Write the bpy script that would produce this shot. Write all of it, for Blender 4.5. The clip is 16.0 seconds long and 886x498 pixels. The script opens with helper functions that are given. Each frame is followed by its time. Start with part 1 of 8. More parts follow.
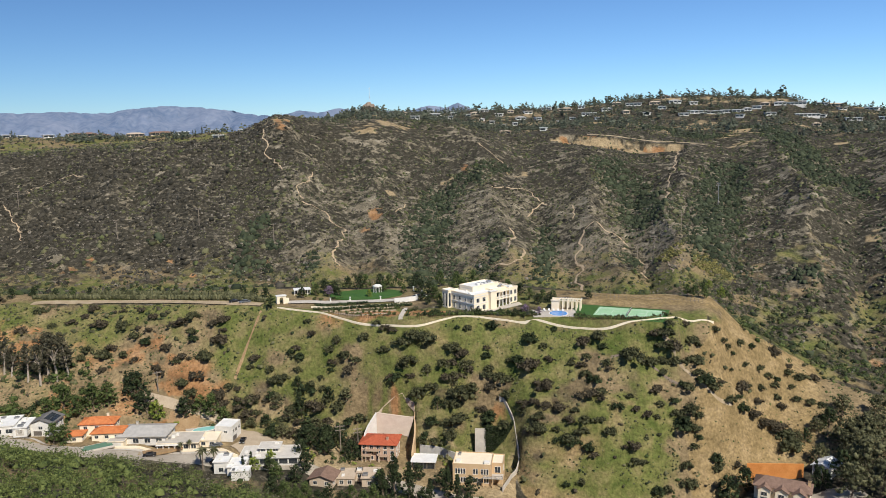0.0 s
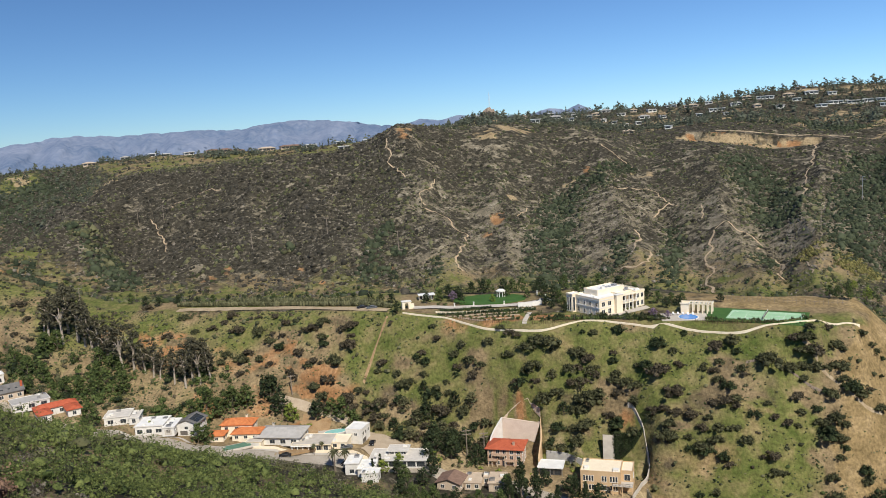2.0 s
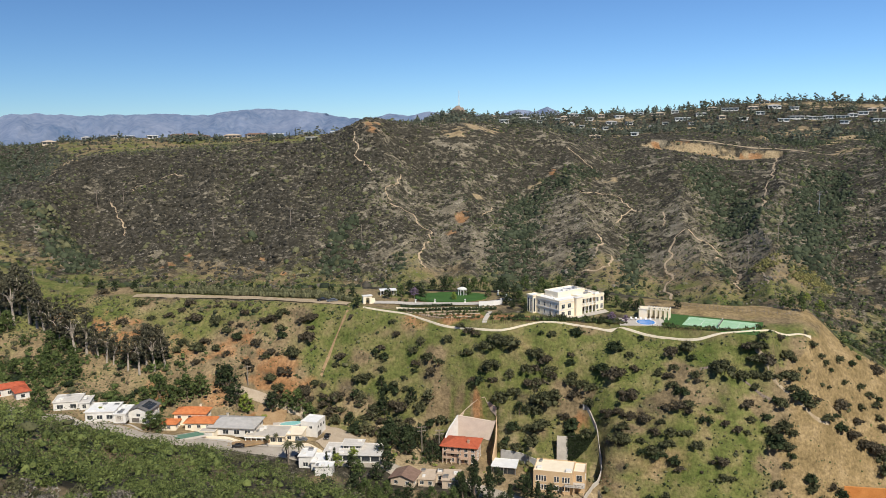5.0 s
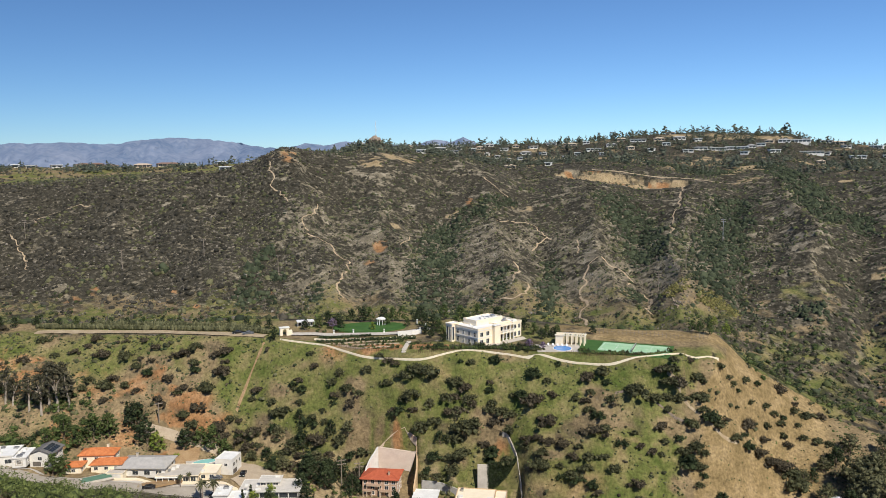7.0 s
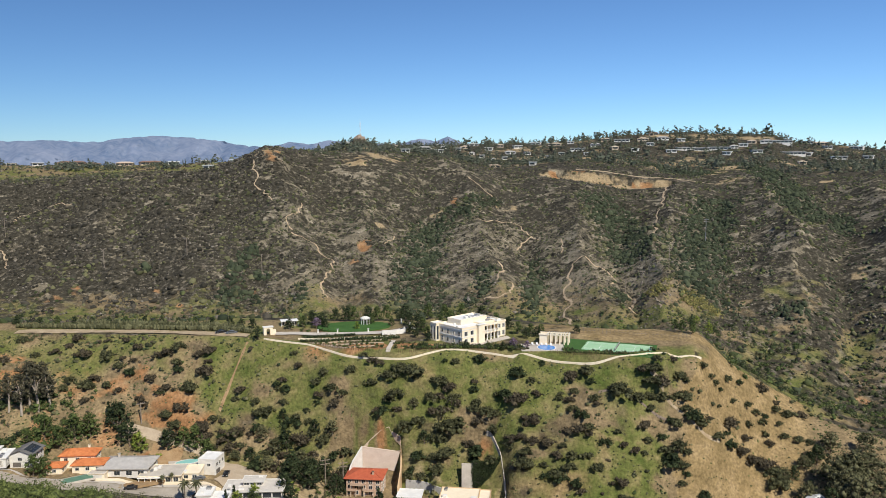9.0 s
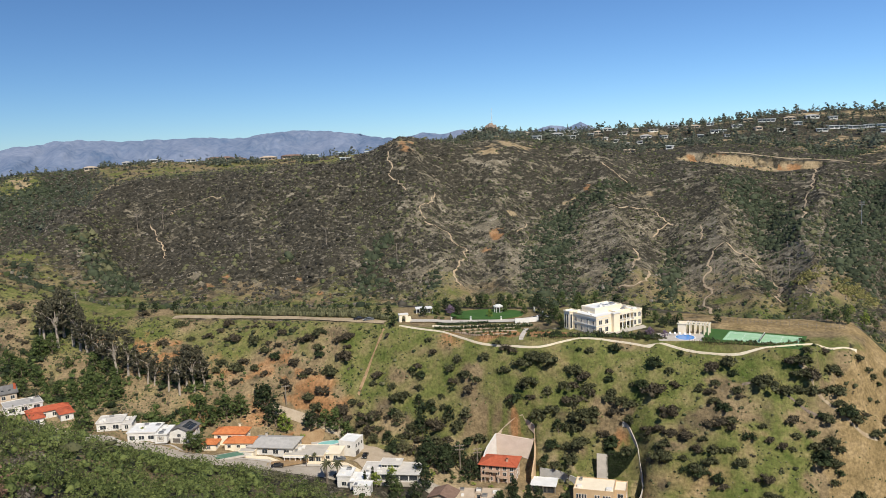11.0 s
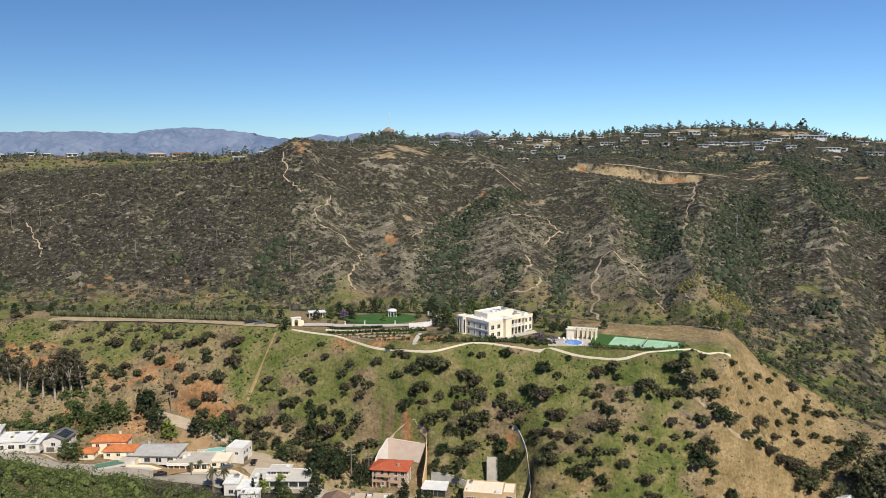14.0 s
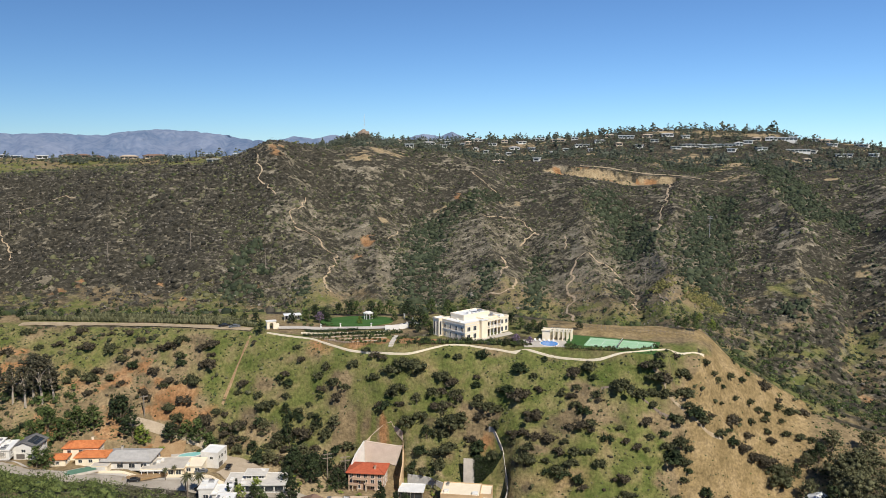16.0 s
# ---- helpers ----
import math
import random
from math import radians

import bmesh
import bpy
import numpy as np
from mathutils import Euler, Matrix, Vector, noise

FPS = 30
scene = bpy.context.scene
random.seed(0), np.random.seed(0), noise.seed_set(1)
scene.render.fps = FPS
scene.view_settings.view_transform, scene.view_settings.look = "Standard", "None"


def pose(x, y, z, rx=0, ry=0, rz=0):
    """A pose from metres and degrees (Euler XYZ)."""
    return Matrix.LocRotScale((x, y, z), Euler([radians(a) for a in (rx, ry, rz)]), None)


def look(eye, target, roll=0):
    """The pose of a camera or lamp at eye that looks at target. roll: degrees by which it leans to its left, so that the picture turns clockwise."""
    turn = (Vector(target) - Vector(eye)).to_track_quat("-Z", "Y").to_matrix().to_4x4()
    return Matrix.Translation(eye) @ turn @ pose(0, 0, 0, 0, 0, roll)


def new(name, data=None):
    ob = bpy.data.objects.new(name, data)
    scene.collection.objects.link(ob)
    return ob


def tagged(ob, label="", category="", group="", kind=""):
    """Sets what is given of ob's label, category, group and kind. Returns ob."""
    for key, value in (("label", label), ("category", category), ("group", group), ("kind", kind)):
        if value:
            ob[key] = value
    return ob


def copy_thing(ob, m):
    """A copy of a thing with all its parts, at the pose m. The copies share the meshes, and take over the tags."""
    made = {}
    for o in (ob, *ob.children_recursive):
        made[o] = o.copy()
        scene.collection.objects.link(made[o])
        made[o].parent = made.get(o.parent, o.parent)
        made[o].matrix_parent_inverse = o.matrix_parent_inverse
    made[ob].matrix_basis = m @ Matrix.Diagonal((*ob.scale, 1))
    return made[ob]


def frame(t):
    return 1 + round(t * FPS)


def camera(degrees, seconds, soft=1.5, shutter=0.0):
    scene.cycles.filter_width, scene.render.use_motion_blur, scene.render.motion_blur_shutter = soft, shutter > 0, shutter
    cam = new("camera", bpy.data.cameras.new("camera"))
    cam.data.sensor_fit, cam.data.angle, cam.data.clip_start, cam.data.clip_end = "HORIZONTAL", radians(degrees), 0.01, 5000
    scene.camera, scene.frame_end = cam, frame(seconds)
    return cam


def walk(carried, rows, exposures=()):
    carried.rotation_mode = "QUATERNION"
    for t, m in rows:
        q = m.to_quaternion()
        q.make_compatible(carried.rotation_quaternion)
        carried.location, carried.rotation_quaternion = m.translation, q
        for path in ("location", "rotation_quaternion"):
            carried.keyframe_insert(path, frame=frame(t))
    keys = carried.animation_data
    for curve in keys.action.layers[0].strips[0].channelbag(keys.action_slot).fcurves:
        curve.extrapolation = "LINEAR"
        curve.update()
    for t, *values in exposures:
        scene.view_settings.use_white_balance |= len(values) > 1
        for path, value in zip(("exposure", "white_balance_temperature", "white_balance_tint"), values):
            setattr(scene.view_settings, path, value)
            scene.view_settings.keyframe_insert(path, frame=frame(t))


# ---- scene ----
# ---------------------------------------------------------------- camera
EYE = 130.0   # height of the lookout over the canyon street
cam = camera(57.68, 16.0, soft=0.9)
# seconds, heading (degrees, clockwise from +y), tilt, roll
TURNS = ((0.0, -0.0, -9.2, -1.0), (0.5, -1.167, -8.785, -1.785), (1.0, -4.191, -8.459, -2.599), (1.5, -6.521, -8.499, -3.36),
         (2.0, -8.792, -8.532, -3.429), (2.5, -10.353, -8.364, -3.01), (3.0, -11.664, -8.228, -3.396), (3.5, -12.187, -8.294, -3.692),
         (4.0, -10.635, -8.496, -3.109), (4.5, -7.763, -8.955, -1.528), (5.0, -6.17, -8.861, -0.584), (7.3, 0.11, -6.69, -0.58), (7.5, 0.232, -6.657, -0.668),
         (8.0, 0.593, -6.494, -0.931), (8.5, 1.287, -6.412, -0.907), (9.0, 0.834, -6.876, -0.22), (9.5, -3.021, -7.358, 0.42),
         (10.0, -6.428, -7.399, -0.075), (10.2, -6.9, -7.43, -0.4), (11.1, -8.9, -7.58, -2.1),
         (11.8, -10.1, -7.75, -3.4), (12.3, -9.13, -7.778, -3.5), (12.5, -7.828, -7.727, -2.882), (13.0, -2.708, -7.417, -0.745), (13.5, -1.381, -7.324, 0.133),
         (14.0, -1.14, -7.357, 0.144), (14.5, -0.33, -7.315, 0.202), (15.0, 0.491, -7.724, 0.209), (15.5, 0.878, -7.6, -0.079),
         (16.0, 0.592, -7.21, 0.136))
walk(cam, [(t, pose(0, 0, EYE, 90 + tilt, 0, -head) @ pose(0, 0, 0, 0, 0, roll)) for t, head, tilt, roll in TURNS])

# ---------------------------------------------------------------- daylight
SUN_HEADING, SUN_HEIGHT = 148.0, 45.0
world = bpy.data.worlds.new("clear_sky")
scene.world = world
world.use_nodes = True
sky = world.node_tree.nodes.new("ShaderNodeTexSky")
sky.sky_type, sky.sun_disc = "NISHITA", False
sky.sun_elevation, sky.sun_rotation = radians(SUN_HEIGHT), radians(-SUN_HEADING)
sky.altitude, sky.air_density, sky.dust_density, sky.ozone_density = 2500, 0.9, 0.0, 3.0
world.node_tree.nodes["Background"].inputs[1].default_value = 0.082
tint = world.node_tree.nodes.new("ShaderNodeMix")
tint.data_type, tint.blend_type = "RGBA", "MULTIPLY"
tint.inputs[0].default_value, tint.inputs[7].default_value = 1.0, (0.70, 0.94, 1.16, 1)
world.node_tree.links.new(sky.outputs[0], tint.inputs[6])
world.node_tree.links.new(tint.outputs[2], world.node_tree.nodes["Background"].inputs[0])
sun_data = bpy.data.lights.new("sun", "SUN")
sun_data.energy, sun_data.angle, sun_data.color = 4.3, radians(0.53), (1.0, 0.93, 0.82)
sun = new("sun", sun_data)
SUN_WAY = Vector((math.sin(radians(SUN_HEADING)), math.cos(radians(SUN_HEADING)), math.tan(radians(SUN_HEIGHT))))
sun.matrix_world = look(SUN_WAY * 400 + Vector((0, 0, EYE)), (0, 0, EYE))
scene.view_settings.exposure = 0.2

# ---------------------------------------------------------------- lay of the land
# Plan in headings (degrees) and metres from the lookout; heights are relative to the eye, then EYE is added.


def lattice(ix, iy, seed):
    h = (ix.astype(np.int64) * 374761393 + iy.astype(np.int64) * 668265263 + seed * 1274126177) & 0xFFFFFFFF
    h = ((h ^ (h >> 13)) * 1274126177) & 0xFFFFFFFF
    return ((h ^ (h >> 16)) & 0xFFFF) / 65535.0


def vnoise(x, y, seed=0):
    ix, iy = np.floor(x), np.floor(y)
    fx, fy = x - ix, y - iy
    fx, fy = fx * fx * (3 - 2 * fx), fy * fy * (3 - 2 * fy)
    a, b = lattice(ix, iy, seed), lattice(ix + 1, iy, seed)
    c, d = lattice(ix, iy + 1, seed), lattice(ix + 1, iy + 1, seed)
    return (a + (b - a) * fx) * (1 - fy) + (c + (d - c) * fx) * fy


def fbm(x, y, seed=0, octaves=4):
    total, gain = 0 * x, 0.5
    for k in range(octaves):
        total = total + gain * (vnoise(x * 2 ** k, y * 2 ** k, seed + k) - 0.5)
        gain *= 0.55
    return total


def line(az, *pairs):
    """Height or distance along the headings, from a few (heading, value) pairs."""
    return np.interp(az, [p[0] for p in pairs], [p[1] for p in pairs])


def soft(az, values, width):
    """Rounds the corners of a line over some degrees."""
    n = max(1, int(width / 0.25))
    k = np.hanning(2 * n + 3)
    k /= k.sum()
    pad = np.concatenate([np.full(n + 1, values[0]), values, np.full(n + 1, values[-1])])
    return np.convolve(pad, k, "valid")


AZ_F = np.arange(-180, 180.01, 0.25)


def tan(deg):
    return np.tan(np.radians(deg))


def feature_lines():
    a = AZ_F
    street_r = line(a, (-180, 330), (-60, 400), (-42, 386), (-40, 380), (-38.2, 343), (-35, 324), (-31, 314), (-26, 299), (-16, 283),
                    (-6.4, 272), (0, 261), (4.6, 259), (6.5, 244), (12, 240), (19.5, 250), (22.3, 276), (23, 277), (27, 292), (40, 320), (60, 330), (180, 330))
    street_z = line(a, (-180, -90), (-42, -88), (-40, -92), (-38, -97), (-35, -101), (-31, -105), (-26, -110), (-16, -115.5), (-6.4, -121),
                    (1, -125), (4.6, -126.5), (7, -134), (12, -136), (19.5, -134), (22.3, -128.5), (23, -128), (27, -125), (40, -122), (180, -90))
    near_r = line(a, (-180, 150), (-60, 215), (-42, 200), (-37.6, 190), (-28.8, 175), (-16.8, 160), (-8, 150), (180, 150))
    near_e = line(a, (-180, -15), (-60, -12), (-43, -14.4), (-40.4, -15.1), (-37.6, -17.0), (-34.2, -18.35), (-28.8, -20.5), (-22.5, -22.8),
                  (-16.8, -25.15), (-13.5, -26.2), (-8, -30), (0, -34), (34, -34), (60, -25), (180, -15))
    crest_r = line(a, (-180, 600), (-60, 560), (-41.2, 470), (-38.2, 450), (-34.9, 420), (-31.5, 395), (-27, 372), (-20, 345), (-12.8, 322),
                   (-9.2, 313), (-6, 303), (-2, 297), (1, 299), (3.5, 299), (6.7, 297), (11.6, 295), (14, 296), (16.3, 304), (19.1, 312),
                   (20.4, 322), (22.6, 336), (24.1, 345), (28, 355), (40, 365), (180, 600))
    crest_e = line(a, (-180, -5), (-60, -5), (-41.2, -6.3), (-38.2, -7.6), (-34.9, -9.2), (-31.5, -10.7), (-27, -11.3), (-20, -12.0),
                   (-14.3, -12.5), (-9.2, -13.3), (-6, -14.2), (-1.9, -14.5), (1, -13.95), (3.5, -14.1), (6.7, -14.5), (11.6, -14.75),
                   (14, -14.5), (16.3, -13.8), (18.6, -13.3), (20.4, -14.45), (22.6, -15.5), (24.1, -16.2), (25.8, -16.9), (27.6, -17.3), (30, -17.7), (40, -19), (60, -12), (180, -5))
    pad_w = line(a, (-180, 10), (-27, 10), (-16, 18), (-12, 30), (-8, 42), (0, 52), (6, 50), (10, 40), (16, 34), (19, 22), (21, 6), (180, 6))
    vale_r = line(a, (-180, 750), (-60, 700), (-41, 570), (-36, 530), (-30, 490), (-20, 450), (-10, 425), (0, 410), (12, 390), (19, 385),
                  (24, 400), (30, 405), (40, 420), (180, 750))
    vale_e = line(a, (-180, -7), (-60, -7), (-41, -7.4), (-38, -8.6), (-36, -9.1), (-30, -10.9), (-20, -12.2), (-10, -12.8), (0, -13.4), (9, -13.6), (19, -13.3),
                  (21, -14.2), (24, -15.4), (30, -16.6), (40, -17), (180, -7))
    mid_r = line(a, (-180, 900), (-46, 620), (-41, 600), (-38.2, 580), (-36, 640), (-33, 705), (-30, 690), (-20, 620), (-11, 590), (0, 590), (10, 600), (20, 600), (30, 590), (180, 900))
    mid_e = line(a, (-180, -3), (-46, -5.2), (-41, -6.4), (-38.2, -6.9), (-36, -5.4), (-34.5, -4.2), (-33, -3.3), (-30, -5.4), (-20, -5.6), (-11, -5.0), (-4, -6.4), (2, -6.0), (10, -5.8), (20, -5.7), (30, -6.4),
                 (40, -7), (180, -3))
    high_r = line(a, (-180, 1000), (-42, 760), (-36, 780), (-33, 810), (-30, 820), (-20, 760), (-11, 735), (0, 800), (8, 800), (17, 820), (22, 830), (30, 830), (180, 1000))
    high_e = line(a, (-180, -1), (-46, -4), (-41, -6.6), (-38, -7.3), (-36, -6.1), (-34.5, -4.9), (-33, -3.8), (-31, -2.2), (-29, -1.9), (-20, -1.4), (-16, -1.3), (-13.6, -0.6), (-12.4, 0.0), (-11.2, 0.45), (-9, 0.15), (-7, -0.1),
                  (-3.5, 0.05), (0.8, -0.5), (4.8, -1.5), (8, -1.25), (12.5, -1.2), (16.9, -1.9), (21.3, -1.5), (25, -1.8), (29, -1.7), (40, -1.5), (180, -1))
    top_r = line(a, (-180, 1300), (-42, 1100), (-30, 1020), (-20, 960), (-14, 900), (-11, 850), (-7, 1000), (-2, 1150), (8, 1180), (30, 1180), (180, 1300))
    top_e = line(a, (-180, -1), (-42, -1.7), (-38.7, -1.6), (-36.3, -1.2), (-34, -1.15), (-31.5, -0.9), (-28.6, -0.8), (-25.6, -0.75), (-17.4, -0.70), (-14.2, -0.65), (-12.6, -0.3), (-11.4, -0.4),
                  (-9, -0.3), (-6.6, 0.1), (-5.6, 0.6), (-5.0, 1.0), (-4.4, 0.6), (-3.4, 0.35), (-1.2, 0.45), (3.7, 0.5), (8.7, 0.6), (12.5, 1.05), (15.5, 1.2),
                  (20, 1.15), (23.4, 1.0), (24.3, 0.5), (28.6, 0.1), (40, -0.5), (180, -1))
    rows = []   # (distance, height) rows from the lookout outwards
    one = np.ones_like(a)
    rows.append((0 * one, -1.8 * one))
    rows.append((4 * one, -3.0 * one))
    rows.append((12 * one, -9.5 * one))
    rows.append((60 * one, 60 * tan(np.minimum(-30 * one, near_e - 8))))
    rows.append((0.5 * (60 + near_r), 0.5 * (60 + near_r) * tan(near_e - 2.6)))
    rows.append((near_r, near_r * tan(near_e)))
    mid = near_r + 0.45 * (street_r - near_r)
    rows.append((mid, np.maximum(street_z - 1, mid * tan(near_e - 4.0))))
    rows.append((street_r - 10, street_z))
    rows.append((street_r + 14, street_z + 1.5))
    crest_z = crest_r * tan(crest_e)
    rows.append((0.5 * (street_r + 14 + crest_r), 0.52 * (street_z + 1.5) + 0.48 * crest_z + 2))
    rows.append((crest_r, crest_z))
    flat = np.where((a > -13) & (a < 19.5), -74.6, crest_z)
    flat = soft(a, flat, 1.0)
    rows.append((crest_r + 3, np.maximum(crest_z, flat)))
    rows.append((crest_r + pad_w, np.maximum(crest_z, flat) + 1.2))
    rows.append((vale_r, vale_r * tan(vale_e)))
    rows.append((mid_r, mid_r * tan(mid_e)))
    rows.append((high_r, high_r * tan(high_e)))
    rows.append((0.5 * (high_r + top_r), 0.5 * (high_r + top_r) * tan(0.5 * (high_e + top_e) - 0.15)))
    rows.append((top_r, top_r * tan(top_e)))
    rows.append((top_r + 120, top_r * tan(top_e) - 16))
    rows.append((top_r + 600, -110 * one))
    rows.append((2600 * one, -190 * one))
    rows.append((4950 * one, -200 * one))
    rr = np.array([soft(a, r, 1.0) for r, z in rows])
    zz = np.array([soft(a, z, 0.75) for r, z in rows])
    return rr, zz


LINES_R, LINES_Z = feature_lines()


def glide(r, knots_r, knots_z):
    """Monotone cubic through the feature lines of one heading."""
    h = np.diff(knots_r)
    d = np.diff(knots_z) / h
    m = np.zeros(len(knots_r))
    m[0], m[-1] = d[0], d[-1]
    for k in range(1, len(d)):
        if d[k - 1] * d[k] > 0:
            w1, w2 = 2 * h[k] + h[k - 1], h[k] + 2 * h[k - 1]
            m[k] = (w1 + w2) / (w1 / d[k - 1] + w2 / d[k])
    k = np.clip(np.searchsorted(knots_r, r) - 1, 0, len(h) - 1)
    t = (r - knots_r[k]) / h[k]
    return ((2 * t ** 3 - 3 * t ** 2 + 1) * knots_z[k] + (t ** 3 - 2 * t ** 2 + t) * h[k] * m[k]
            + (-2 * t ** 3 + 3 * t ** 2) * knots_z[k + 1] + (t ** 3 - t ** 2) * h[k] * m[k + 1])


# grid of the ground sheet: fine where the valley opens, coarse behind the lookout
AZ = np.concatenate([np.arange(-180, -48, 4.0), np.arange(-48, 36, 0.205), np.arange(36, 181, 4.0)])
RG = np.concatenate([np.arange(0, 200, 3.0), np.arange(200, 360, 1.25), np.arange(360, 900, 3.6), np.arange(900, 1300, 6.0),
                     np.arange(1300, 2600, 65.0), np.arange(2600, 4951, 330.0)])
GAZ, GR = np.meshgrid(AZ, RG, indexing="ij")
GX, GY = GR * np.sin(np.radians(GAZ)), GR * np.cos(np.radians(GAZ))


def spur_phase(az, s):
    """Whole numbers on the spurs of the far hillside, halves in its ravines; s runs from its foot (0) to its crest (1)."""
    foot = (-52, -43, -37, -30.5, -25, -20.5, -15.5, -6.8, -3.2, 6.0, 12.5, 15.6, 25.5, 31.5, 40)
    head = (-56, -47, -41, -35.0, -29, -24.0, -19.5, -11.5, -5.0, 1.5, 8.5, 17.0, 22.0, 29.0, 38)
    out = np.zeros_like(az)
    fp, hp = np.array(foot, float), np.array(head, float)
    flat_az, flat_s, flat_o = az.ravel(), s.ravel(), out.ravel()
    for k in range(len(fp) - 1):
        lo = fp[k] + (hp[k] - fp[k]) * flat_s
        hi = fp[k + 1] + (hp[k + 1] - fp[k + 1]) * flat_s
        m = (flat_az >= lo) & (flat_az < hi)
        flat_o[m] = k + (flat_az[m] - lo[m]) / (hi[m] - lo[m])
    return flat_o.reshape(az.shape)


def land():
    z = np.empty_like(GR)
    kr = np.array([np.interp(AZ, AZ_F, r) for r in LINES_R])
    kz = np.array([np.interp(AZ, AZ_F, v) for v in LINES_Z])
    for i in range(len(AZ)):
        z[i] = glide(RG, kr[:, i], kz[:, i])
    s = (GR - kr[13][:, None]) / (kr[15] - kr[13])[:, None]
    warp = 1.6 * fbm(GX / 120, GY / 120, 11, 3) + 2.4 * fbm(GX / 55, GY / 80, 13, 3)
    u = spur_phase(GAZ + warp, np.clip(s, 0, 1))
    f = np.abs((u + 0.5) % 1 - 0.5) * 2                    # 0 on a spur, 1 in a ravine
    shape = np.clip(s, 0, 1) ** 0.7 * np.clip(1 - s, 0, 1) ** 0.6 * 1.6
    rib_size = line(GAZ, (-60, 7), (-16, 6), (-10, 16), (8, 20), (14, 24), (40, 24))
    z += shape * rib_size * (0.42 - f ** 0.85)
    fine = np.abs(fbm(GX / 46, GY / 70, 21, 3)) * 2
    z += np.clip(shape, 0, 1) * 13 * (0.22 - fine)
    knolls = 0.5 - np.abs(fbm(GX / 95, GY / 95, 23, 4)) * 4
    z += np.clip(shape, 0, 1) * 7 * knolls
    upper = np.clip((GR - kr[15][:, None]) / 60, 0, 1) * np.clip((kr[18][:, None] - GR) / 60, 0, 1)
    z += upper * 9 * fbm(GX / 60, GY / 60, 31, 4)
    # the face of the spur: shallow draws, and bluffs of bare earth low on its western half
    t = (GR - kr[8][:, None]) / (kr[10] - kr[8])[:, None]
    face = np.clip(t, 0, 1) * np.clip(1 - t, 0, 1) * 4
    z += face * 7 * fbm(GX / 26, GY / 40, 41, 4)
    # the rib down the nose of the spur and the gully behind it
    rib = line(GAZ, (15, 294), (17, 292), (18.7, 291.5), (20.6, 302.5), (22.5, 309), (23.8, 308.5), (26, 306))
    deep = line(GAZ, (15.2, 0), (17, 4.5), (19, 8.0), (23.5, 8.5), (25.0, 3), (26.5, 0))
    past = GR - rib - 3 * fbm(GX / 14, GY / 14, 43, 3)
    z -= deep * np.where(past < 6, np.clip(past / 6, 0, 1) ** 1.3, np.clip(1 - (past - 6) / 20, 0, 1) ** 1.2)
    z += 0.18 * deep * np.exp(-(past / 4) ** 2)
    fore = np.clip((GR - 20) / 40, 0, 1) * np.clip((kr[7][:, None] - GR) / 30, 0, 1)
    z += fore * 6 * fbm(GX / 22, GY / 22, 51, 4)
    z += 0.5 * fbm(GX / 6, GY / 6, 61, 3) * np.clip((GR - 150) / 100, 0, 1) * (1 - np.clip(np.minimum(GR - kr[11][:, None] + 2, kr[12][:, None] - GR), 0, 1))
    # the quarried bluff high on the eastern hillside
    edge = 786 + 9 * fbm(GX / 25, GY / 25, 65, 3)
    cut = np.clip((GAZ - 7.6) / 0.8, 0, 1) * np.clip((17.2 - GAZ) / 0.8, 0, 1)
    z -= cut * 8.5 * np.where(GR < edge, np.exp((GR - edge) / 34), np.clip(1 - (GR - edge) / 4.0, 0, 1))
    return z + EYE


HEIGHT = land()


def ground(x, y):
    """Height of the ground at a place of the plan."""
    az, r = np.degrees(np.arctan2(x, y)), np.hypot(x, y)
    i = np.clip(np.searchsorted(AZ, az) - 1, 0, len(AZ) - 2)
    j = np.clip(np.searchsorted(RG, r) - 1, 0, len(RG) - 2)
    p, q = (az - AZ[i]) / (AZ[i + 1] - AZ[i]), (r - RG[j]) / (RG[j + 1] - RG[j])
    return ((HEIGHT[i, j] * (1 - q) + HEIGHT[i, j + 1] * q) * (1 - p) + (HEIGHT[i + 1, j] * (1 - q) + HEIGHT[i + 1, j + 1] * q) * p)


def at(az, r):
    """Plan coordinates of a heading and distance from the lookout."""
    return r * math.sin(radians(az)), r * math.cos(radians(az))


def level(az, r, half_w, half_d, turn, height=None, margin=4.0):
    """Cuts a level pad into the ground and returns its height; turn: degrees of its width against the line of sight's square."""
    cx, cy = at(az, r)
    a = radians(turn - az)
    dx, dy = GX - cx, GY - cy
    u, v = dx * math.cos(a) + dy * math.sin(a), -dx * math.sin(a) + dy * math.cos(a)
    if height is None:
        height = float(ground(cx, cy))
    away = np.hypot(np.maximum(np.abs(u) - half_w, 0), np.maximum(np.abs(v) - half_d, 0))
    w = np.clip(1 - away / margin, 0, 1)
    w = w * w * (3 - 2 * w)
    HEIGHT[:] = HEIGHT * (1 - w) + height * w
    return height

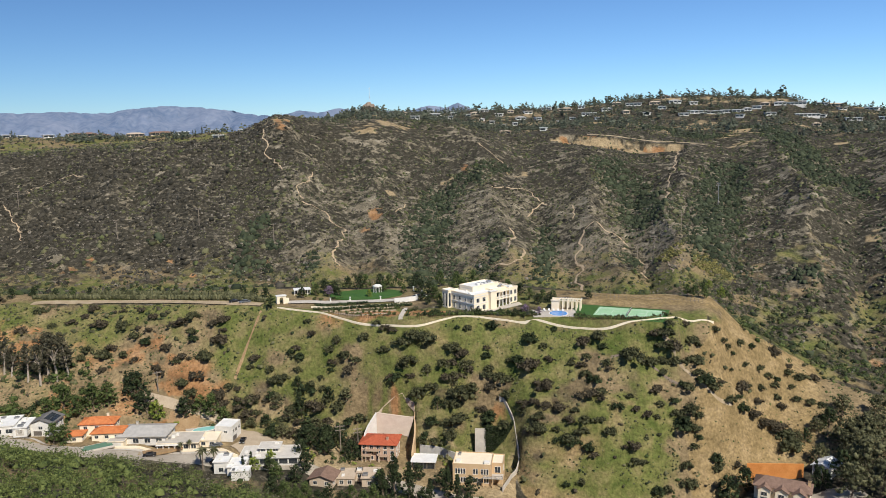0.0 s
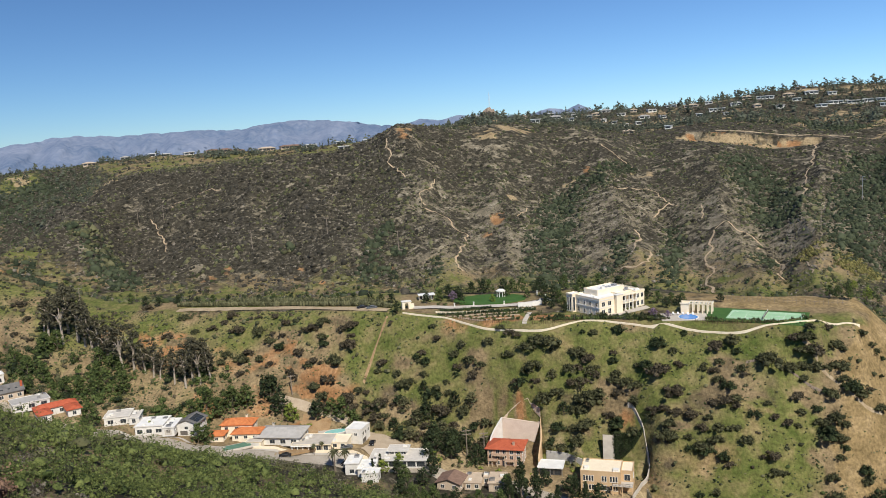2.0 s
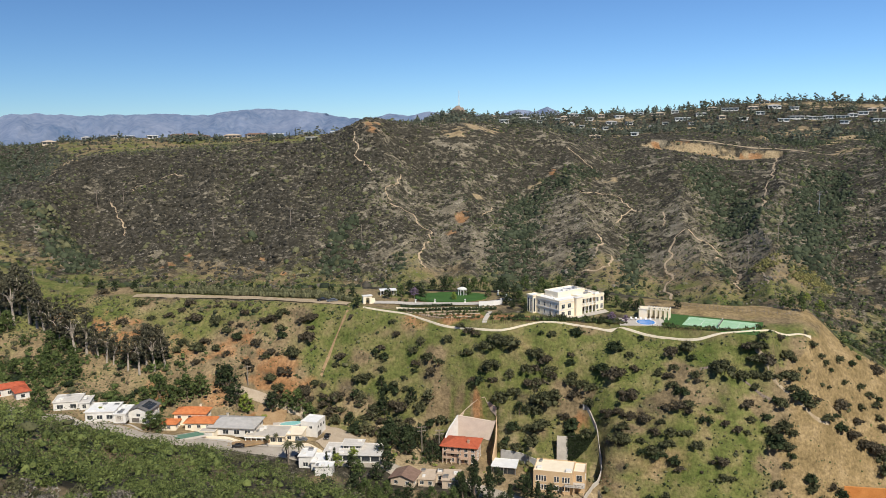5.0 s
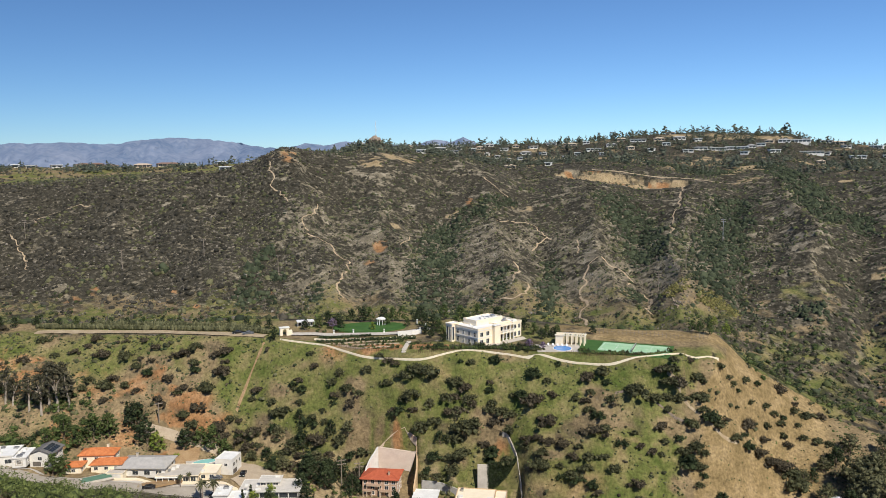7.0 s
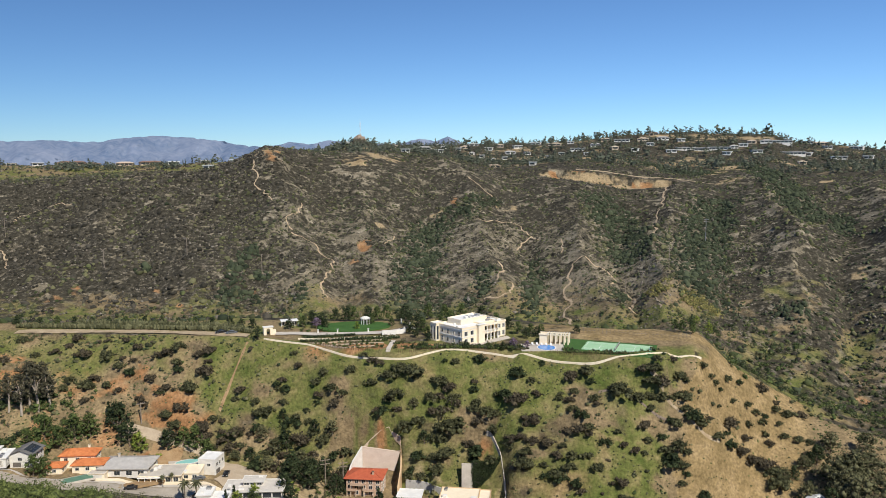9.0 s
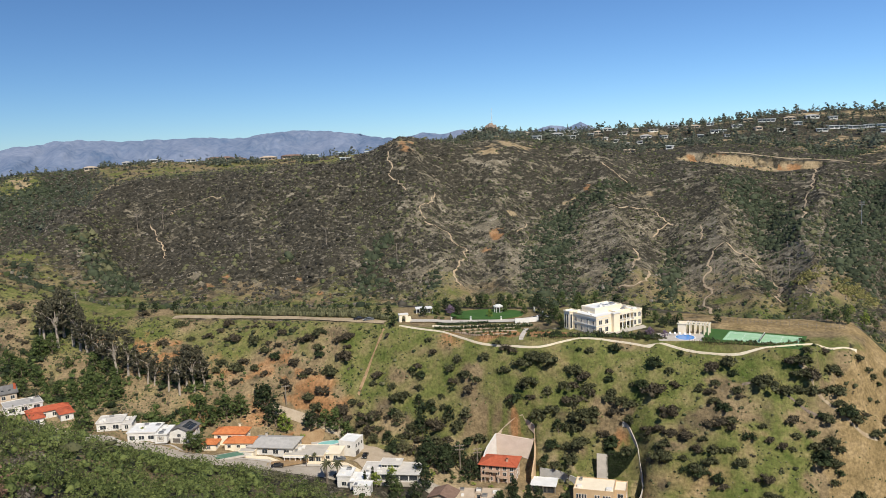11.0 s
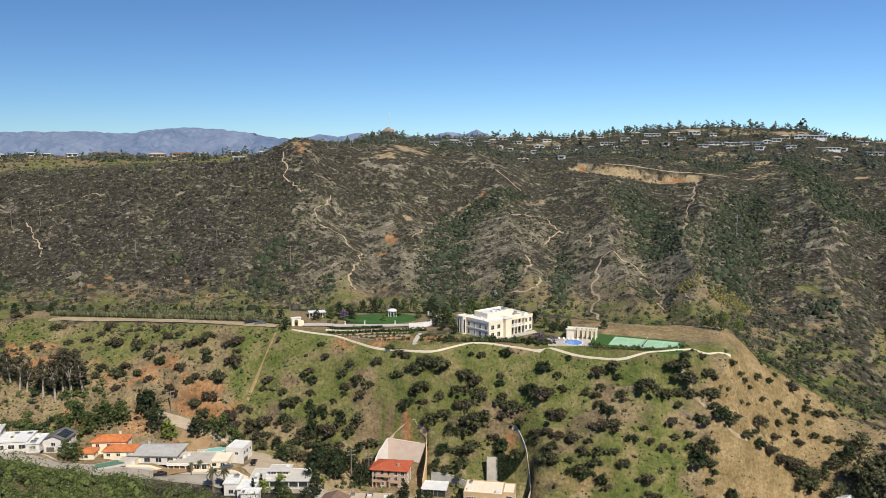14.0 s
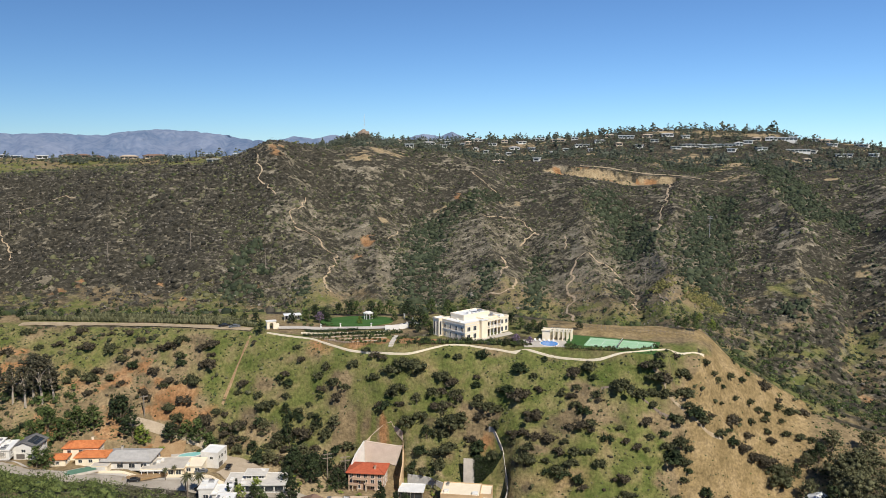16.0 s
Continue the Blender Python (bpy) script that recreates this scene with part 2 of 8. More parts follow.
# ---------------------------------------------------------------- materials
def surface(name, dark, light, size=2.0, rough=0.85, bump=0.25, fine=9.0, metal=0.0, gloss=None, vary=0.0, low=0.3, high=0.7):
    """A mottled surface: two scales of noise between two colours, with fine relief. size: metres of the larger mottling."""
    m = bpy.data.materials.new(name)
    m.use_nodes = True
    n, l = m.node_tree.nodes, m.node_tree.links
    b = n["Principled BSDF"]
    b.inputs["Roughness"].default_value, b.inputs["Metallic"].default_value = rough, metal
    b.inputs["Specular IOR Level"].default_value = 0.25 if gloss is None else gloss
    g = n.new("ShaderNodeNewGeometry")
    n1, n2 = n.new("ShaderNodeTexNoise"), n.new("ShaderNodeTexNoise")
    for k, s, d in ((n1, 1 / size, 4), (n2, fine / size, 5)):
        k.inputs["Scale"].default_value, k.inputs["Detail"].default_value = s, d
        l.new(g.outputs["Position"], k.inputs["Vector"])
    mix = n.new("ShaderNodeMath")
    mix.operation = "MULTIPLY_ADD"
    l.new(n2.outputs["Fac"], mix.inputs[0])
    mix.inputs[1].default_value = 0.45
    half = n.new("ShaderNodeMath")
    half.operation = "MULTIPLY"
    half.inputs[1].default_value = 0.55
    l.new(n1.outputs["Fac"], half.inputs[0])
    l.new(half.outputs[0], mix.inputs[2])
    value = mix.outputs[0]
    if vary:
        info = n.new("ShaderNodeNewGeometry")
        add = n.new("ShaderNodeMath")
        add.operation = "MULTIPLY_ADD"
        l.new(info.outputs["Random Per Island"], add.inputs[0])
        add.inputs[1].default_value = vary
        sub = n.new("ShaderNodeMath")
        sub.operation = "SUBTRACT"
        sub.inputs[1].default_value = vary / 2
        l.new(value, sub.inputs[0])
        l.new(sub.outputs[0], add.inputs[2])
        value = add.outputs[0]
    ramp = n.new("ShaderNodeValToRGB")
    ramp.color_ramp.elements[0].position, ramp.color_ramp.elements[1].position = low, high
    ramp.color_ramp.elements[0].color, ramp.color_ramp.elements[1].color = (*dark, 1), (*light, 1)
    l.new(value, ramp.inputs[0])
    l.new(ramp.outputs[0], b.inputs["Base Color"])
    if bump:
        bn = n.new("ShaderNodeBump")
        bn.inputs["Strength"].default_value, bn.inputs["Distance"].default_value = bump, 0.1 * size
        l.new(n2.outputs["Fac"], bn.inputs["Height"])
        l.new(bn.outputs[0], b.inputs["Normal"])
    return m


LEAF_DARK = surface("leaf_dark", (0.011, 0.019, 0.008), (0.054, 0.074, 0.029), 3.0, vary=0.5, bump=0.5)
LEAF_SHRUB = surface("leaf_shrub", (0.028, 0.033, 0.015), (0.105, 0.108, 0.051), 3.0, vary=0.5, bump=0.5)
LEAF_UMBER = surface("leaf_umber", (0.034, 0.029, 0.018), (0.112, 0.094, 0.060), 3.0, vary=0.5, bump=0.5)
LEAF_RAVINE = surface("leaf_ravine", (0.021, 0.030, 0.015), (0.072, 0.088, 0.048), 3.0, vary=0.5, bump=0.5)
LEAF_LUSH = surface("leaf_lush", (0.040, 0.055, 0.020), (0.125, 0.142, 0.056), 3.0, vary=0.5, bump=0.5)
LEAF_BRUSH = surface("leaf_brush", (0.038, 0.058, 0.016), (0.170, 0.204, 0.062), 4.5, vary=0.4, bump=0.5)
LEAF_EUCALYPT = surface("leaf_eucalypt", (0.040, 0.040, 0.024), (0.120, 0.112, 0.070), 3.0, vary=0.5, bump=0.5)
LEAF_STRAW = surface("leaf_straw", (0.085, 0.085, 0.028), (0.26, 0.235, 0.085), 3.0, vary=0.5, bump=0.5)
LEAF_GREEN = surface("leaf_green", (0.030, 0.050, 0.014), (0.112, 0.146, 0.045), 3.0, vary=0.5, bump=0.5)
LEAF_OLIVE = surface("leaf_olive", (0.056, 0.060, 0.028), (0.152, 0.150, 0.076), 3.0, vary=0.5, bump=0.5)
LEAF_GREY = surface("leaf_grey", (0.075, 0.066, 0.053), (0.260, 0.232, 0.188), 3.0, vary=0.5, bump=0.5)
LEAF_BROWN = surface("leaf_brown", (0.022, 0.021, 0.015), (0.082, 0.074, 0.056), 3.0, vary=0.5, bump=0.5)
LEAF_BRIGHT = surface("leaf_bright", (0.09, 0.14, 0.02), (0.26, 0.30, 0.06), 2.0, vary=0.5, bump=0.5)
LEAF_DEAD = surface("leaf_dead", (0.10, 0.06, 0.042), (0.25, 0.155, 0.105), 2.0, vary=0.5, bump=0.5)
BARK = surface("bark", (0.09, 0.065, 0.045), (0.30, 0.24, 0.19), 0.6, bump=0.6)
PALE_WOOD = surface("pale_wood", (0.28, 0.23, 0.18), (0.52, 0.46, 0.38), 0.6, bump=0.4)
TIMBER_POLE = surface("timber_pole", (0.14, 0.11, 0.08), (0.34, 0.29, 0.24), 0.8, bump=0.4)
PATH_EARTH = surface("path_earth", (0.22, 0.13, 0.06), (0.42, 0.30, 0.17), 3.0, bump=0.4)
TRAIL_EARTH = surface("trail_earth", (0.32, 0.235, 0.145), (0.58, 0.46, 0.31), 4.0, bump=0.4)
PALE_EARTH = surface("pale_earth", (0.30, 0.22, 0.13), (0.50, 0.41, 0.28), 3.0, bump=0.4)
ASPHALT = surface("asphalt", (0.31, 0.27, 0.215), (0.47, 0.42, 0.35), 5.0, bump=0.2)
DRIVE = surface("drive_paving", (0.34, 0.27, 0.19), (0.52, 0.43, 0.32), 5.0, bump=0.2)
CONCRETE = surface("concrete", (0.42, 0.38, 0.32), (0.62, 0.57, 0.50), 2.5, bump=0.2)
WHITE_WALL = surface("white_render", (0.58, 0.56, 0.52), (0.80, 0.78, 0.73), 2.5, bump=0.12)
CREAM_WALL = surface("cream_render", (0.80, 0.69, 0.51), (0.92, 0.82, 0.64), 2.5, bump=0.12)
TAN_WALL = surface("tan_render", (0.52, 0.36, 0.21), (0.66, 0.48, 0.29), 2.5, bump=0.12)
PINK_WALL = surface("rose_render", (0.42, 0.28, 0.20), (0.58, 0.42, 0.31), 2.5, bump=0.12)
PALE_ROSE = surface("pale_rose_render", (0.58, 0.47, 0.38), (0.74, 0.63, 0.53), 2.5, bump=0.12)
# grey-green lightened to imitate haze on the ridge trees; border bushes share it
LEAF_HAZED = surface("leaf_hazed", (0.040, 0.050, 0.036), (0.115, 0.130, 0.090), 3.0, vary=0.5, bump=0.5)
ROCK = surface("rock", (0.20, 0.15, 0.11), (0.40, 0.32, 0.25), 3.0, bump=0.6)
LEAF_MAUVE = surface("mauve_blossom", (0.12, 0.08, 0.12), (0.30, 0.22, 0.30), 2.0, vary=0.5, bump=0.5)
BEIGE_WALL = surface("beige_render", (0.46, 0.36, 0.26), (0.62, 0.51, 0.39), 2.5, bump=0.12)
DARK_WALL = surface("dark_cladding", (0.10, 0.09, 0.08), (0.20, 0.18, 0.16), 1.5, bump=0.2)
ORANGE_WALL = surface("orange_render", (0.55, 0.20, 0.05), (0.75, 0.33, 0.10), 2.5, bump=0.12)
TERRACOTTA = surface("terracotta_tiles", (0.42, 0.12, 0.04), (0.72, 0.27, 0.10), 1.2, bump=0.6)
RED_TILE = surface("red_roof_tiles", (0.34, 0.07, 0.035), (0.56, 0.15, 0.075), 1.2, bump=0.6)
BROWN_TILE = surface("brown_roof_shingles", (0.16, 0.10, 0.075), (0.30, 0.20, 0.15), 1.2, bump=0.6)
GREY_ROOF = surface("grey_roof_shingles", (0.34, 0.33, 0.31), (0.52, 0.50, 0.47), 1.5, bump=0.4)
SLATE_ROOF = surface("dark_grey_roof", (0.10, 0.10, 0.10), (0.22, 0.21, 0.20), 1.5, bump=0.4)
FLAT_ROOF = surface("flat_roof_gravel", (0.48, 0.45, 0.40), (0.72, 0.68, 0.62), 2.0, bump=0.2)
WHITE_ROOF = surface("white_roof_membrane", (0.66, 0.66, 0.64), (0.86, 0.86, 0.84), 2.0, bump=0.1)
TRIM_WHITE = surface("white_trim", (0.70, 0.68, 0.63), (0.82, 0.80, 0.75), 1.0, bump=0.05)
METAL = surface("grey_metal", (0.35, 0.35, 0.35), (0.55, 0.55, 0.55), 0.5, rough=0.45, metal=0.8, bump=0.05)
DARK_METAL = surface("dark_metal", (0.03, 0.03, 0.03), (0.07, 0.07, 0.07), 0.5, rough=0.5, bump=0.05)
WOOD_DARK = surface("dark_wood", (0.07, 0.045, 0.03), (0.16, 0.10, 0.06), 0.8, bump=0.3)
GLASS = surface("window_glass", (0.02, 0.025, 0.03), (0.05, 0.06, 0.07), 3.0, rough=0.08, gloss=0.6, bump=0.0)
LAWN = surface("lawn", (0.035, 0.095, 0.020), (0.070, 0.150, 0.035), 4.0, bump=0.2)
COURT_LIGHT = surface("court_green", (0.30, 0.52, 0.30), (0.40, 0.62, 0.38), 6.0, rough=0.7, bump=0.05)
PAINT_WHITE = surface("white_paint", (0.74, 0.73, 0.70), (0.82, 0.81, 0.78), 1.0, bump=0.05)
POOL_WATER = surface("pool_water", (0.04, 0.20, 0.62), (0.09, 0.36, 0.78), 2.0, rough=0.06, gloss=0.5, bump=0.1)
TURQUOISE = surface("pale_pool_water", (0.20, 0.52, 0.50), (0.32, 0.66, 0.62), 2.0, rough=0.06, gloss=0.5, bump=0.1)
POOL_COVER = surface("green_pool_cover", (0.09, 0.19, 0.13), (0.14, 0.26, 0.18), 2.0, rough=0.6, bump=0.1)


def ground_material():
    m = bpy.data.materials.new("hillside")
    m.use_nodes = True
    n, l = m.node_tree.nodes, m.node_tree.links
    b = n["Principled BSDF"]
    b.inputs["Roughness"].default_value, b.inputs["Specular IOR Level"].default_value = 0.95, 0.1
    g = n.new("ShaderNodeNewGeometry")

    def noise_at(size, detail=5):
        k = n.new("ShaderNodeTexNoise")
        k.inputs["Scale"].default_value, k.inputs["Detail"].default_value = 1 / size, detail
        k.inputs["Roughness"].default_value = 0.62
        l.new(g.outputs["Position"], k.inputs["Vector"])
        return k.outputs["Fac"]

    def ramp(value, *stops):
        r = n.new("ShaderNodeValToRGB")
        e = r.color_ramp.elements
        while len(e) < len(stops):
            e.new(0.5)
        for k, (p, c) in enumerate(stops):
            e[k].position, e[k].color = p, (*c, 1)
        l.new(value, r.inputs[0])
        return r.outputs[0]

    def weight(name, breakup, amount):
        """A cover from its zone, frayed by noise."""
        at_ = n.new("ShaderNodeAttribute")
        at_.attribute_name = name
        k = n.new("ShaderNodeMath")
        k.operation = "MULTIPLY_ADD"
        l.new(breakup, k.inputs[0])
        k.inputs[1].default_value = amount
        s = n.new("ShaderNodeMath")
        s.operation = "SUBTRACT"
        s.inputs[1].default_value = amount / 2
        l.new(at_.outputs["Fac"], s.inputs[0])
        l.new(s.outputs[0], k.inputs[2])
        r = n.new("ShaderNodeMapRange")
        r.inputs["From Min"].default_value, r.inputs["From Max"].default_value = 0.35, 0.65
        l.new(k.outputs[0], r.inputs["Value"])
        return r.outputs[0]

    def mix(factor, a, c):
        k = n.new("ShaderNodeMix")
        k.data_type = "RGBA"
        l.new(factor, k.inputs[0])
        l.new(a, k.inputs[6])
        l.new(c, k.inputs[7])
        return k.outputs[2]

    mid, tiny, small = noise_at(7), noise_at(3.2, 6), noise_at(1.1, 6)
    litter = ramp(tiny, (0.36, (0.032, 0.030, 0.022)), (0.56, (0.070, 0.063, 0.047)), (0.72, (0.25, 0.22, 0.175)))
    soil = ramp(mid, (0.25, (0.165, 0.125, 0.07)), (0.75, (0.345, 0.26, 0.15)))
    scree = ramp(mid, (0.30, (0.130, 0.113, 0.080)), (0.52, (0.225, 0.195, 0.142)), (0.70, (0.38, 0.335, 0.255)))
    grass = ramp(mid, (0.30, (0.080, 0.112, 0.027)), (0.50, (0.150, 0.160, 0.052)), (0.70, (0.250, 0.208, 0.100)))
    bare = ramp(mid, (0.28, (0.190, 0.140, 0.066)), (0.50, (0.290, 0.212, 0.106)), (0.72, (0.390, 0.290, 0.160)))
    earth = ramp(mid, (0.28, (0.20, 0.105, 0.05)), (0.50, (0.33, 0.18, 0.085)), (0.72, (0.44, 0.29, 0.165)))
    pale = ramp(mid, (0.25, (0.27, 0.20, 0.11)), (0.75, (0.46, 0.36, 0.22)))
    colour = litter
    colour = mix(weight("scree", tiny, 1.7), colour, scree)
    colour = mix(weight("soil", mid, 0.9), colour, soil)
    colour = mix(weight("grass", mid, 0.9), colour, grass)
    colour = mix(weight("pale", mid, 0.8), colour, pale)
    colour = mix(weight("bare", mid, 0.5), colour, bare)
    colour = mix(weight("earth", mid, 0.8), colour, earth)
    grain = n.new("ShaderNodeMix")
    grain.data_type, grain.blend_type = "RGBA", "MULTIPLY"
    grain.inputs[0].default_value = 0.75
    l.new(colour, grain.inputs[6])
    l.new(ramp(small, (0.32, (0.45, 0.45, 0.45)), (0.68, (1.35, 1.35, 1.30))), grain.inputs[7])
    l.new(grain.outputs[2], b.inputs["Base Color"])
    bump = n.new("ShaderNodeBump")
    bump.inputs["Strength"].default_value, bump.inputs["Distance"].default_value = 0.7, 0.5
    l.new(small, bump.inputs["Height"])
    l.new(bump.outputs[0], b.inputs["Normal"])
    return m


HILLSIDE = ground_material()


# ---------------------------------------------------------------- mesh helpers
def mesh_from(name, verts, faces, material, smooth=False):
    """A mesh from arrays of corners and of faces with one number of corners."""
    me = bpy.data.meshes.new(name)
    n, k = len(faces), faces.shape[1]
    me.vertices.add(len(verts))
    me.vertices.foreach_set("co", np.asarray(verts, np.float32).ravel())
    me.loops.add(n * k)
    me.loops.foreach_set("vertex_index", np.asarray(faces, np.int32).ravel())
    me.polygons.add(n)
    me.polygons.foreach_set("loop_start", np.arange(0, n * k, k, dtype=np.int32))
    me.update(calc_edges=True)
    me.validate()
    me.polygons.foreach_set("use_smooth", np.full(n, smooth))
    me.materials.append(material)
    return me


def ball(level_):
    bm = bmesh.new()
    bmesh.ops.create_icosphere(bm, subdivisions=level_, radius=1)
    v = np.array([p.co[:] for p in bm.verts])
    f = np.array([[p.index for p in q.verts] for q in bm.faces])
    bm.free()
    return v, f


BALL20 = ball(1)
DOME15 = (BALL20[0], np.array([f for f in BALL20[1] if BALL20[0][f][:, 2].mean() > -0.5]))


def clumps(centres, sizes, rng, template=BALL20, rough=0.35):
    """Many uneven leaf clumps: corners and triangles. centres (n, 3), sizes (n, 3)."""
    tv, tf = template
    n = len(centres)
    a = rng.uniform(0, 2 * np.pi, n)
    jitter = 1 + rng.uniform(-rough, rough, (n, len(tv), 1))
    v = tv[None] * jitter
    c, s = np.cos(a)[:, None], np.sin(a)[:, None]
    v = np.stack([v[..., 0] * c - v[..., 1] * s, v[..., 0] * s + v[..., 1] * c, v[..., 2]], -1)
    v = v * sizes[:, None, :] + centres[:, None, :]
    f = tf[None] + (np.arange(n) * len(tv))[:, None, None]
    return v.reshape(-1, 3), f.reshape(-1, 3)


def leaves(centres, radii, per, leaf, rng):
    """Loose leaf sprays over the upper part of each bush: per triangles about leaf metres long."""
    n = len(centres) * per
    c = np.repeat(centres, per, 0)
    q = np.repeat(radii, per, 0)
    d = rng.normal(0, 1, (n, 3))
    d /= np.linalg.norm(d, axis=1)[:, None]
    d[:, 2] = np.where(d[:, 2] < -0.35, -d[:, 2], d[:, 2])
    p = c + d * q * rng.uniform(0.72, 1.12, n)[:, None]
    size = leaf * rng.uniform(0.6, 1.3, n) if np.ndim(leaf) == 0 else np.repeat(leaf, per) * rng.uniform(0.6, 1.3, n)
    t = rng.normal(0, 1, (n, 3, 3))
    t /= np.linalg.norm(t, axis=2)[..., None]
    v = p[:, None, :] + t * size[:, None, None] * 0.62
    return v.reshape(-1, 3), np.arange(n * 3).reshape(-1, 3)


def blend_parts(parts):
    vs, fs, base = [], [], 0
    for v, f in parts:
        vs.append(v)
        fs.append(f + base)
        base += len(v)
    return np.concatenate(vs), np.concatenate(fs)


def stuff(name, verts, faces, material, label, category):
    return tagged(new(name, mesh_from(name, verts, faces, material, smooth=True)), label, category, kind="stuff")


def part(name, bm, material, parent, label=""):
    """Links a bmesh, or a finished mesh, as one part of a thing."""
    if isinstance(bm, bmesh.types.BMesh):
        me = bpy.data.meshes.new(name)
        bm.normal_update()
        bm.to_mesh(me)
        bm.free()
        me.materials.append(material)
    else:
        me = bm
    ob = new(name, me)
    ob.parent = parent
    return tagged(ob, label)


def thing(name, m, label, category, group=""):
    ob = new(name)
    ob.empty_display_size = 0.5
    ob.matrix_world = m
    return tagged(ob, label, category, group)


def box(x0, x1, y0, y1, z0, z1, bevel=0.0, bm=None):
    fresh = bmesh.new()
    bmesh.ops.create_cube(fresh, size=1, matrix=Matrix.Translation(((x0 + x1) / 2, (y0 + y1) / 2, (z0 + z1) / 2))
                          @ Matrix.Diagonal((x1 - x0, y1 - y0, z1 - z0, 1)))
    if bevel:
        bmesh.ops.bevel(fresh, geom=fresh.edges[:], offset=bevel, segments=1, affect="EDGES")
    return fresh


def prism(points, z0, z1, tops=None):
    """An upright prism over a plan outline; tops: height of each corner instead of z1."""
    bm = bmesh.new()
    lo = [bm.verts.new((x, y, z0)) for x, y in points]
    hi = [bm.verts.new((x, y, z1 if tops is None else tops[k])) for k, (x, y) in enumerate(points)]
    n = len(points)
    bm.faces.new(lo[::-1])
    bm.faces.new(hi)
    for k in range(n):
        bm.faces.new((lo[k], lo[(k + 1) % n], hi[(k + 1) % n], hi[k]))
    bmesh.ops.recalc_face_normals(bm, faces=bm.faces[:])
    return bm


def hip_roof(x0, x1, y0, y1, z, rise, thick=0.25, inset=None):
    """A hipped roof with an eave's edge; inset 0 gives gables."""
    bm = bmesh.new()
    w, d = x1 - x0, y1 - y0
    if inset is None:
        inset = min(w, d) / 2
    cx, cy = (x0 + x1) / 2, (y0 + y1) / 2
    if w >= d:
        r = [(x0 + inset, cy), (x1 - inset, cy)]
    else:
        r = [(cx, y0 + inset), (cx, y1 - inset)]
    lo = [bm.verts.new((x, y, z)) for x, y in ((x0, y0), (x1, y0), (x1, y1), (x0, y1))]
    up = [bm.verts.new((x, y, z + thick)) for x, y in ((x0, y0), (x1, y0), (x1, y1), (x0, y1))]
    top = [bm.verts.new((x, y, z + thick + rise)) for x, y in r]
    bm.faces.new(lo[::-1])
    for k in range(4):
        bm.faces.new((lo[k], lo[(k + 1) % 4], up[(k + 1) % 4], up[k]))
    if w >= d:
        bm.faces.new((up[0], up[1], top[1], top[0]))
        bm.faces.new((up[2], up[3], top[0], top[1]))
        bm.faces.new((up[1], up[2], top[1]))
        bm.faces.new((up[3], up[0], top[0]))
    else:
        bm.faces.new((up[1], up[2], top[1], top[0]))
        bm.faces.new((up[3], up[0], top[0], top[1]))
        bm.faces.new((up[0], up[1], top[0]))
        bm.faces.new((up[2], up[3], top[1]))
    bmesh.ops.recalc_face_normals(bm, faces=bm.faces[:])
    return bm


def tube(points, radii, sides=7):
    """A tapered limb along some points."""
    bm = bmesh.new()
    rings = []
    for k, p in enumerate(points):
        p = Vector(p)
        d = (Vector(points[min(k + 1, len(points) - 1)]) - Vector(points[max(k - 1, 0)])).normalized()
        q = d.to_track_quat("Z", "Y")
        rings.append([bm.verts.new(p + q @ Vector((radii[k] * math.cos(2 * math.pi * s / sides), radii[k] * math.sin(2 * math.pi * s / sides), 0)))
                      for s in range(sides)])
    for a, b in zip(rings, rings[1:]):
        for s in range(sides):
            bm.faces.new((a[s], a[(s + 1) % sides], b[(s + 1) % sides], b[s]))
    bm.faces.new(rings[0][::-1])
    bm.faces.new(rings[-1])
    return bm


def join(*bms):
    out = bmesh.new()
    for b in bms:
        me = bpy.data.meshes.new("piece")
        b.to_mesh(me)
        b.free()
        out.from_mesh(me)
        bpy.data.meshes.remove(me)
    return out


def site(az, r, turn=0.0, z=None):
    """A pose on the ground at a heading and distance; local x runs to the right as seen from the lookout, turned by some degrees, local -y faces it."""
    x, y = at(az, r)
    return pose(x, y, float(ground(x, y)) if z is None else z, 0, 0, turn - az)

# ---------------------------------------------------------------- ground sheet
KR = np.array([np.interp(AZ, AZ_F, r) for r in LINES_R])


def band(k0, k1):
    """0 to 1 across the strip between two feature lines, clipped."""
    return (GR - KR[k0][:, None]) / (KR[k1] - KR[k0])[:, None]


def patch(az, r, half_az, half_r, lean=0.0):
    """A rounded patch of the plan: 1 inside, fading out; lean: degrees of heading it drifts per 100 m outwards."""
    d = np.hypot((GAZ - az - lean * (GR - r) / 100) / half_az, (GR - r) / half_r)
    return np.clip(1.5 - d, 0, 1)


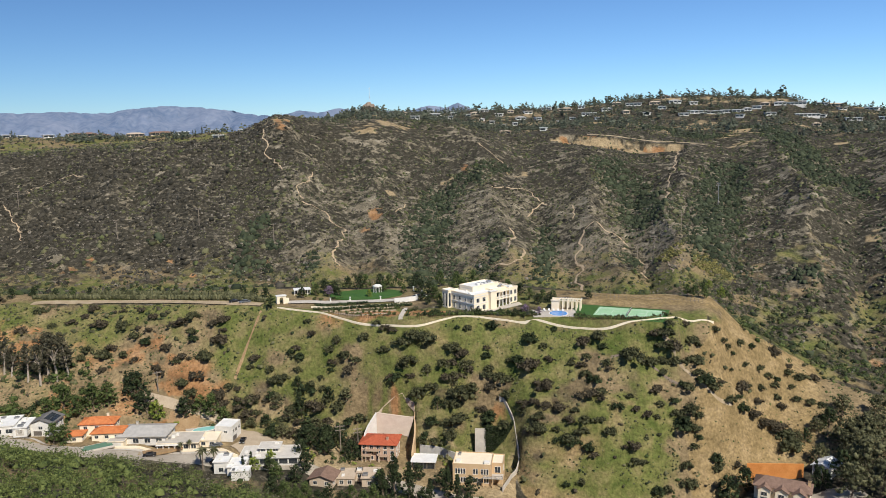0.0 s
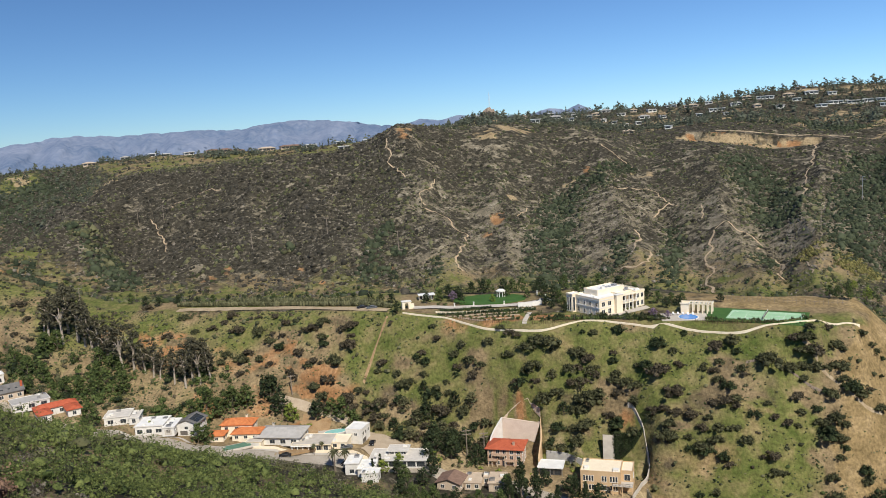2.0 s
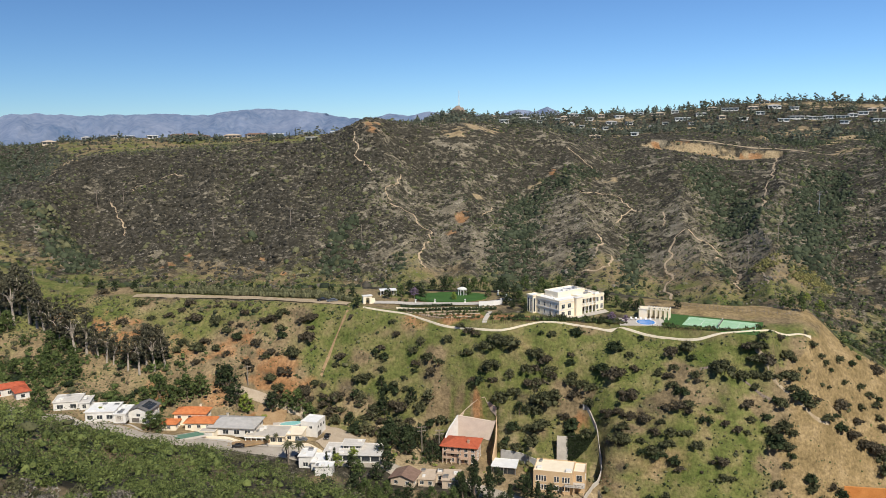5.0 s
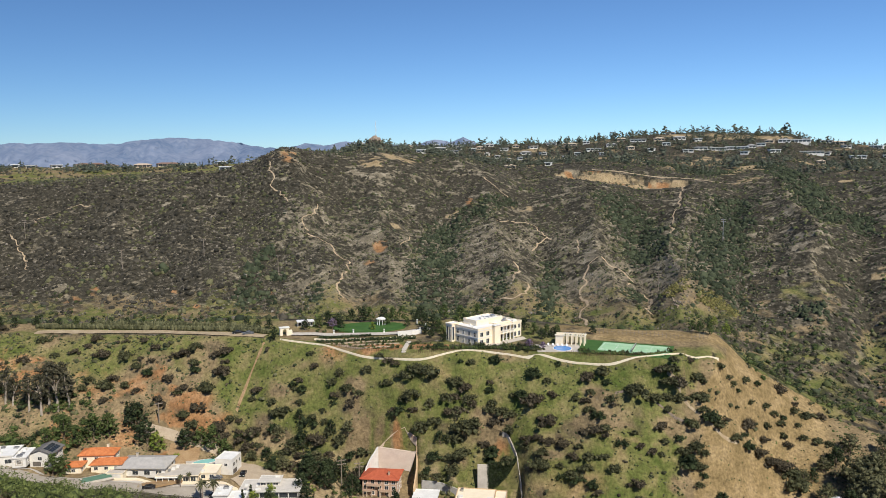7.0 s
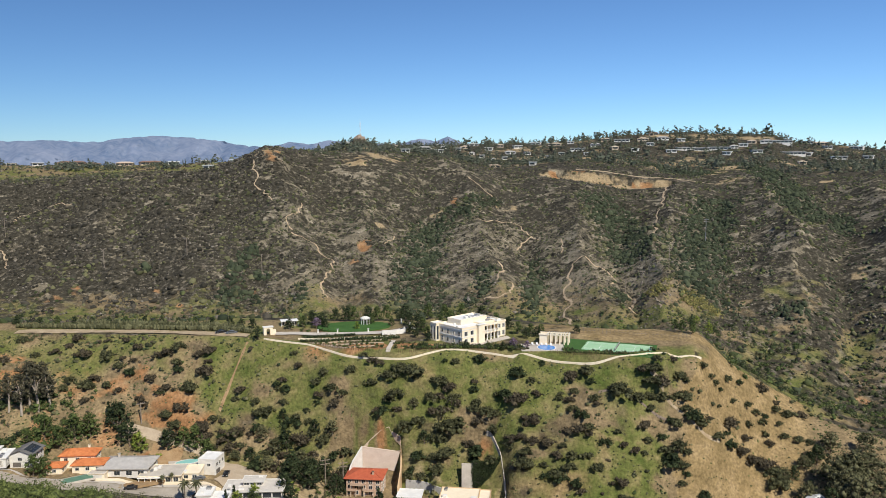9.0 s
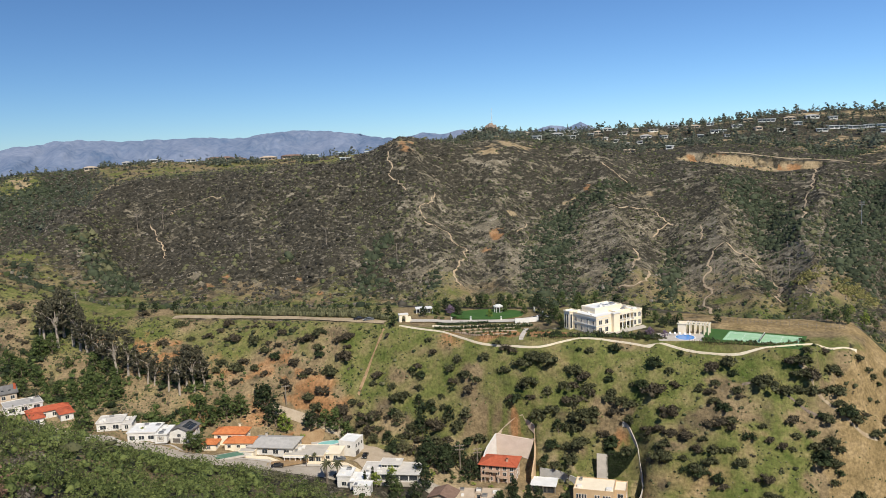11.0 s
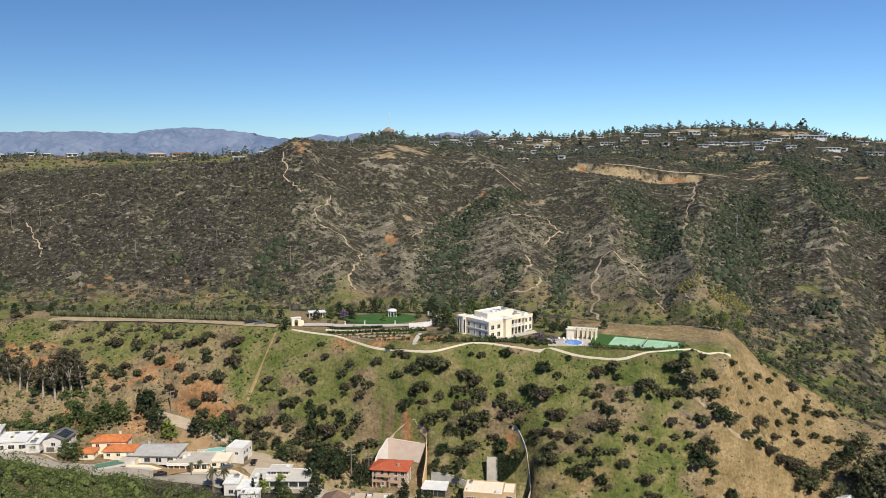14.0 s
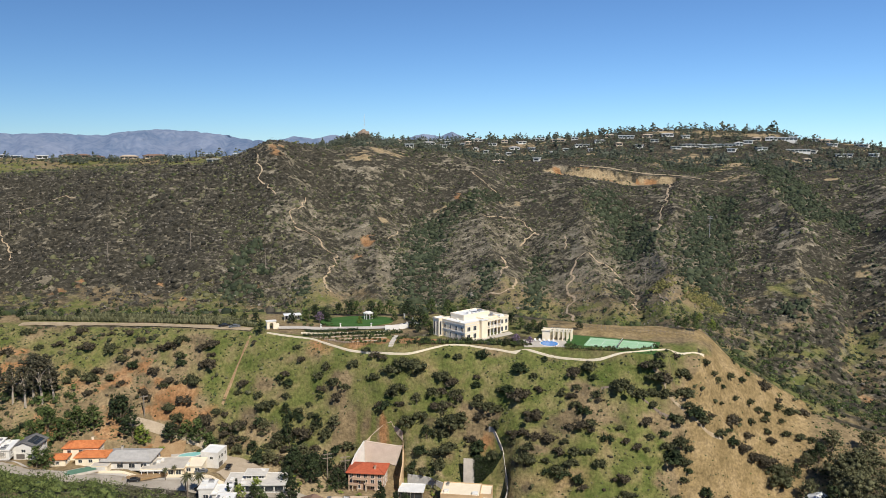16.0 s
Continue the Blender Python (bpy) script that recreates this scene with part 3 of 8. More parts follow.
def cover():
    face = band(8, 10)
    on_face = np.clip(face * 8 + 0.6, 0, 1) * np.clip((1.02 - face) * 14, 0, 1)
    far = np.clip(band(13, 15), 0, 1.4)
    up = GY + 1.4 * HEIGHT      # patches keep their size up the steep slopes
    n1, n2 = fbm(GX / 30, up / 30, 71, 4), fbm(GX / 12, up / 12, 81, 4)
    n3 = fbm(GX / 5, up / 5, 85, 3)
    west = np.clip((GAZ + 33) / 5, 0, 1)
    nose = np.clip((GAZ - 15.5) / 4.5, 0, 1)
    fade = np.clip((GAZ + 33 + 9 * n1 + 5 * n2) / 5, 0, 1)
    grass = on_face * (0.66 + 0.8 * n1 + 0.8 * n2 - 1.05 * nose + 0.18 * np.clip(face, 0, 1))
    grass -= on_face * np.clip((-14.8 - GAZ) / 3, 0, 1) * np.clip(1.5 - face, 0, 1) * 0.42
    soil = np.clip(on_face * (0.75 + 0.6 * n1), 0, 1)
    grass -= on_face * np.clip(1.9 * fbm(GX / 17, up / 17, 77, 4), 0, 1)
    # scrub showing pale ground on the spurs of the far hillside
    s = np.clip(band(13, 15), 0, 1)
    u = spur_phase(GAZ + 1.6 * fbm(GX / 120, GY / 120, 11, 3), s)
    ravine = np.abs((u + 0.5) % 1 - 0.5) * 2
    scree = (np.clip(band(13, 14) * 6, 0, 1) * np.clip((1.06 - band(13, 15)) * 12, 0, 1)
             * np.clip(0.20 - 0.20 * ravine + 0.30 * n1 + 0.6 * n2 + 2.1 * fbm(GX / 7, up / 7, 73, 3) + 0.14 * np.clip((GAZ + 12) / 6, 0, 1), 0, 1))
    grass = np.maximum(grass, np.clip(band(12, 13) * 5, 0, 1) * np.clip((0.25 - band(13, 15)) * 6, 0, 1) * (0.45 + 1.6 * n1) * (GAZ < 18.5))
    soil = np.maximum(soil, (GAZ > 18) * np.clip((GAZ - 18) / 2, 0, 1) * np.clip((band(10, 11) + 0.5) * 2, 0, 1) * np.clip((0.5 - band(13, 15)) * 3, 0, 1) * (0.2 + 1.6 * n2))
    grass = np.maximum(grass, np.clip(band(15, 17) * 6, 0, 1) * (0.50 + 1.4 * n2) * (GAZ < -10) * fade)
    soil = np.maximum(soil, np.clip(band(15, 17) * 6, 0, 1) * (0.75 + n1) * (GAZ < -10) * fade)
    pale = np.clip(band(15, 17) * 6, 0, 1) * (0.25 + 1.5 * n1) * (GAZ > -9)
    pale = pale * (1 - 0.6 * on_face)
    earth, bare = np.zeros_like(GR), np.zeros_like(GR)
    # the bare nose of the spur, and the eroded toe of its slope
    nose_w = np.clip((GAZ - 17.5 + 2.6 * n1 + 1.5 * n2 - 1.6 * np.clip((face - 0.75) * 6, 0, 1)) / 0.8, 0, 1) * np.clip(face * 8 + 1, 0, 1) * np.clip((1.12 - band(10, 12)) * 6, 0, 1)
    bare = np.maximum(bare, nose_w * np.clip((27.5 - GAZ) / 3, 0, 1))
    bare = np.maximum(bare, on_face * (GAZ > 4.5) * np.clip((0.26 - face) * 6, 0, 1) * (0.40 + 2.2 * n2))
    bare = np.maximum(bare, on_face * np.clip((GAZ + 14) / 2, 0, 1) * (0.02 + 1.5 * fbm(GX / 24, up / 24, 79, 4) + 0.7 * n2))
    grass = np.where(GAZ > 14, grass - 0.8 * nose_w, grass)
    brow = (GAZ > -13) * (GAZ < 18.5) * np.clip((band(8, 10) - 0.93) * 30, 0, 1) * np.clip((1.0 - band(10, 11)) * 6 + 0.3, 0, 1)
    grass, soil = np.maximum(grass, brow * (0.62 + n2)), np.maximum(soil, brow)
    for p in EARTH_SCARS:
        earth = np.maximum(earth, patch(*p) * (0.50 + 2.4 * n2 + 2.2 * n3))
    quarry = np.clip((GAZ - 7.8) / 0.6, 0, 1) * np.clip((17.0 - GAZ) / 0.6, 0, 1) * np.clip(1.35 - np.abs(GR - 781 + 22 * n2 + 16 * n3) / 12, 0, 1)
    pale = np.maximum(pale, quarry * (0.80 + 2.4 * n2 + 2.0 * n3))
    earth = np.maximum(earth, quarry * (0.34 - 2.6 * n2 + 2.4 * n3))
    for p in PALE_SCARS:
        pale = np.maximum(pale, patch(*p) * (0.58 + 2.4 * n2 + 2.6 * n3))
    earth = np.maximum(earth, on_face * np.clip((-14.0 - GAZ) / 4, 0, 1) * np.clip(1.25 - np.abs(face - 0.32) * 2.6, 0, 1) * (0.44 + 2.6 * n2 + 1.0 * n3) * west)
    for p in GARDEN_BEDS:
        earth = np.maximum(earth, patch(*p) * (0.70 + 1.2 * n2))
    for p in ((13.5, 330, 5.0, 12), (17.6, 328, 2.4, 11), (9.5, 334, 2.5, 8)):   # the bare yard behind the court
        bare = np.maximum(bare, patch(*p) * (0.85 + 1.4 * n2))
    for p in GRASS_PATCHES:
        grass = np.maximum(grass, patch(*p) * (1.0 + 0.8 * n2))
    plateau = (GAZ > -14) * np.clip((band(11, 12) + 0.04) * 20, 0, 1) * np.clip((1.05 - band(11, 12)) * 20, 0, 1)
    grass = np.maximum(grass, plateau * (0.42 + 1.3 * n2))
    soil = np.maximum(soil, plateau * (0.6 + 0.8 * n1))
    foot = np.clip((band(12, 13) - 0.1) * 5, 0, 1) * np.clip((0.40 - band(13, 15)) * 4, 0, 1) * (GAZ < 19)
    grass = np.maximum(grass, foot * (0.45 + 1.3 * n2))
    low = np.clip((band(12, 13) - 0.1) * 5, 0, 1) * np.clip((0.75 - band(13, 15)) * 3, 0, 1) * np.clip((GAZ + 15) / 3, 0, 1) * (GAZ < 19)
    scree = np.maximum(scree, low * (0.46 + 1.0 * n1 + 0.9 * n2 + 1.2 * n3))
    soil = np.maximum(soil, foot * (0.55 + 1.0 * n1))
    yards = np.clip((band(7, 8) + 0.2) * 6, 0, 1) * np.clip((1.5 - band(7, 8)) * 3, 0, 1) * (GAZ < 5.2)
    pale = np.maximum(pale, yards * (0.42 + 1.6 * n2))
    soil = np.maximum(soil, yards)
    east = np.clip((GAZ - 17.5) / 2, 0, 1) * np.clip((band(10, 11) + 0.3) * 3, 0, 1) * np.clip((0.55 - band(13, 15)) * 3, 0, 1)
    grass = np.maximum(grass, east * (0.22 + 1.6 * n1 + 0.8 * n2))
    soil = np.maximum(soil, east * (0.32 + 1.5 * n2))
    behind = (GAZ < -12) * np.clip((band(10, 12) - 0.02) * 20, 0, 1) * np.clip((0.3 - band(13, 15)) * 5, 0, 1)
    grass = np.maximum(grass, behind * (0.55 + 1.3 * n2))
    soil = np.maximum(soil, behind * (0.6 + n1))
    fore = np.clip((KR[7][:, None] - GR) / 20, 0, 1)
    soil = np.maximum(soil, fore * (0.35 + n2))
    return {k: np.clip(v, 0, 1) for k, v in (("grass", grass), ("soil", soil), ("earth", earth), ("pale", pale), ("bare", bare), ("scree", scree))}


# bare scars: heading, distance, half widths in degrees and metres, lean
EARTH_SCARS = ((-20.1, 308, 0.9, 4.0), (-3.75, 290, 0.9, 1.6), (3.85, 282, 0.75, 2.6), (-21.3, 328, 1.5, 7), (-20.4, 328, 0.7, 7), (-23.0, 327.5, 1.1, 5), (-28.75, 359, 0.8, 6), (-19.6, 315, 0.5, 6), (-27.6, 354, 0.6, 7), (-29.8, 368, 0.7, 6),
               (-32.4, 375, 0.6, 7), (-27.2, 331, 1.0, 5), (-4.76, 576, 0.6, 8), (-5.4, 548, 0.55, 7), (-12.66, 508, 0.4, 6), (-25.36, 546, 0.55, 6), (-24.0, 554, 0.45, 6), (-19.1, 530, 0.26, 7), (-17.6, 499, 0.35, 5),
               (-17.0, 495, 0.4, 4), (1.62, 667, 0.28, 12), (-11.0, 696, 0.7, 16), (-37.9, 574, 0.6, 9, -3), (29.3, 430, 0.7, 12))
PALE_SCARS = ((-11.3, 704, 1.1, 12), (9.0, 779, 1.3, 11), (11.6, 780, 2.4, 12), (14.6, 782, 2.4, 9), (20.4, 800, 0.9, 12), (-3.4, 748, 1.2, 20), (-5.2, 726, 0.9, 18), (-2.4, 758, 0.6, 12), (4.94, 674, 1.1, 9), (0.73, 650, 0.7, 9),
              (19.4, 850, 0.9, 24), (20.8, 880, 0.7, 26), (22.0, 1120, 1.2, 18), (26.3, 818, 0.4, 9), (-3.7, 613, 0.6, 6), (-31.3, 830, 1.1, 26), (-38.6, 900, 1.1, 50), (-36.2, 1012, 0.9, 20), (-37.6, 520, 0.45, 70, -0.5), (17.0, 342, 2.6, 8),
              (12.5, 338, 2.6, 6), (28.5, 560, 0.5, 9))
GARDEN_BEDS = ((-7.6, 309, 1.6, 3.5), (-5.4, 306.5, 1.6, 4), (-3.9, 305.5, 0.7, 4), (-1.6, 304.5, 1.2, 4), (0.0, 304, 1.0, 3.5))
GRASS_PATCHES = ((-29.3, 370, 2.2, 11), (-31.6, 389, 1.5, 9), (-36.2, 1005, 1.3, 34), (-38.8, 820, 1.3, 40), (-9.0, 345, 2.0, 10), (-36.5, 600, 1.3, 14), (19.6, 309, 0.8, 12), (-27.0, 870, 4.0, 30),
                 (-20.5, 850, 3.6, 34), (-34.5, 395, 2.0, 22))

# level ground for the estate, the street's gardens and the houses: heading, distance, half width, half depth, turn, height over the street line
STREET = lambda az: float(np.interp(az, AZ_F, LINES_Z[7])) + EYE
PADS = ((-29.6, 311, 9, 8, -20), (-27.5, 309, 6, 7, -28), (-24.3, 303, 13, 9, -20), (-21.6, 296, 11, 8, -22), (-18.3, 289, 13, 9, -16), (-15.9, 294, 5, 7, -26),
        (-15.6, 264, 8, 7, -14), (-12.9, 273, 12, 8, -12), (-9.2, 256, 6, 6, -20), (-6.6, 258, 8, 6, -8), (-4.9, 280, 9, 8, -12), (-1.7, 273, 6, 6, -8),
        (2.4, 266, 10, 7, -6), (24.0, 274.5, 10, 7, -4), (26.6, 297, 5, 6, -20), (-40.7, 396, 9, 7, 8), (-39.2, 396, 5, 6, 8), (-39.2, 374, 5, 5, 8),
        (-38.4, 356, 6, 6, 8), (-37.3, 344, 8, 6, 8), (-35.7, 332, 9, 8, 8), (-31.8, 322, 8, 7, -14))
PAD_Z = [level(az, r, w, d, turn, STREET(az) + 0.4) for az, r, w, d, turn in PADS]
level(3.4, 271.5, 8.5, 5.2, -6, STREET(2.4) + 0.4, 2.0)
ESTATE = EYE - 74.6
for az, r, w, d, turn in ((13.0, 307.5, 20, 11.5, -8), (8.2, 306, 10, 8, 6), (3.0, 314, 15, 13, 18)):
    level(az, r, w, d, turn, ESTATE, 3.0)


def ground_sheet():
    na, nr = GX.shape
    verts = np.stack([GX, GY, HEIGHT], -1).reshape(-1, 3)
    i, j = np.meshgrid(np.arange(na - 1), np.arange(nr - 1), indexing="ij")
    k = i * nr + j
    faces = np.stack([k, k + 1, k + nr + 1, k + nr], -1).reshape(-1, 4)
    me = mesh_from("ground", verts, faces[:, ::-1], HILLSIDE, smooth=True)
    for name, values in cover().items():
        a = me.attributes.new(name, "FLOAT", "POINT")
        a.data.foreach_set("value", values.astype(np.float32).ravel())
    return tagged(new("ground", me), "canyon hillsides of dry soil, spring grass and scrub", "hillside", kind="structure")


ground_sheet()


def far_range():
    """The mountain range beyond the basin, its blue haze put into colour and glow."""
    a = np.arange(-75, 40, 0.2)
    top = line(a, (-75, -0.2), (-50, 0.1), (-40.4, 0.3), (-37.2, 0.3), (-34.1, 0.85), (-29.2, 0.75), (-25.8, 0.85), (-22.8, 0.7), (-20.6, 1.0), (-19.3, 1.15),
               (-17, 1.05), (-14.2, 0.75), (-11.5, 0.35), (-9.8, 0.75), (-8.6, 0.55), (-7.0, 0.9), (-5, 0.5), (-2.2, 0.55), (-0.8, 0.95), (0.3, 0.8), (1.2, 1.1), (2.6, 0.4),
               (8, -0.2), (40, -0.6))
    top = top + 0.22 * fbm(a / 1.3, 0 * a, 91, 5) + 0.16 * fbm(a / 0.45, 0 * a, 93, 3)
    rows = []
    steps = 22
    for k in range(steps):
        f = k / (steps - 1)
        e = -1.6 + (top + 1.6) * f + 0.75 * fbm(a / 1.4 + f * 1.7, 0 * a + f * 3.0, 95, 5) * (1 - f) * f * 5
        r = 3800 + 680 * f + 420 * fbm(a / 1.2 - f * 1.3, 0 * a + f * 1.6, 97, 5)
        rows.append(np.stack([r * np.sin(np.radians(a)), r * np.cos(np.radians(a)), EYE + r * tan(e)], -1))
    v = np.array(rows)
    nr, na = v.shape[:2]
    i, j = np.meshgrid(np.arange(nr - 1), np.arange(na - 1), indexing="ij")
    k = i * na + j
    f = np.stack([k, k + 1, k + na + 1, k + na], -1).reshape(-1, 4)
    # bluish base and faint emission imitate aerial haze; the range is no lamp
    m = surface("painted_mountain_haze", (0.045, 0.075, 0.13), (0.20, 0.215, 0.265), 260, rough=1.0, bump=0.0, gloss=0.0)
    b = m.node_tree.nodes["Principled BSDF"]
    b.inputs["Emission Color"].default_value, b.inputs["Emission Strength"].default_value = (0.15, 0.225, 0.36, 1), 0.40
    return tagged(new("backdrop", mesh_from("backdrop", v.reshape(-1, 3), f, m, smooth=True)), "mountain range on the horizon, painted hazy blue", "mountains", kind="structure")


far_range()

# ---------------------------------------------------------------- paths: kept clear of growth
KEEP_OFF = []    # x, y, radius


def clear(az, r, radius):
    KEEP_OFF.append((*at(az, r), radius))


def keep(x, y, extra=0.0):
    """True where growth may stand."""
    ok = np.ones(len(x), bool)
    for cx, cy, rad in KEEP_OFF:
        ok &= (x - cx) ** 2 + (y - cy) ** 2 > (rad + extra) ** 2
    return ok


for (az, r, w, d, turn) in PADS:
    clear(az, r, 0.85 * math.hypot(w, d))
    clear(az, r - 9, 0.6 * w + 2)


def ribbon(name, points, width, material, label, category, lift=0.12, wobble=0.5, seed=1, wander=0.0):
    """A worn path or road draped on the ground along (heading, distance) points, with uneven edges."""
    rng = np.random.default_rng(seed)
    pts = np.array([at(*p) for p in points])
    seg = np.hypot(*np.diff(pts, axis=0).T)
    s = np.concatenate([[0], np.cumsum(seg)])
    n = max(4, int(s[-1] / 1.5))
    q = np.linspace(0, s[-1], n)
    c = np.stack([np.interp(q, s, pts[:, 0]), np.interp(q, s, pts[:, 1])], -1)
    for _ in range(2):
        c[1:-1] = 0.25 * c[:-2] + 0.5 * c[1:-1] + 0.25 * c[2:]
    t = np.gradient(c, axis=0)
    t /= np.maximum(np.hypot(*t.T)[:, None], 1e-6)
    nrm = np.stack([-t[:, 1], t[:, 0]], -1)
    c = c + nrm * (wander * 2 * fbm(q / 8, 0 * q + 3, seed + 9, 4))[:, None]
    w = width * (1 + wobble * fbm(q / 7, 0 * q, seed, 3) * 2)
    cols = 5
    rows = []
    for k in range(cols):
        f = k / (cols - 1) - 0.5
        p = c + nrm * (w * f + wobble * width * 0.5 * fbm(q / 5, 0 * q + 9, seed + 5, 3))[:, None]
        rows.append(np.column_stack([p, ground(p[:, 0], p[:, 1]) + lift - 0.05 * (abs(f) > 0.4)]))
    v = np.array(rows)
    i, j = np.meshgrid(np.arange(cols - 1), np.arange(n - 1), indexing="ij")
    k = i * n + j
    f = np.stack([k, k + 1, k + n + 1, k + n], -1).reshape(-1, 4)
    for p in c[::2]:
        KEEP_OFF.append((p[0], p[1], width * 0.75))
    return tagged(new(name, mesh_from(name, v.reshape(-1, 3), f, material, smooth=True)), label, category, kind="structure")

# ---------------------------------------------------------------- scrub and brush
def scatter(n, az0, az1, r0, r1, rng):
    """Even random places over a sector of the plan."""
    az = rng.uniform(az0, az1, n)
    r = np.sqrt(rng.uniform(r0 ** 2, r1 ** 2, n))
    return az, r, r * np.sin(np.radians(az)), r * np.cos(np.radians(az))


def at_lines(az, r, k0, k1):
    a, b = np.interp(az, AZ_F, LINES_R[k0]), np.interp(az, AZ_F, LINES_R[k1])
    return (r - a) / (b - a)


COVER = cover()


def cover_at(name, x, y):
    az, r = np.degrees(np.arctan2(x, y)), np.hypot(x, y)
    i = np.clip(np.searchsorted(AZ, az), 0, len(AZ) - 1)
    j = np.clip(np.searchsorted(RG, r), 0, len(RG) - 1)
    return COVER[name][i, j]


# wooded ravines of the far hillside: half width in metres, then headings and distances along them
RAVINES = ((14, (1.93, 641), (0.51, 629), (-0.52, 600), (-0.75, 560), (-0.99, 513), (-1.43, 472)), (6, (7.34, 551), (7.22, 520), (7.06, 484), (6.94, 450)), (19, (12.0, 686), (12.99, 637), (14.56, 562)),
           (14, (19.61, 718), (19.13, 640), (18.64, 573), (18.33, 521), (18.92, 494)), (12, (14.41, 908), (16.27, 899), (18.46, 850)), (14, (21.61, 918), (23.36, 803), (24.78, 697), (25.48, 678)),
           (7, (27.1, 687), (27.48, 642)), (7, (24.45, 489), (25.13, 494)), (5, (-12.5, 563), (-13.52, 546), (-13.97, 518), (-14.6, 496)), (4, (-9.15, 501), (-9.31, 483)), (4, (-12.4, 526), (-11.82, 522)),
           (4, (-13.24, 506), (-12.74, 505)))
RAVINES_SMALL = ((6, (3.91, 516), (3.5, 488), (2.67, 478)), (5, (12.89, 484), (13.39, 495)), (7, (2.74, 650), (4.34, 682)), (4, (-19.88, 565), (-19.52, 567)), (22, (-40.22, 976), (-37.63, 963), (-35.17, 970)),
                 (7, (-36.41, 579), (-35.86, 442)), (12, (-33.0, 640), (-31.0, 560)))
# thin, open scrub with pale ground between: half width, then points
OPEN_SPURS = ((14, (21.55, 704), (23.24, 568), (25.1, 504)), (11, (26.15, 666), (26.66, 560)), (14, (-5.85, 528), (-3.47, 464)), (12, (-10.63, 518), (-9.91, 484)), (9, (8.75, 492), (8.36, 450)),
              (8, (5.93, 529), (6.13, 473)), (11, (11.92, 462), (11.94, 428)), (18, (-30.94, 819), (-26.94, 756)), (14, (-26.74, 772), (-22.77, 728)), (10, (-18.35, 517), (-15.38, 484)))


def nearness(x, y, bands):
    """1 along the middle of the nearest band, 0 past its edge."""
    out = np.zeros(len(x))
    for half, *line in bands:
        p = [at(*q) for q in line]
        d = np.full(len(x), 1e9)
        for (ax, ay), (bx, by) in zip(p[:-1], p[1:]):
            ux, uy = bx - ax, by - ay
            t = np.clip(((x - ax) * ux + (y - ay) * uy) / (ux * ux + uy * uy), 0, 1)
            d = np.minimum(d, np.hypot(x - ax - t * ux, y - ay - t * uy))
        out = np.maximum(out, np.clip(1.35 - d / (1.3 * half), 0, 1))
    return out


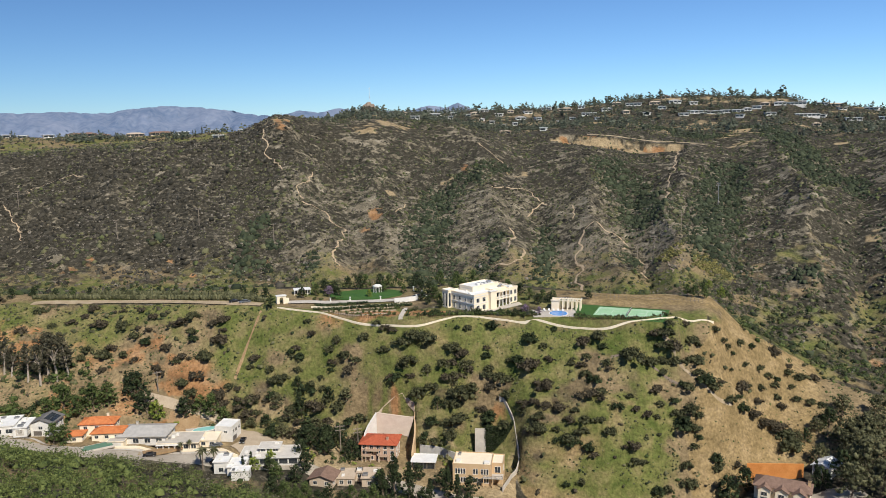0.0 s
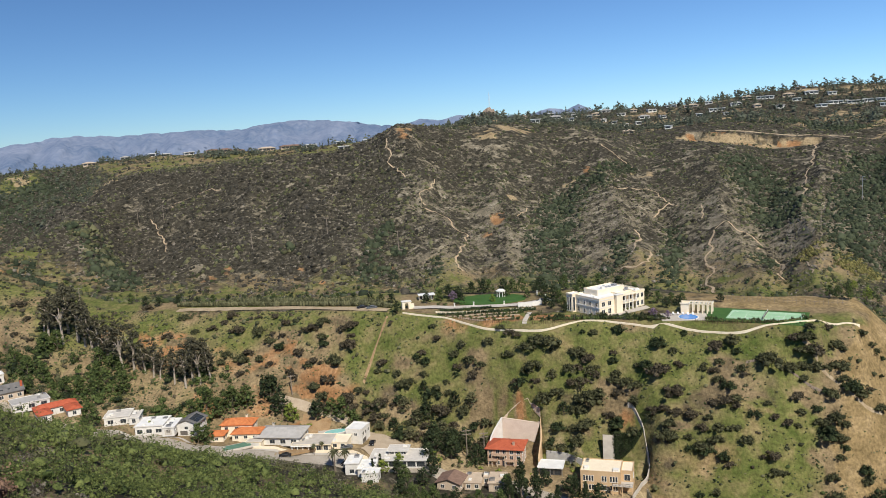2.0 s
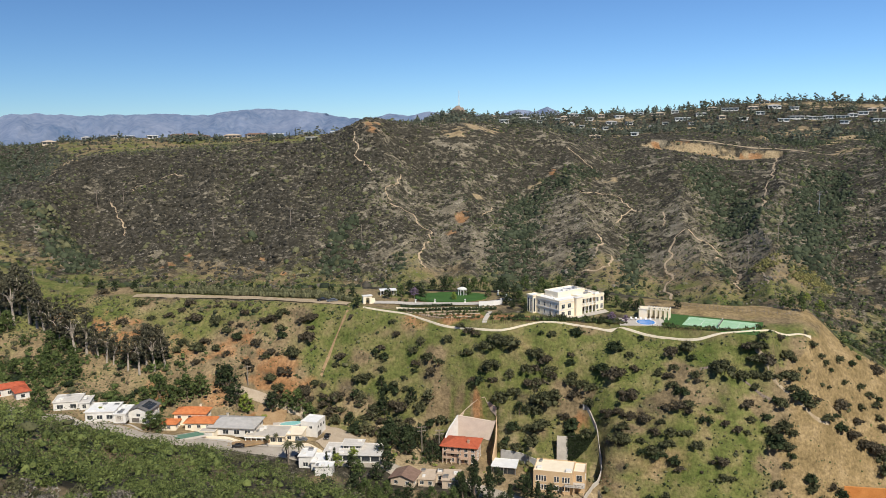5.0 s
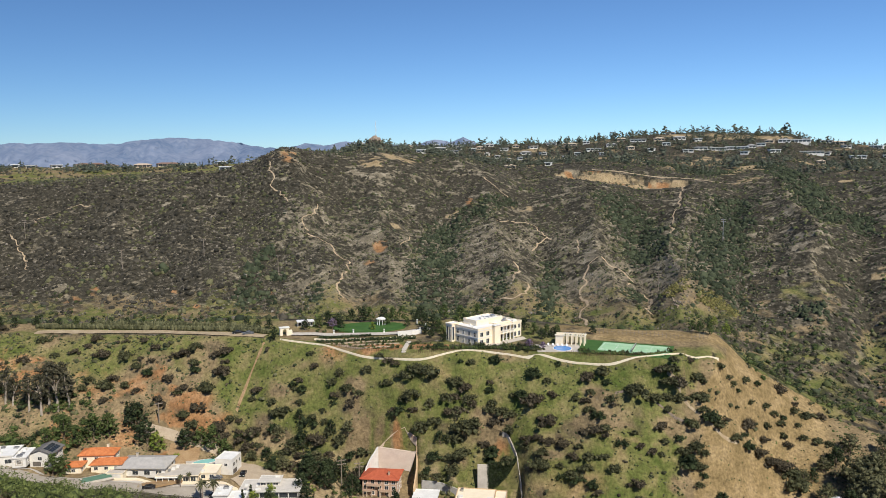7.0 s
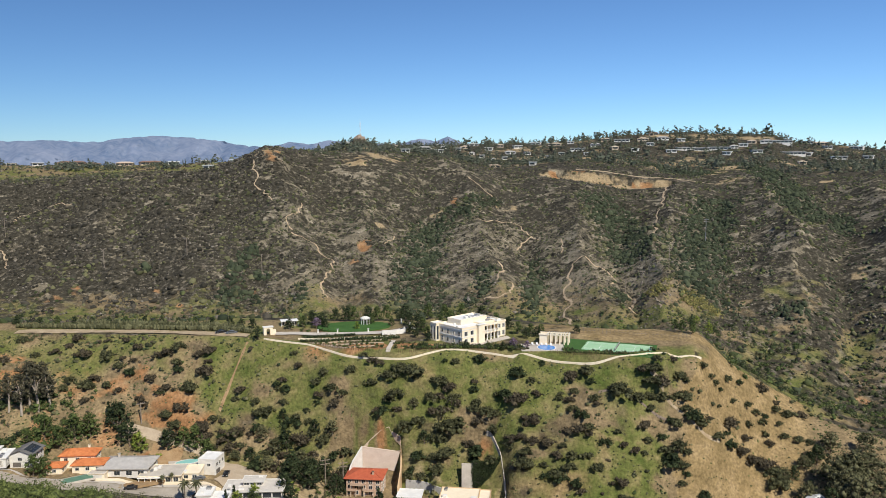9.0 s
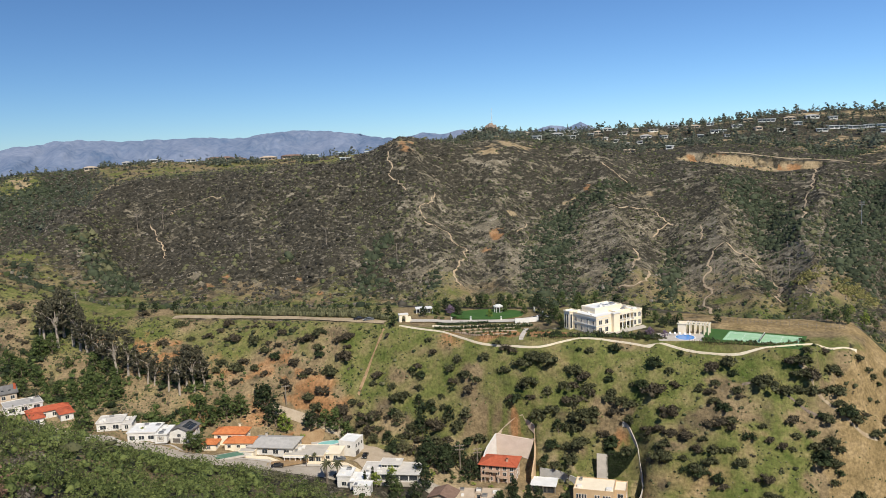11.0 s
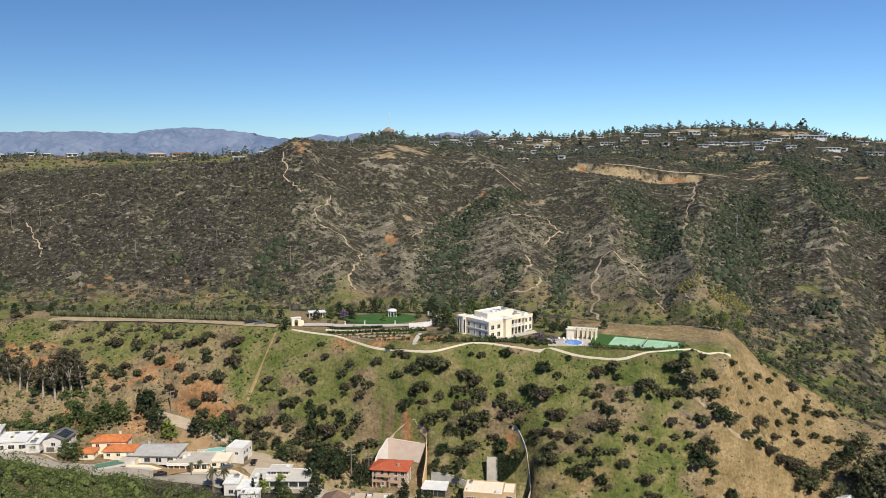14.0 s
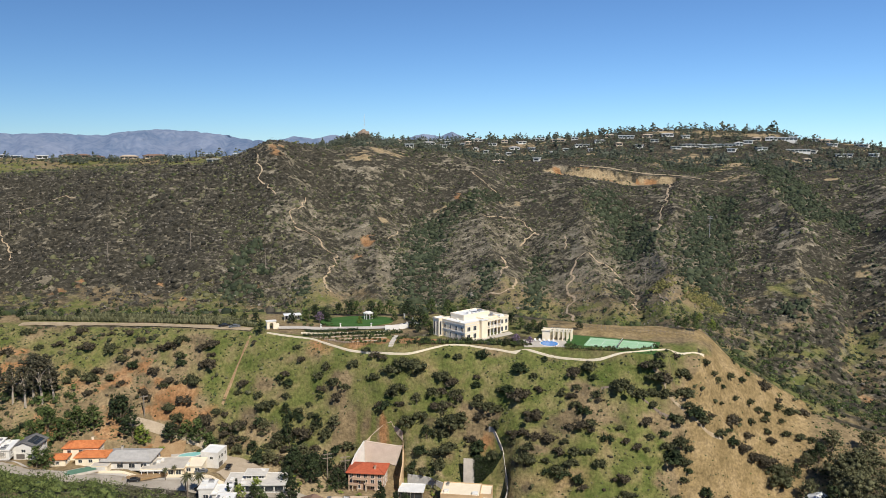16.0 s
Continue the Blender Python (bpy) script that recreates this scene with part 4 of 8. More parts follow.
def chaparral():
    """Scrub on the far hillside: thick and dark in the ravines, thin and dry on the spurs."""
    rng = np.random.default_rng(3)
    az, r, x, y = scatter(120000, -46, 35, 325, 1220, rng)
    extra = scatter(52000, -42, 30, 430, 1000, rng)
    inner = nearness(extra[2], extra[3], RAVINES + RAVINES_SMALL) > 0.3
    az, r, x, y = (np.concatenate([v, e[inner]]) for v, e in zip((az, r, x, y), extra))
    s = at_lines(az, r, 13, 15)
    past = at_lines(az, r, 12, 13)
    u = spur_phase(az + 1.6 * fbm(x / 120, y / 120, 11, 3), np.clip(s, 0, 1))
    ravine = np.abs((u + 0.5) % 1 - 0.5) * 2
    fray = 9 * fbm(x / 30, y / 30, 151, 4)
    wood = nearness(x + fray, y + fray, RAVINES + RAVINES_SMALL)
    bare = nearness(x + fray, y - fray, OPEN_SPURS)
    thick = 0.60 - 0.16 * np.clip((az + 12) / 5, 0, 1) + 0.7 * fbm(x / 60, y / 60, 103, 3) + 1.3 * fbm(x / 10, (y + 1.4 * ground(x, y)) / 10, 105, 3) + 0.16 * ravine + 0.9 * fbm(x / 30, y / 30, 101, 4) + 0.7 * wood - 0.22 * bare
    thick -= np.where(r > 700, 0.6, 0.9) * np.maximum(cover_at("earth", x, y), cover_at("pale", x, y)) + 0.16 * cover_at("soil", x, y) * (1 - wood) + np.where(s > 0.9, 0.9, 0.25) * cover_at("grass", x, y)
    thick += 0.4 * (az < -31.5) * (s > 1.0) + 0.22 * np.clip((-8 - az) / 6, 0, 1) * (s > 0.15) + 0.18 * (az > 18) * (s < 0.6)
    ok = (past > np.where(az < -13, 0.04, np.where(az > 19, 0.6, 0.15))) & (at_lines(az, r, 10, 12) > 0.5) & (rng.uniform(0, 1, len(x)) < thick * np.where(r > 850, 0.75, 1.0)) & keep(x, y, 0.6)
    az, r, x, y, s, ravine, wood, bare = (v[ok] for v in (az, r, x, y, s, ravine, wood, bare))
    size = rng.uniform(0.8, 1.9, len(x)) * (1 + 0.22 * (az < -10)) * (1 + 0.6 * (rng.uniform(0, 1, len(x)) < 0.10)) * (1 + 1.1 * wood * rng.uniform(0, 1, len(x))) * np.where(s < 0.1, 1.25, 1.0)
    z = ground(x, y)
    tint = 0.30 * (ravine - 0.4) + 1.3 * fbm(x / 45, y / 45, 111, 3) + 0.9 * fbm(x / 12, y / 12, 113, 2) + rng.uniform(-0.4, 0.4, len(x)) + 0.16 + 1.0 * wood - 0.1 * bare
    tint += 0.7 * (az < -32) * (s > 1.0) + 0.5 * (az < -36.5) * (r > 640) + 0.22 * (s < 0.22)
    tint -= 0.34 * np.clip((-9 - az) / 5, 0, 1) * (s > 0.1) * (s < 1.0) * (az > -36) - 0.28 * (az > 17)
    grey = (rng.uniform(0, 1, len(x)) < np.where(az < -8, 0.30, 0.22) - 0.2 * wood)
    lush = (rng.uniform(0, 1, len(x)) < (0.12 + 0.12 * (az > 17) + 0.25 * (s < 0.15)) * np.clip(1 - 1.6 * wood, 0, 1) * np.where((az < -11) & (s > 0.15), 0.3, 1.0)) & ~grey & (tint > -0.1)
    kinds = (("green_chaparral", tint > 0.46, LEAF_RAVINE, "dark green chaparral scrub filling the ravines"),
             ("olive_chaparral", (tint > 0.10) & (tint <= 0.46), LEAF_OLIVE, "olive chaparral scrub across the hillside"),
             ("dry_chaparral", tint <= 0.10, LEAF_BROWN, "dry brown chaparral scrub on the spurs"))
    # small dry bushes between, on the lower slopes over the estate
    a2, r2, x2, y2 = scatter(19000, -17, 22, 395, 640, rng)
    s2 = at_lines(a2, r2, 13, 15)
    ok = (s2 > -0.1) & (s2 < 0.62) & (at_lines(a2, r2, 12, 13) > 0.3) & (cover_at("earth", x2, y2) < 0.4) & (rng.uniform(0, 1, len(x2)) < 0.62 + 0.8 * fbm(x2 / 15, y2 / 15, 153, 3)) & keep(x2, y2, 0.3)
    a2, x2, y2 = a2[ok], x2[ok], y2[ok]
    q2, c2 = rng.uniform(0.4, 0.95, len(x2)), np.column_stack([x2, y2, ground(x2, y2)])
    pick = rng.uniform(0, 1, len(x2))
    for name, m, mat, label in (("grey_bushes", pick < 0.34, LEAF_GREY, "small grey dry bushes on the lower slopes"), ("olive_bushes", pick >= 0.34, LEAF_OLIVE, "small olive bushes on the lower slopes")):
        merge(name, [clumps(c2[m] + np.outer(q2[m], (0, 0, 0.2)), np.outer(q2[m], (0.6, 0.6, 0.5)), rng, DOME15, 0.45), leaves(c2[m] + np.outer(q2[m], (0, 0, 0.25)), np.outer(q2[m], (0.9, 0.9, 0.7)), 6, 0.36, rng)], mat, label, "scrub")
    for name, m, mat, label in (*((n_, m_ & ~grey & ~lush, a_, l_) for n_, m_, a_, l_ in kinds),
                                ("grey_chaparral", grey, LEAF_GREY, "grey leafless chaparral scrub"),
                                ("lush_chaparral", lush, LEAF_LUSH, "fresh green chaparral shrubs among dry scrub")):
        q, c = size[m], np.column_stack([x, y, z])[m]
        low = rng.uniform(0.62, 0.95, len(q))
        parts = [clumps(c + np.outer(q, (0, 0, 0.16)), np.column_stack([q * 0.8, q * 0.8, q * low * 0.8]) * (0.40 if name == "grey_chaparral" else 0.66 if name == "green_chaparral" else 0.80), rng, DOME15, 0.5),
                 leaves(c + np.outer(q, (0, 0, 0.26)), np.outer(q, (0.95, 0.95, 0.72)), 7 if name in ("grey_chaparral", "green_chaparral") else 5, np.minimum(0.34 * q, 0.6), rng)]
        merge(name, parts, mat, label, "scrub")


def merge(name, parts, mat, label, category):
    return stuff(name, *blend_parts(parts), mat, label, category)


def yellow_bushes():
    """Pale yellow-green bushes at the foot of the eastern hillside."""
    rng = np.random.default_rng(55)
    az, r, x, y = scatter(2600, 14.8, 21.5, 440, 500, rng)
    near = np.maximum(np.clip(1.3 - np.hypot((az - 18.9) / 1.3, (r - 474) / 11), 0, 1), np.clip(1.3 - np.hypot((az - 16.0) / 0.8, (r - 480) / 10), 0, 1))
    ok = rng.uniform(0, 1, len(x)) < near * (0.9 + 1.4 * fbm(x / 8, y / 8, 157, 3))
    x, y = x[ok], y[ok]
    q = rng.uniform(0.8, 1.9, len(x))
    c = np.column_stack([x, y, ground(x, y) + 0.35 * q])
    merge("yellow_bushes", [clumps(c, np.outer(q, (0.5, 0.5, 0.45)), rng, DOME15, 0.4), leaves(c, np.outer(q, (0.95, 0.95, 0.8)), 22, 0.5, rng)], LEAF_STRAW,
          "pale yellow-green bushes at the hill's foot", "bushes")


def foreground_brush():
    """The thick brush on the lookout's own hillside: bushes of many leaf clumps."""
    rng = np.random.default_rng(5)
    az, r, x, y = scatter(10000, -48, 2, 48, 280, rng)
    b = at_lines(az, r, 5, 7)
    ok = (b < 0.93) & keep(x, y, 1.2) & (fbm(x / 14, y / 14, 121, 3) > -0.55)
    az, r, x, y, b = (v[ok] for v in (az, r, x, y, b))
    # keep bushes apart
    order = rng.permutation(len(x))
    chosen = []
    cells = {}
    for k in order:
        key = (int(x[k] // 2.5), int(y[k] // 2.5))
        if key not in cells:
            cells[key] = 1
            chosen.append(k)
    k = np.array(chosen)
    az, r, x, y = az[k], r[k], x[k], y[k]
    z = ground(x, y)
    size = (1.0 + 1.8 * rng.uniform(0, 1, len(x)) ** 1.3) * np.clip(1.0 + 2.4 * fbm(x / 11, y / 11, 145, 2), 0.6, 1.5)
    tint = fbm(x / 20, y / 20, 131, 3) * 2.0 + rng.uniform(-0.5, 0.5, len(x))
    dead = (az < -39.3) & (r < 112) & (fbm(x / 9, y / 9, 141, 3) > -0.12)
    kinds = (("green_brush", (tint > -0.20) & ~dead, LEAF_BRUSH, "thick green brush of the near hillside"),
             ("dark_brush", (tint <= -0.20) & (tint > -0.36) & ~dead, LEAF_SHRUB, "thick dark green brush of the near hillside"),
             ("olive_brush", (tint <= -0.36) & (tint > -0.58) & ~dead, LEAF_OLIVE, "olive brush of the near hillside"),
             ("grey_brush", (tint <= -0.58) & ~dead, LEAF_GREY, "leafless grey brush of the near hillside"),
             ("dead_brush", dead, LEAF_DEAD, "reddish dead brush of the near hillside"))
    for name, m, mat, label in kinds:
        n = int(m.sum())
        c = np.column_stack([x[m], y[m], z[m] + 0.35 * size[m]])
        parts = []
        for lobe in range(2):
            off = rng.normal(0, 0.34, (n, 3)) * size[m][:, None] * (1, 1, 0.45)
            q = size[m] * rng.uniform(0.62, 0.95, n)
            core = 0.32
            parts.append(clumps(c + off, np.outer(q, (core, core, core * 0.8)), rng, DOME15, 0.45))
            close = r[m] < 125
            parts.append(leaves((c + off)[~close], np.outer(q[~close], (1.0, 1.0, 0.9)), 60, 0.40, rng))
            parts.append(leaves((c + off)[close], np.outer(q[close], (1.0, 1.0, 0.9)), 120, 0.34, rng))
        merge(name, parts, mat, label, "brush")


# ---------------------------------------------------------------- shrubs and trees
def shrub_mesh(name, rng, mat, lumps=22, flat=0.85, sprays=34):
    """A rounded, uneven bush of radius 1 sitting on the ground: lobes under loose leaf sprays."""
    d = rng.normal(0, 1, (lumps, 3))
    d /= np.linalg.norm(d, axis=1)[:, None]
    d[:, 2] = np.abs(d[:, 2])
    c = d * rng.uniform(0.35, 0.74, lumps)[:, None] * (1, 1, flat) + (0, 0, 0.26)
    lobe = rng.uniform(0, 2 * np.pi)
    c[:, :2] += 0.18 * np.array((math.cos(lobe), math.sin(lobe))) * rng.choice((-1, 1), lumps)[:, None]
    q = rng.uniform(0.22, 0.36, lumps)
    parts = [clumps(c, np.outer(q, (0.66, 0.66, 0.58)), rng, BALL20, 0.3), leaves(c, np.outer(q, (1.12, 1.12, 1.0)), sprays, 0.15, rng)]
    return mesh_from(name, *blend_parts(parts), mat, smooth=True)


def tree_meshes(rng, mat, height, spread, lumps, trunk_h, lean=0.06, taper=1.0, low=0.3, lump=0.16):
    """Trunk with limbs, and an uneven open crown of clumps; metres."""
    lx, ly = rng.uniform(-lean, lean, 2) * height
    r0 = 0.020 * height + 0.10
    pts = [(0, 0, -0.3), (lx * 0.3, ly * 0.3, trunk_h * 0.5), (lx, ly, trunk_h), (lx * 1.3, ly * 1.3, height * 0.86)]
    trunk, bms = tube(pts, (r0, r0 * 0.8, r0 * 0.6, r0 * 0.15)), []
    ends = []
    for k in range(6):
        a = k * 1.05 + rng.uniform(-0.3, 0.3)
        f = rng.uniform(0.55, 0.95)
        e = (lx + spread * f * math.cos(a), ly + spread * f * math.sin(a), trunk_h + (height - trunk_h) * rng.uniform(0.15, 0.7))
        m_ = ((lx + e[0]) / 2, (ly + e[1]) / 2, (trunk_h + e[2]) / 2 + 0.04 * height)
        bms.append(tube([(lx * 0.8, ly * 0.8, trunk_h * 0.85), m_, e], (r0 * 0.45, r0 * 0.3, r0 * 0.1), 5))
        ends.append(e)
    ends = np.array(ends)
    c = []
    for k in range(lumps):
        h = rng.uniform(low, 1)
        w = spread * (1 - max(0, (h - 0.45) / 0.55) ** (1.6 / taper) * 0.8) * (0.55 + 0.45 * min(1, (h - low + 0.08) / 0.2))
        a, q = rng.uniform(0, 2 * np.pi), math.sqrt(rng.uniform(0.05, 1))
        c.append((lx + w * q * math.cos(a), ly + w * q * math.sin(a), h * height))
    c = np.array(c)
    near_end = c + 0.35 * (ends[rng.integers(0, len(ends), lumps)] - c)
    sel = rng.uniform(0, 1, lumps) < 0.4
    c[sel] = near_end[sel]
    q = rng.uniform(0.55, 1.2, lumps) * lump * spread * 2
    parts = [clumps(c[::2], np.outer(q[::2], (0.66, 0.66, 0.55)), rng, BALL20, 0.45), leaves(c, np.outer(q, (1.2, 1.2, 1.0)), 16, 0.046 * height, rng)]
    return trunk, bms, mesh_from("crown", *blend_parts(parts), mat, smooth=True)


def tree(name, az, r, meshes, label, category, group, scale=1.0, turn=0.0, proto={}):
    """Places a tree; the first of a kind is built, the others copy it."""
    m = site(az, r, turn)
    key = meshes[2].name
    if key in proto:
        ob = copy_thing(proto[key], m)
        ob.scale = (scale, scale, scale)
        ob["label"] = label
        return ob
    ob = thing(name, m, label, category, group)
    bark = PALE_WOOD if name == "eucalyptus_tree" else BARK
    part("trunk", meshes[0], bark, ob)
    for limb in meshes[1]:
        part("limb", limb, bark, ob)
    part("crown", meshes[2], None, ob)
    ob.scale = (scale, scale, scale)
    proto[key] = ob
    return ob

# ---------------------------------------------------------------- houses
def wall_frame(side, x0, x1, y0, y1):
    """Origin and axes of a wall's outer face: along it, and outwards."""
    return {"f": (Vector((x0, y0, 0)), Vector((1, 0, 0)), Vector((0, -1, 0)), x1 - x0),
            "b": (Vector((x1, y1, 0)), Vector((-1, 0, 0)), Vector((0, 1, 0)), x1 - x0),
            "l": (Vector((x0, y1, 0)), Vector((0, -1, 0)), Vector((-1, 0, 0)), y1 - y0),
            "r": (Vector((x1, y0, 0)), Vector((0, 1, 0)), Vector((1, 0, 0)), y1 - y0)}[side]


def slab(o, u, n, a0, a1, z0, z1, d0, d1):
    """A box on a wall: from a0 to a1 along it, z0 to z1 up, d0 to d1 outwards."""
    bm = bmesh.new()
    vs = [bm.verts.new(o + u * a + n * d + Vector((0, 0, z))) for z in (z0, z1) for d in (d0, d1) for a in (a0, a1)]
    for f in ((0, 1, 3, 2), (4, 6, 7, 5), (0, 4, 5, 1), (2, 3, 7, 6), (0, 2, 6, 4), (1, 5, 7, 3)):
        bm.faces.new([vs[k] for k in f])
    bmesh.ops.recalc_face_normals(bm, faces=bm.faces[:])
    return bm


def opening(parent, block, side, a, z, w, h, kind="window", frame_mat=None, pane_mat=None, bars=1):
    """A window, door or garage door set on a wall: its frame, sill and glass."""
    o, u, n, length = wall_frame(side, *block[:4])
    frame_mat = frame_mat or TRIM_WHITE
    t = 0.10
    pieces = [slab(o, u, n, a - t, a, z - t, z + h + t, -0.02, 0.07), slab(o, u, n, a + w, a + w + t, z - t, z + h + t, -0.02, 0.07),
              slab(o, u, n, a, a + w, z + h, z + h + t, -0.02, 0.07)]
    for k in range(1, bars + 1):
        c = a + w * k / (bars + 1)
        pieces.append(slab(o, u, n, c - 0.03, c + 0.03, z, z + h, -0.02, 0.05))
    f = part(kind, join(*pieces), frame_mat, parent)
    part("pane" if kind != "garage_door" else "door_leaf", slab(o, u, n, a, a + w, z, z + h, -0.02, 0.02), pane_mat or GLASS, f)
    if kind == "window":
        part("sill", slab(o, u, n, a - 0.18, a + w + 0.18, z - t - 0.06, z - t, 0, 0.16), frame_mat, f)
    return f


def window_row(parent, block, side, z, w, h, count, lead=None, kind="window", bars=1, frame_mat=None):
    length = (block[1] - block[0]) if side in "fb" else (block[3] - block[2])
    step = length / count
    for k in range(count):
        opening(parent, block, side, (k + 0.5) * step - w / 2, z, w, h, kind, frame_mat, None, bars)


def walls(parent, block, mat, label=""):
    x0, x1, y0, y1, z0, z1 = block
    return part("wall", box(x0, x1, y0, y1, z0 - (0.6 if z0 == 0 else 0), z1, 0.04), mat, parent, label)


def flat_roof(parent, block, mat, edge_mat, rim=0.35, over=0.25, clutter=0, rng=None):
    """A flat roof with a raised rim and, where there is any, plant on top."""
    x0, x1, y0, y1, z0, z1 = block
    x0, x1, y0, y1 = x0 - over, x1 + over, y0 - over, y1 + over
    roof = part("roof", box(x0 + 0.2, x1 - 0.2, y0 + 0.2, y1 - 0.2, z1 + 0.003, z1 + 0.16), mat, parent)
    ring = join(box(x0, x1, y0, y0 + 0.2, z1 + 0.003, z1 + rim), box(x0, x1, y1 - 0.2, y1, z1 + 0.003, z1 + rim),
                box(x0, x0 + 0.2, y0 + 0.2, y1 - 0.2, z1 + 0.003, z1 + rim), box(x1 - 0.2, x1, y0 + 0.2, y1 - 0.2, z1 + 0.003, z1 + rim))
    part("parapet", ring, edge_mat, parent)
    for k in range(clutter):
        cx, cy = rng.uniform(x0 + 1.2, x1 - 1.2), rng.uniform(y0 + 1.2, y1 - 1.2)
        w, d, h = rng.uniform(0.4, 1.0), rng.uniform(0.4, 1.0), rng.uniform(0.35, 0.9)
        part("rooftop_unit", box(cx - w, cx + w, cy - d, cy + d, z1 + 0.16, z1 + 0.16 + h, 0.05), METAL if k % 2 else TRIM_WHITE, roof, "boxy rooftop unit")
    return roof


def chimney(parent, x, y, z0, z1, mat):
    c = part("chimney", join(box(x - 0.45, x + 0.45, y - 0.35, y + 0.35, z0, z1, 0.03), box(x - 0.55, x + 0.55, y - 0.45, y + 0.45, z1 - 0.2, z1, 0.03)), mat, parent)
    return c


LOT_SIZE = (0.9, 0.86, 0.80, 0.9, 0.92, 0.78, 0.86, 0.92, 0.86, 0.92, 0.84, 0.9, 0.97, 0.97, 0.95, 0.9, 0.9, 0.9, 0.92, 0.92, 0.9, 0.92)   # how large each house stands against its drawing


def lot(k):
    az, r, w, d, turn = PADS[k]
    return site(az, r, turn, PAD_Z[k]) @ Matrix.Scale(LOT_SIZE[k], 4)

# ---------------------------------------------------------------- streets, paths and walls of the setting
ribbon("road", [(az, float(np.interp(az, AZ_F, LINES_R[7])) - 0.8) for az in np.arange(-43, 30, 1.5)], 7.5, ASPHALT,
       "pale worn asphalt canyon street past the houses", "street", 0.10, 0.05, 11)
ribbon("pavement", [(az, float(np.interp(az, AZ_F, LINES_R[7])) + 4.0) for az in np.arange(-34, -14, 1.0)], 1.8, CONCRETE,
       "pale concrete pavement along the street", "pavement", 0.22, 0.05, 12)
ribbon("road_uphill", [(-15.9, 302.5), (-17.1, 304.5), (-18.6, 308), (-20.4, 313.5), (-21.4, 317)], 2.6, DRIVE,
       "pale paved side road climbing behind the houses", "road", 0.25, 0.06, 13)
ribbon("apron", [(-11.9, 280.5), (-13.0, 287), (-14.1, 293), (-15.4, 298)], 6.0, DRIVE, "wide tan paved apron beside the white cubic house", "paving", 0.3, 0.06, 16)
ribbon("apron", [(-15.2, 282), (-14.4, 286), (-13.5, 290)], 9.0, DRIVE, "tan paved forecourt below the white cubic house", "paving", 0.34, 0.06, 17)
ribbon("dirt_lot", [(-19.5, 300.5), (-18.9, 303.5), (-18.7, 307)], 11, PATH_EARTH, "bare brown dirt lot beside the side road", "dirt lot", 0.3, 0.1, 18)
ribbon("road_ridge", [(-27.6, 376), (-26.6, 373), (-24, 363), (-20, 348.5), (-16, 334), (-13, 325)], 4.6, PALE_EARTH,
       "pale estate road along the crest of the spur", "road", 0.35, 0.08, 14)
ribbon("road_far_bend", [(-42.6, 384), (-41.2, 386), (-40.0, 378), (-39.6, 366)], 8.0, ASPHALT, "grey asphalt bend of the canyon street", "street", 0.2, 0.05, 15)

TRAILS = (((-12.43, 696), (-12.27, 681), (-12.07, 667), (-12.44, 662), (-11.89, 650), (-11.15, 632)),
          ((-9.06, 629), (-9.51, 608), (-10.12, 601), (-10.06, 594), (-9.91, 588)),
          ((-9.92, 585), (-9.38, 578), (-8.8, 576), (-8.27, 572), (-8.06, 559), (-7.52, 558), (-6.98, 557), (-7.25, 527), (-7.86, 502), (-7.49, 490)),
          ((2.56, 717), (3.24, 708), (3.95, 694), (4.35, 696), (4.74, 680)),
          ((3.34, 618), (4.34, 629), (5.34, 628), (6.21, 632), (6.53, 617), (7.13, 608), (8.13, 590)),
          ((7.13, 608), (6.65, 601), (6.25, 579)), ((9.2, 576), (9.51, 567), (9.12, 563), (9.52, 555)),
          ((-28.62, 693), (-28.29, 672), (-28.09, 654), (-27.72, 640), (-28.04, 632), (-27.97, 620)))
TRAILS_EAST = (((10.7, 532), (10.23, 533), (9.84, 524), (9.93, 508), (9.46, 499), (10.06, 483), (9.47, 469), (9.64, 454), (10.16, 436)),
               ((10.78, 533), (11.56, 526), (12.35, 529), (12.86, 522), (12.79, 504)), ((4.93, 534), (4.97, 522), (5.21, 512), (4.6, 494)),
               ((5.93, 493), (5.73, 477), (4.92, 468), (3.82, 475)), ((13.85, 501), (14.55, 486), (14.19, 469), (14.28, 455)),
               ((15.19, 490), (15.78, 466), (16.36, 446)), ((16.31, 786), (16.15, 707), (15.98, 673), (15.57, 611), (15.67, 578)),
               ((-3.35, 574), (-2.86, 584), (-2.53, 596)), ((-27.55, 698), (-26.88, 717), (-25.55, 730), (-23.85, 712)))
for k, pts in enumerate(TRAILS + TRAILS_EAST):
    ribbon("footpath", pts, (0.8 if k in (0, 1, 13, 15, 16) else 1.0 if k < 8 else 1.35), TRAIL_EARTH, "pale worn dirt footpath through the scrub", "footpath", 0.35, 0.8, 20 + k, 3.0)
ribbon("footpath", ((10.2, 800), (11.8, 800), (12.9, 801), (14.05, 802), (15.9, 803), (16.8, 800), (17.8, 796), (19.6, 797)), 4, PALE_EARTH,
       "pale graded track along the top of the bluff", "track", 0.3, 0.3, 40)
ribbon("footpath", ((-13.0, 322), (-13.25, 319.5), (-13.5, 318.6), (-13.85, 317.4), (-14.05, 316.6), (-14.5, 315), (-14.7, 313.6), (-15.05, 312), (-15.2, 310.5)), 0.95, PATH_EARTH, "orange dirt firebreak down the grassy spur", "track", 0.12, 0.9, 41)
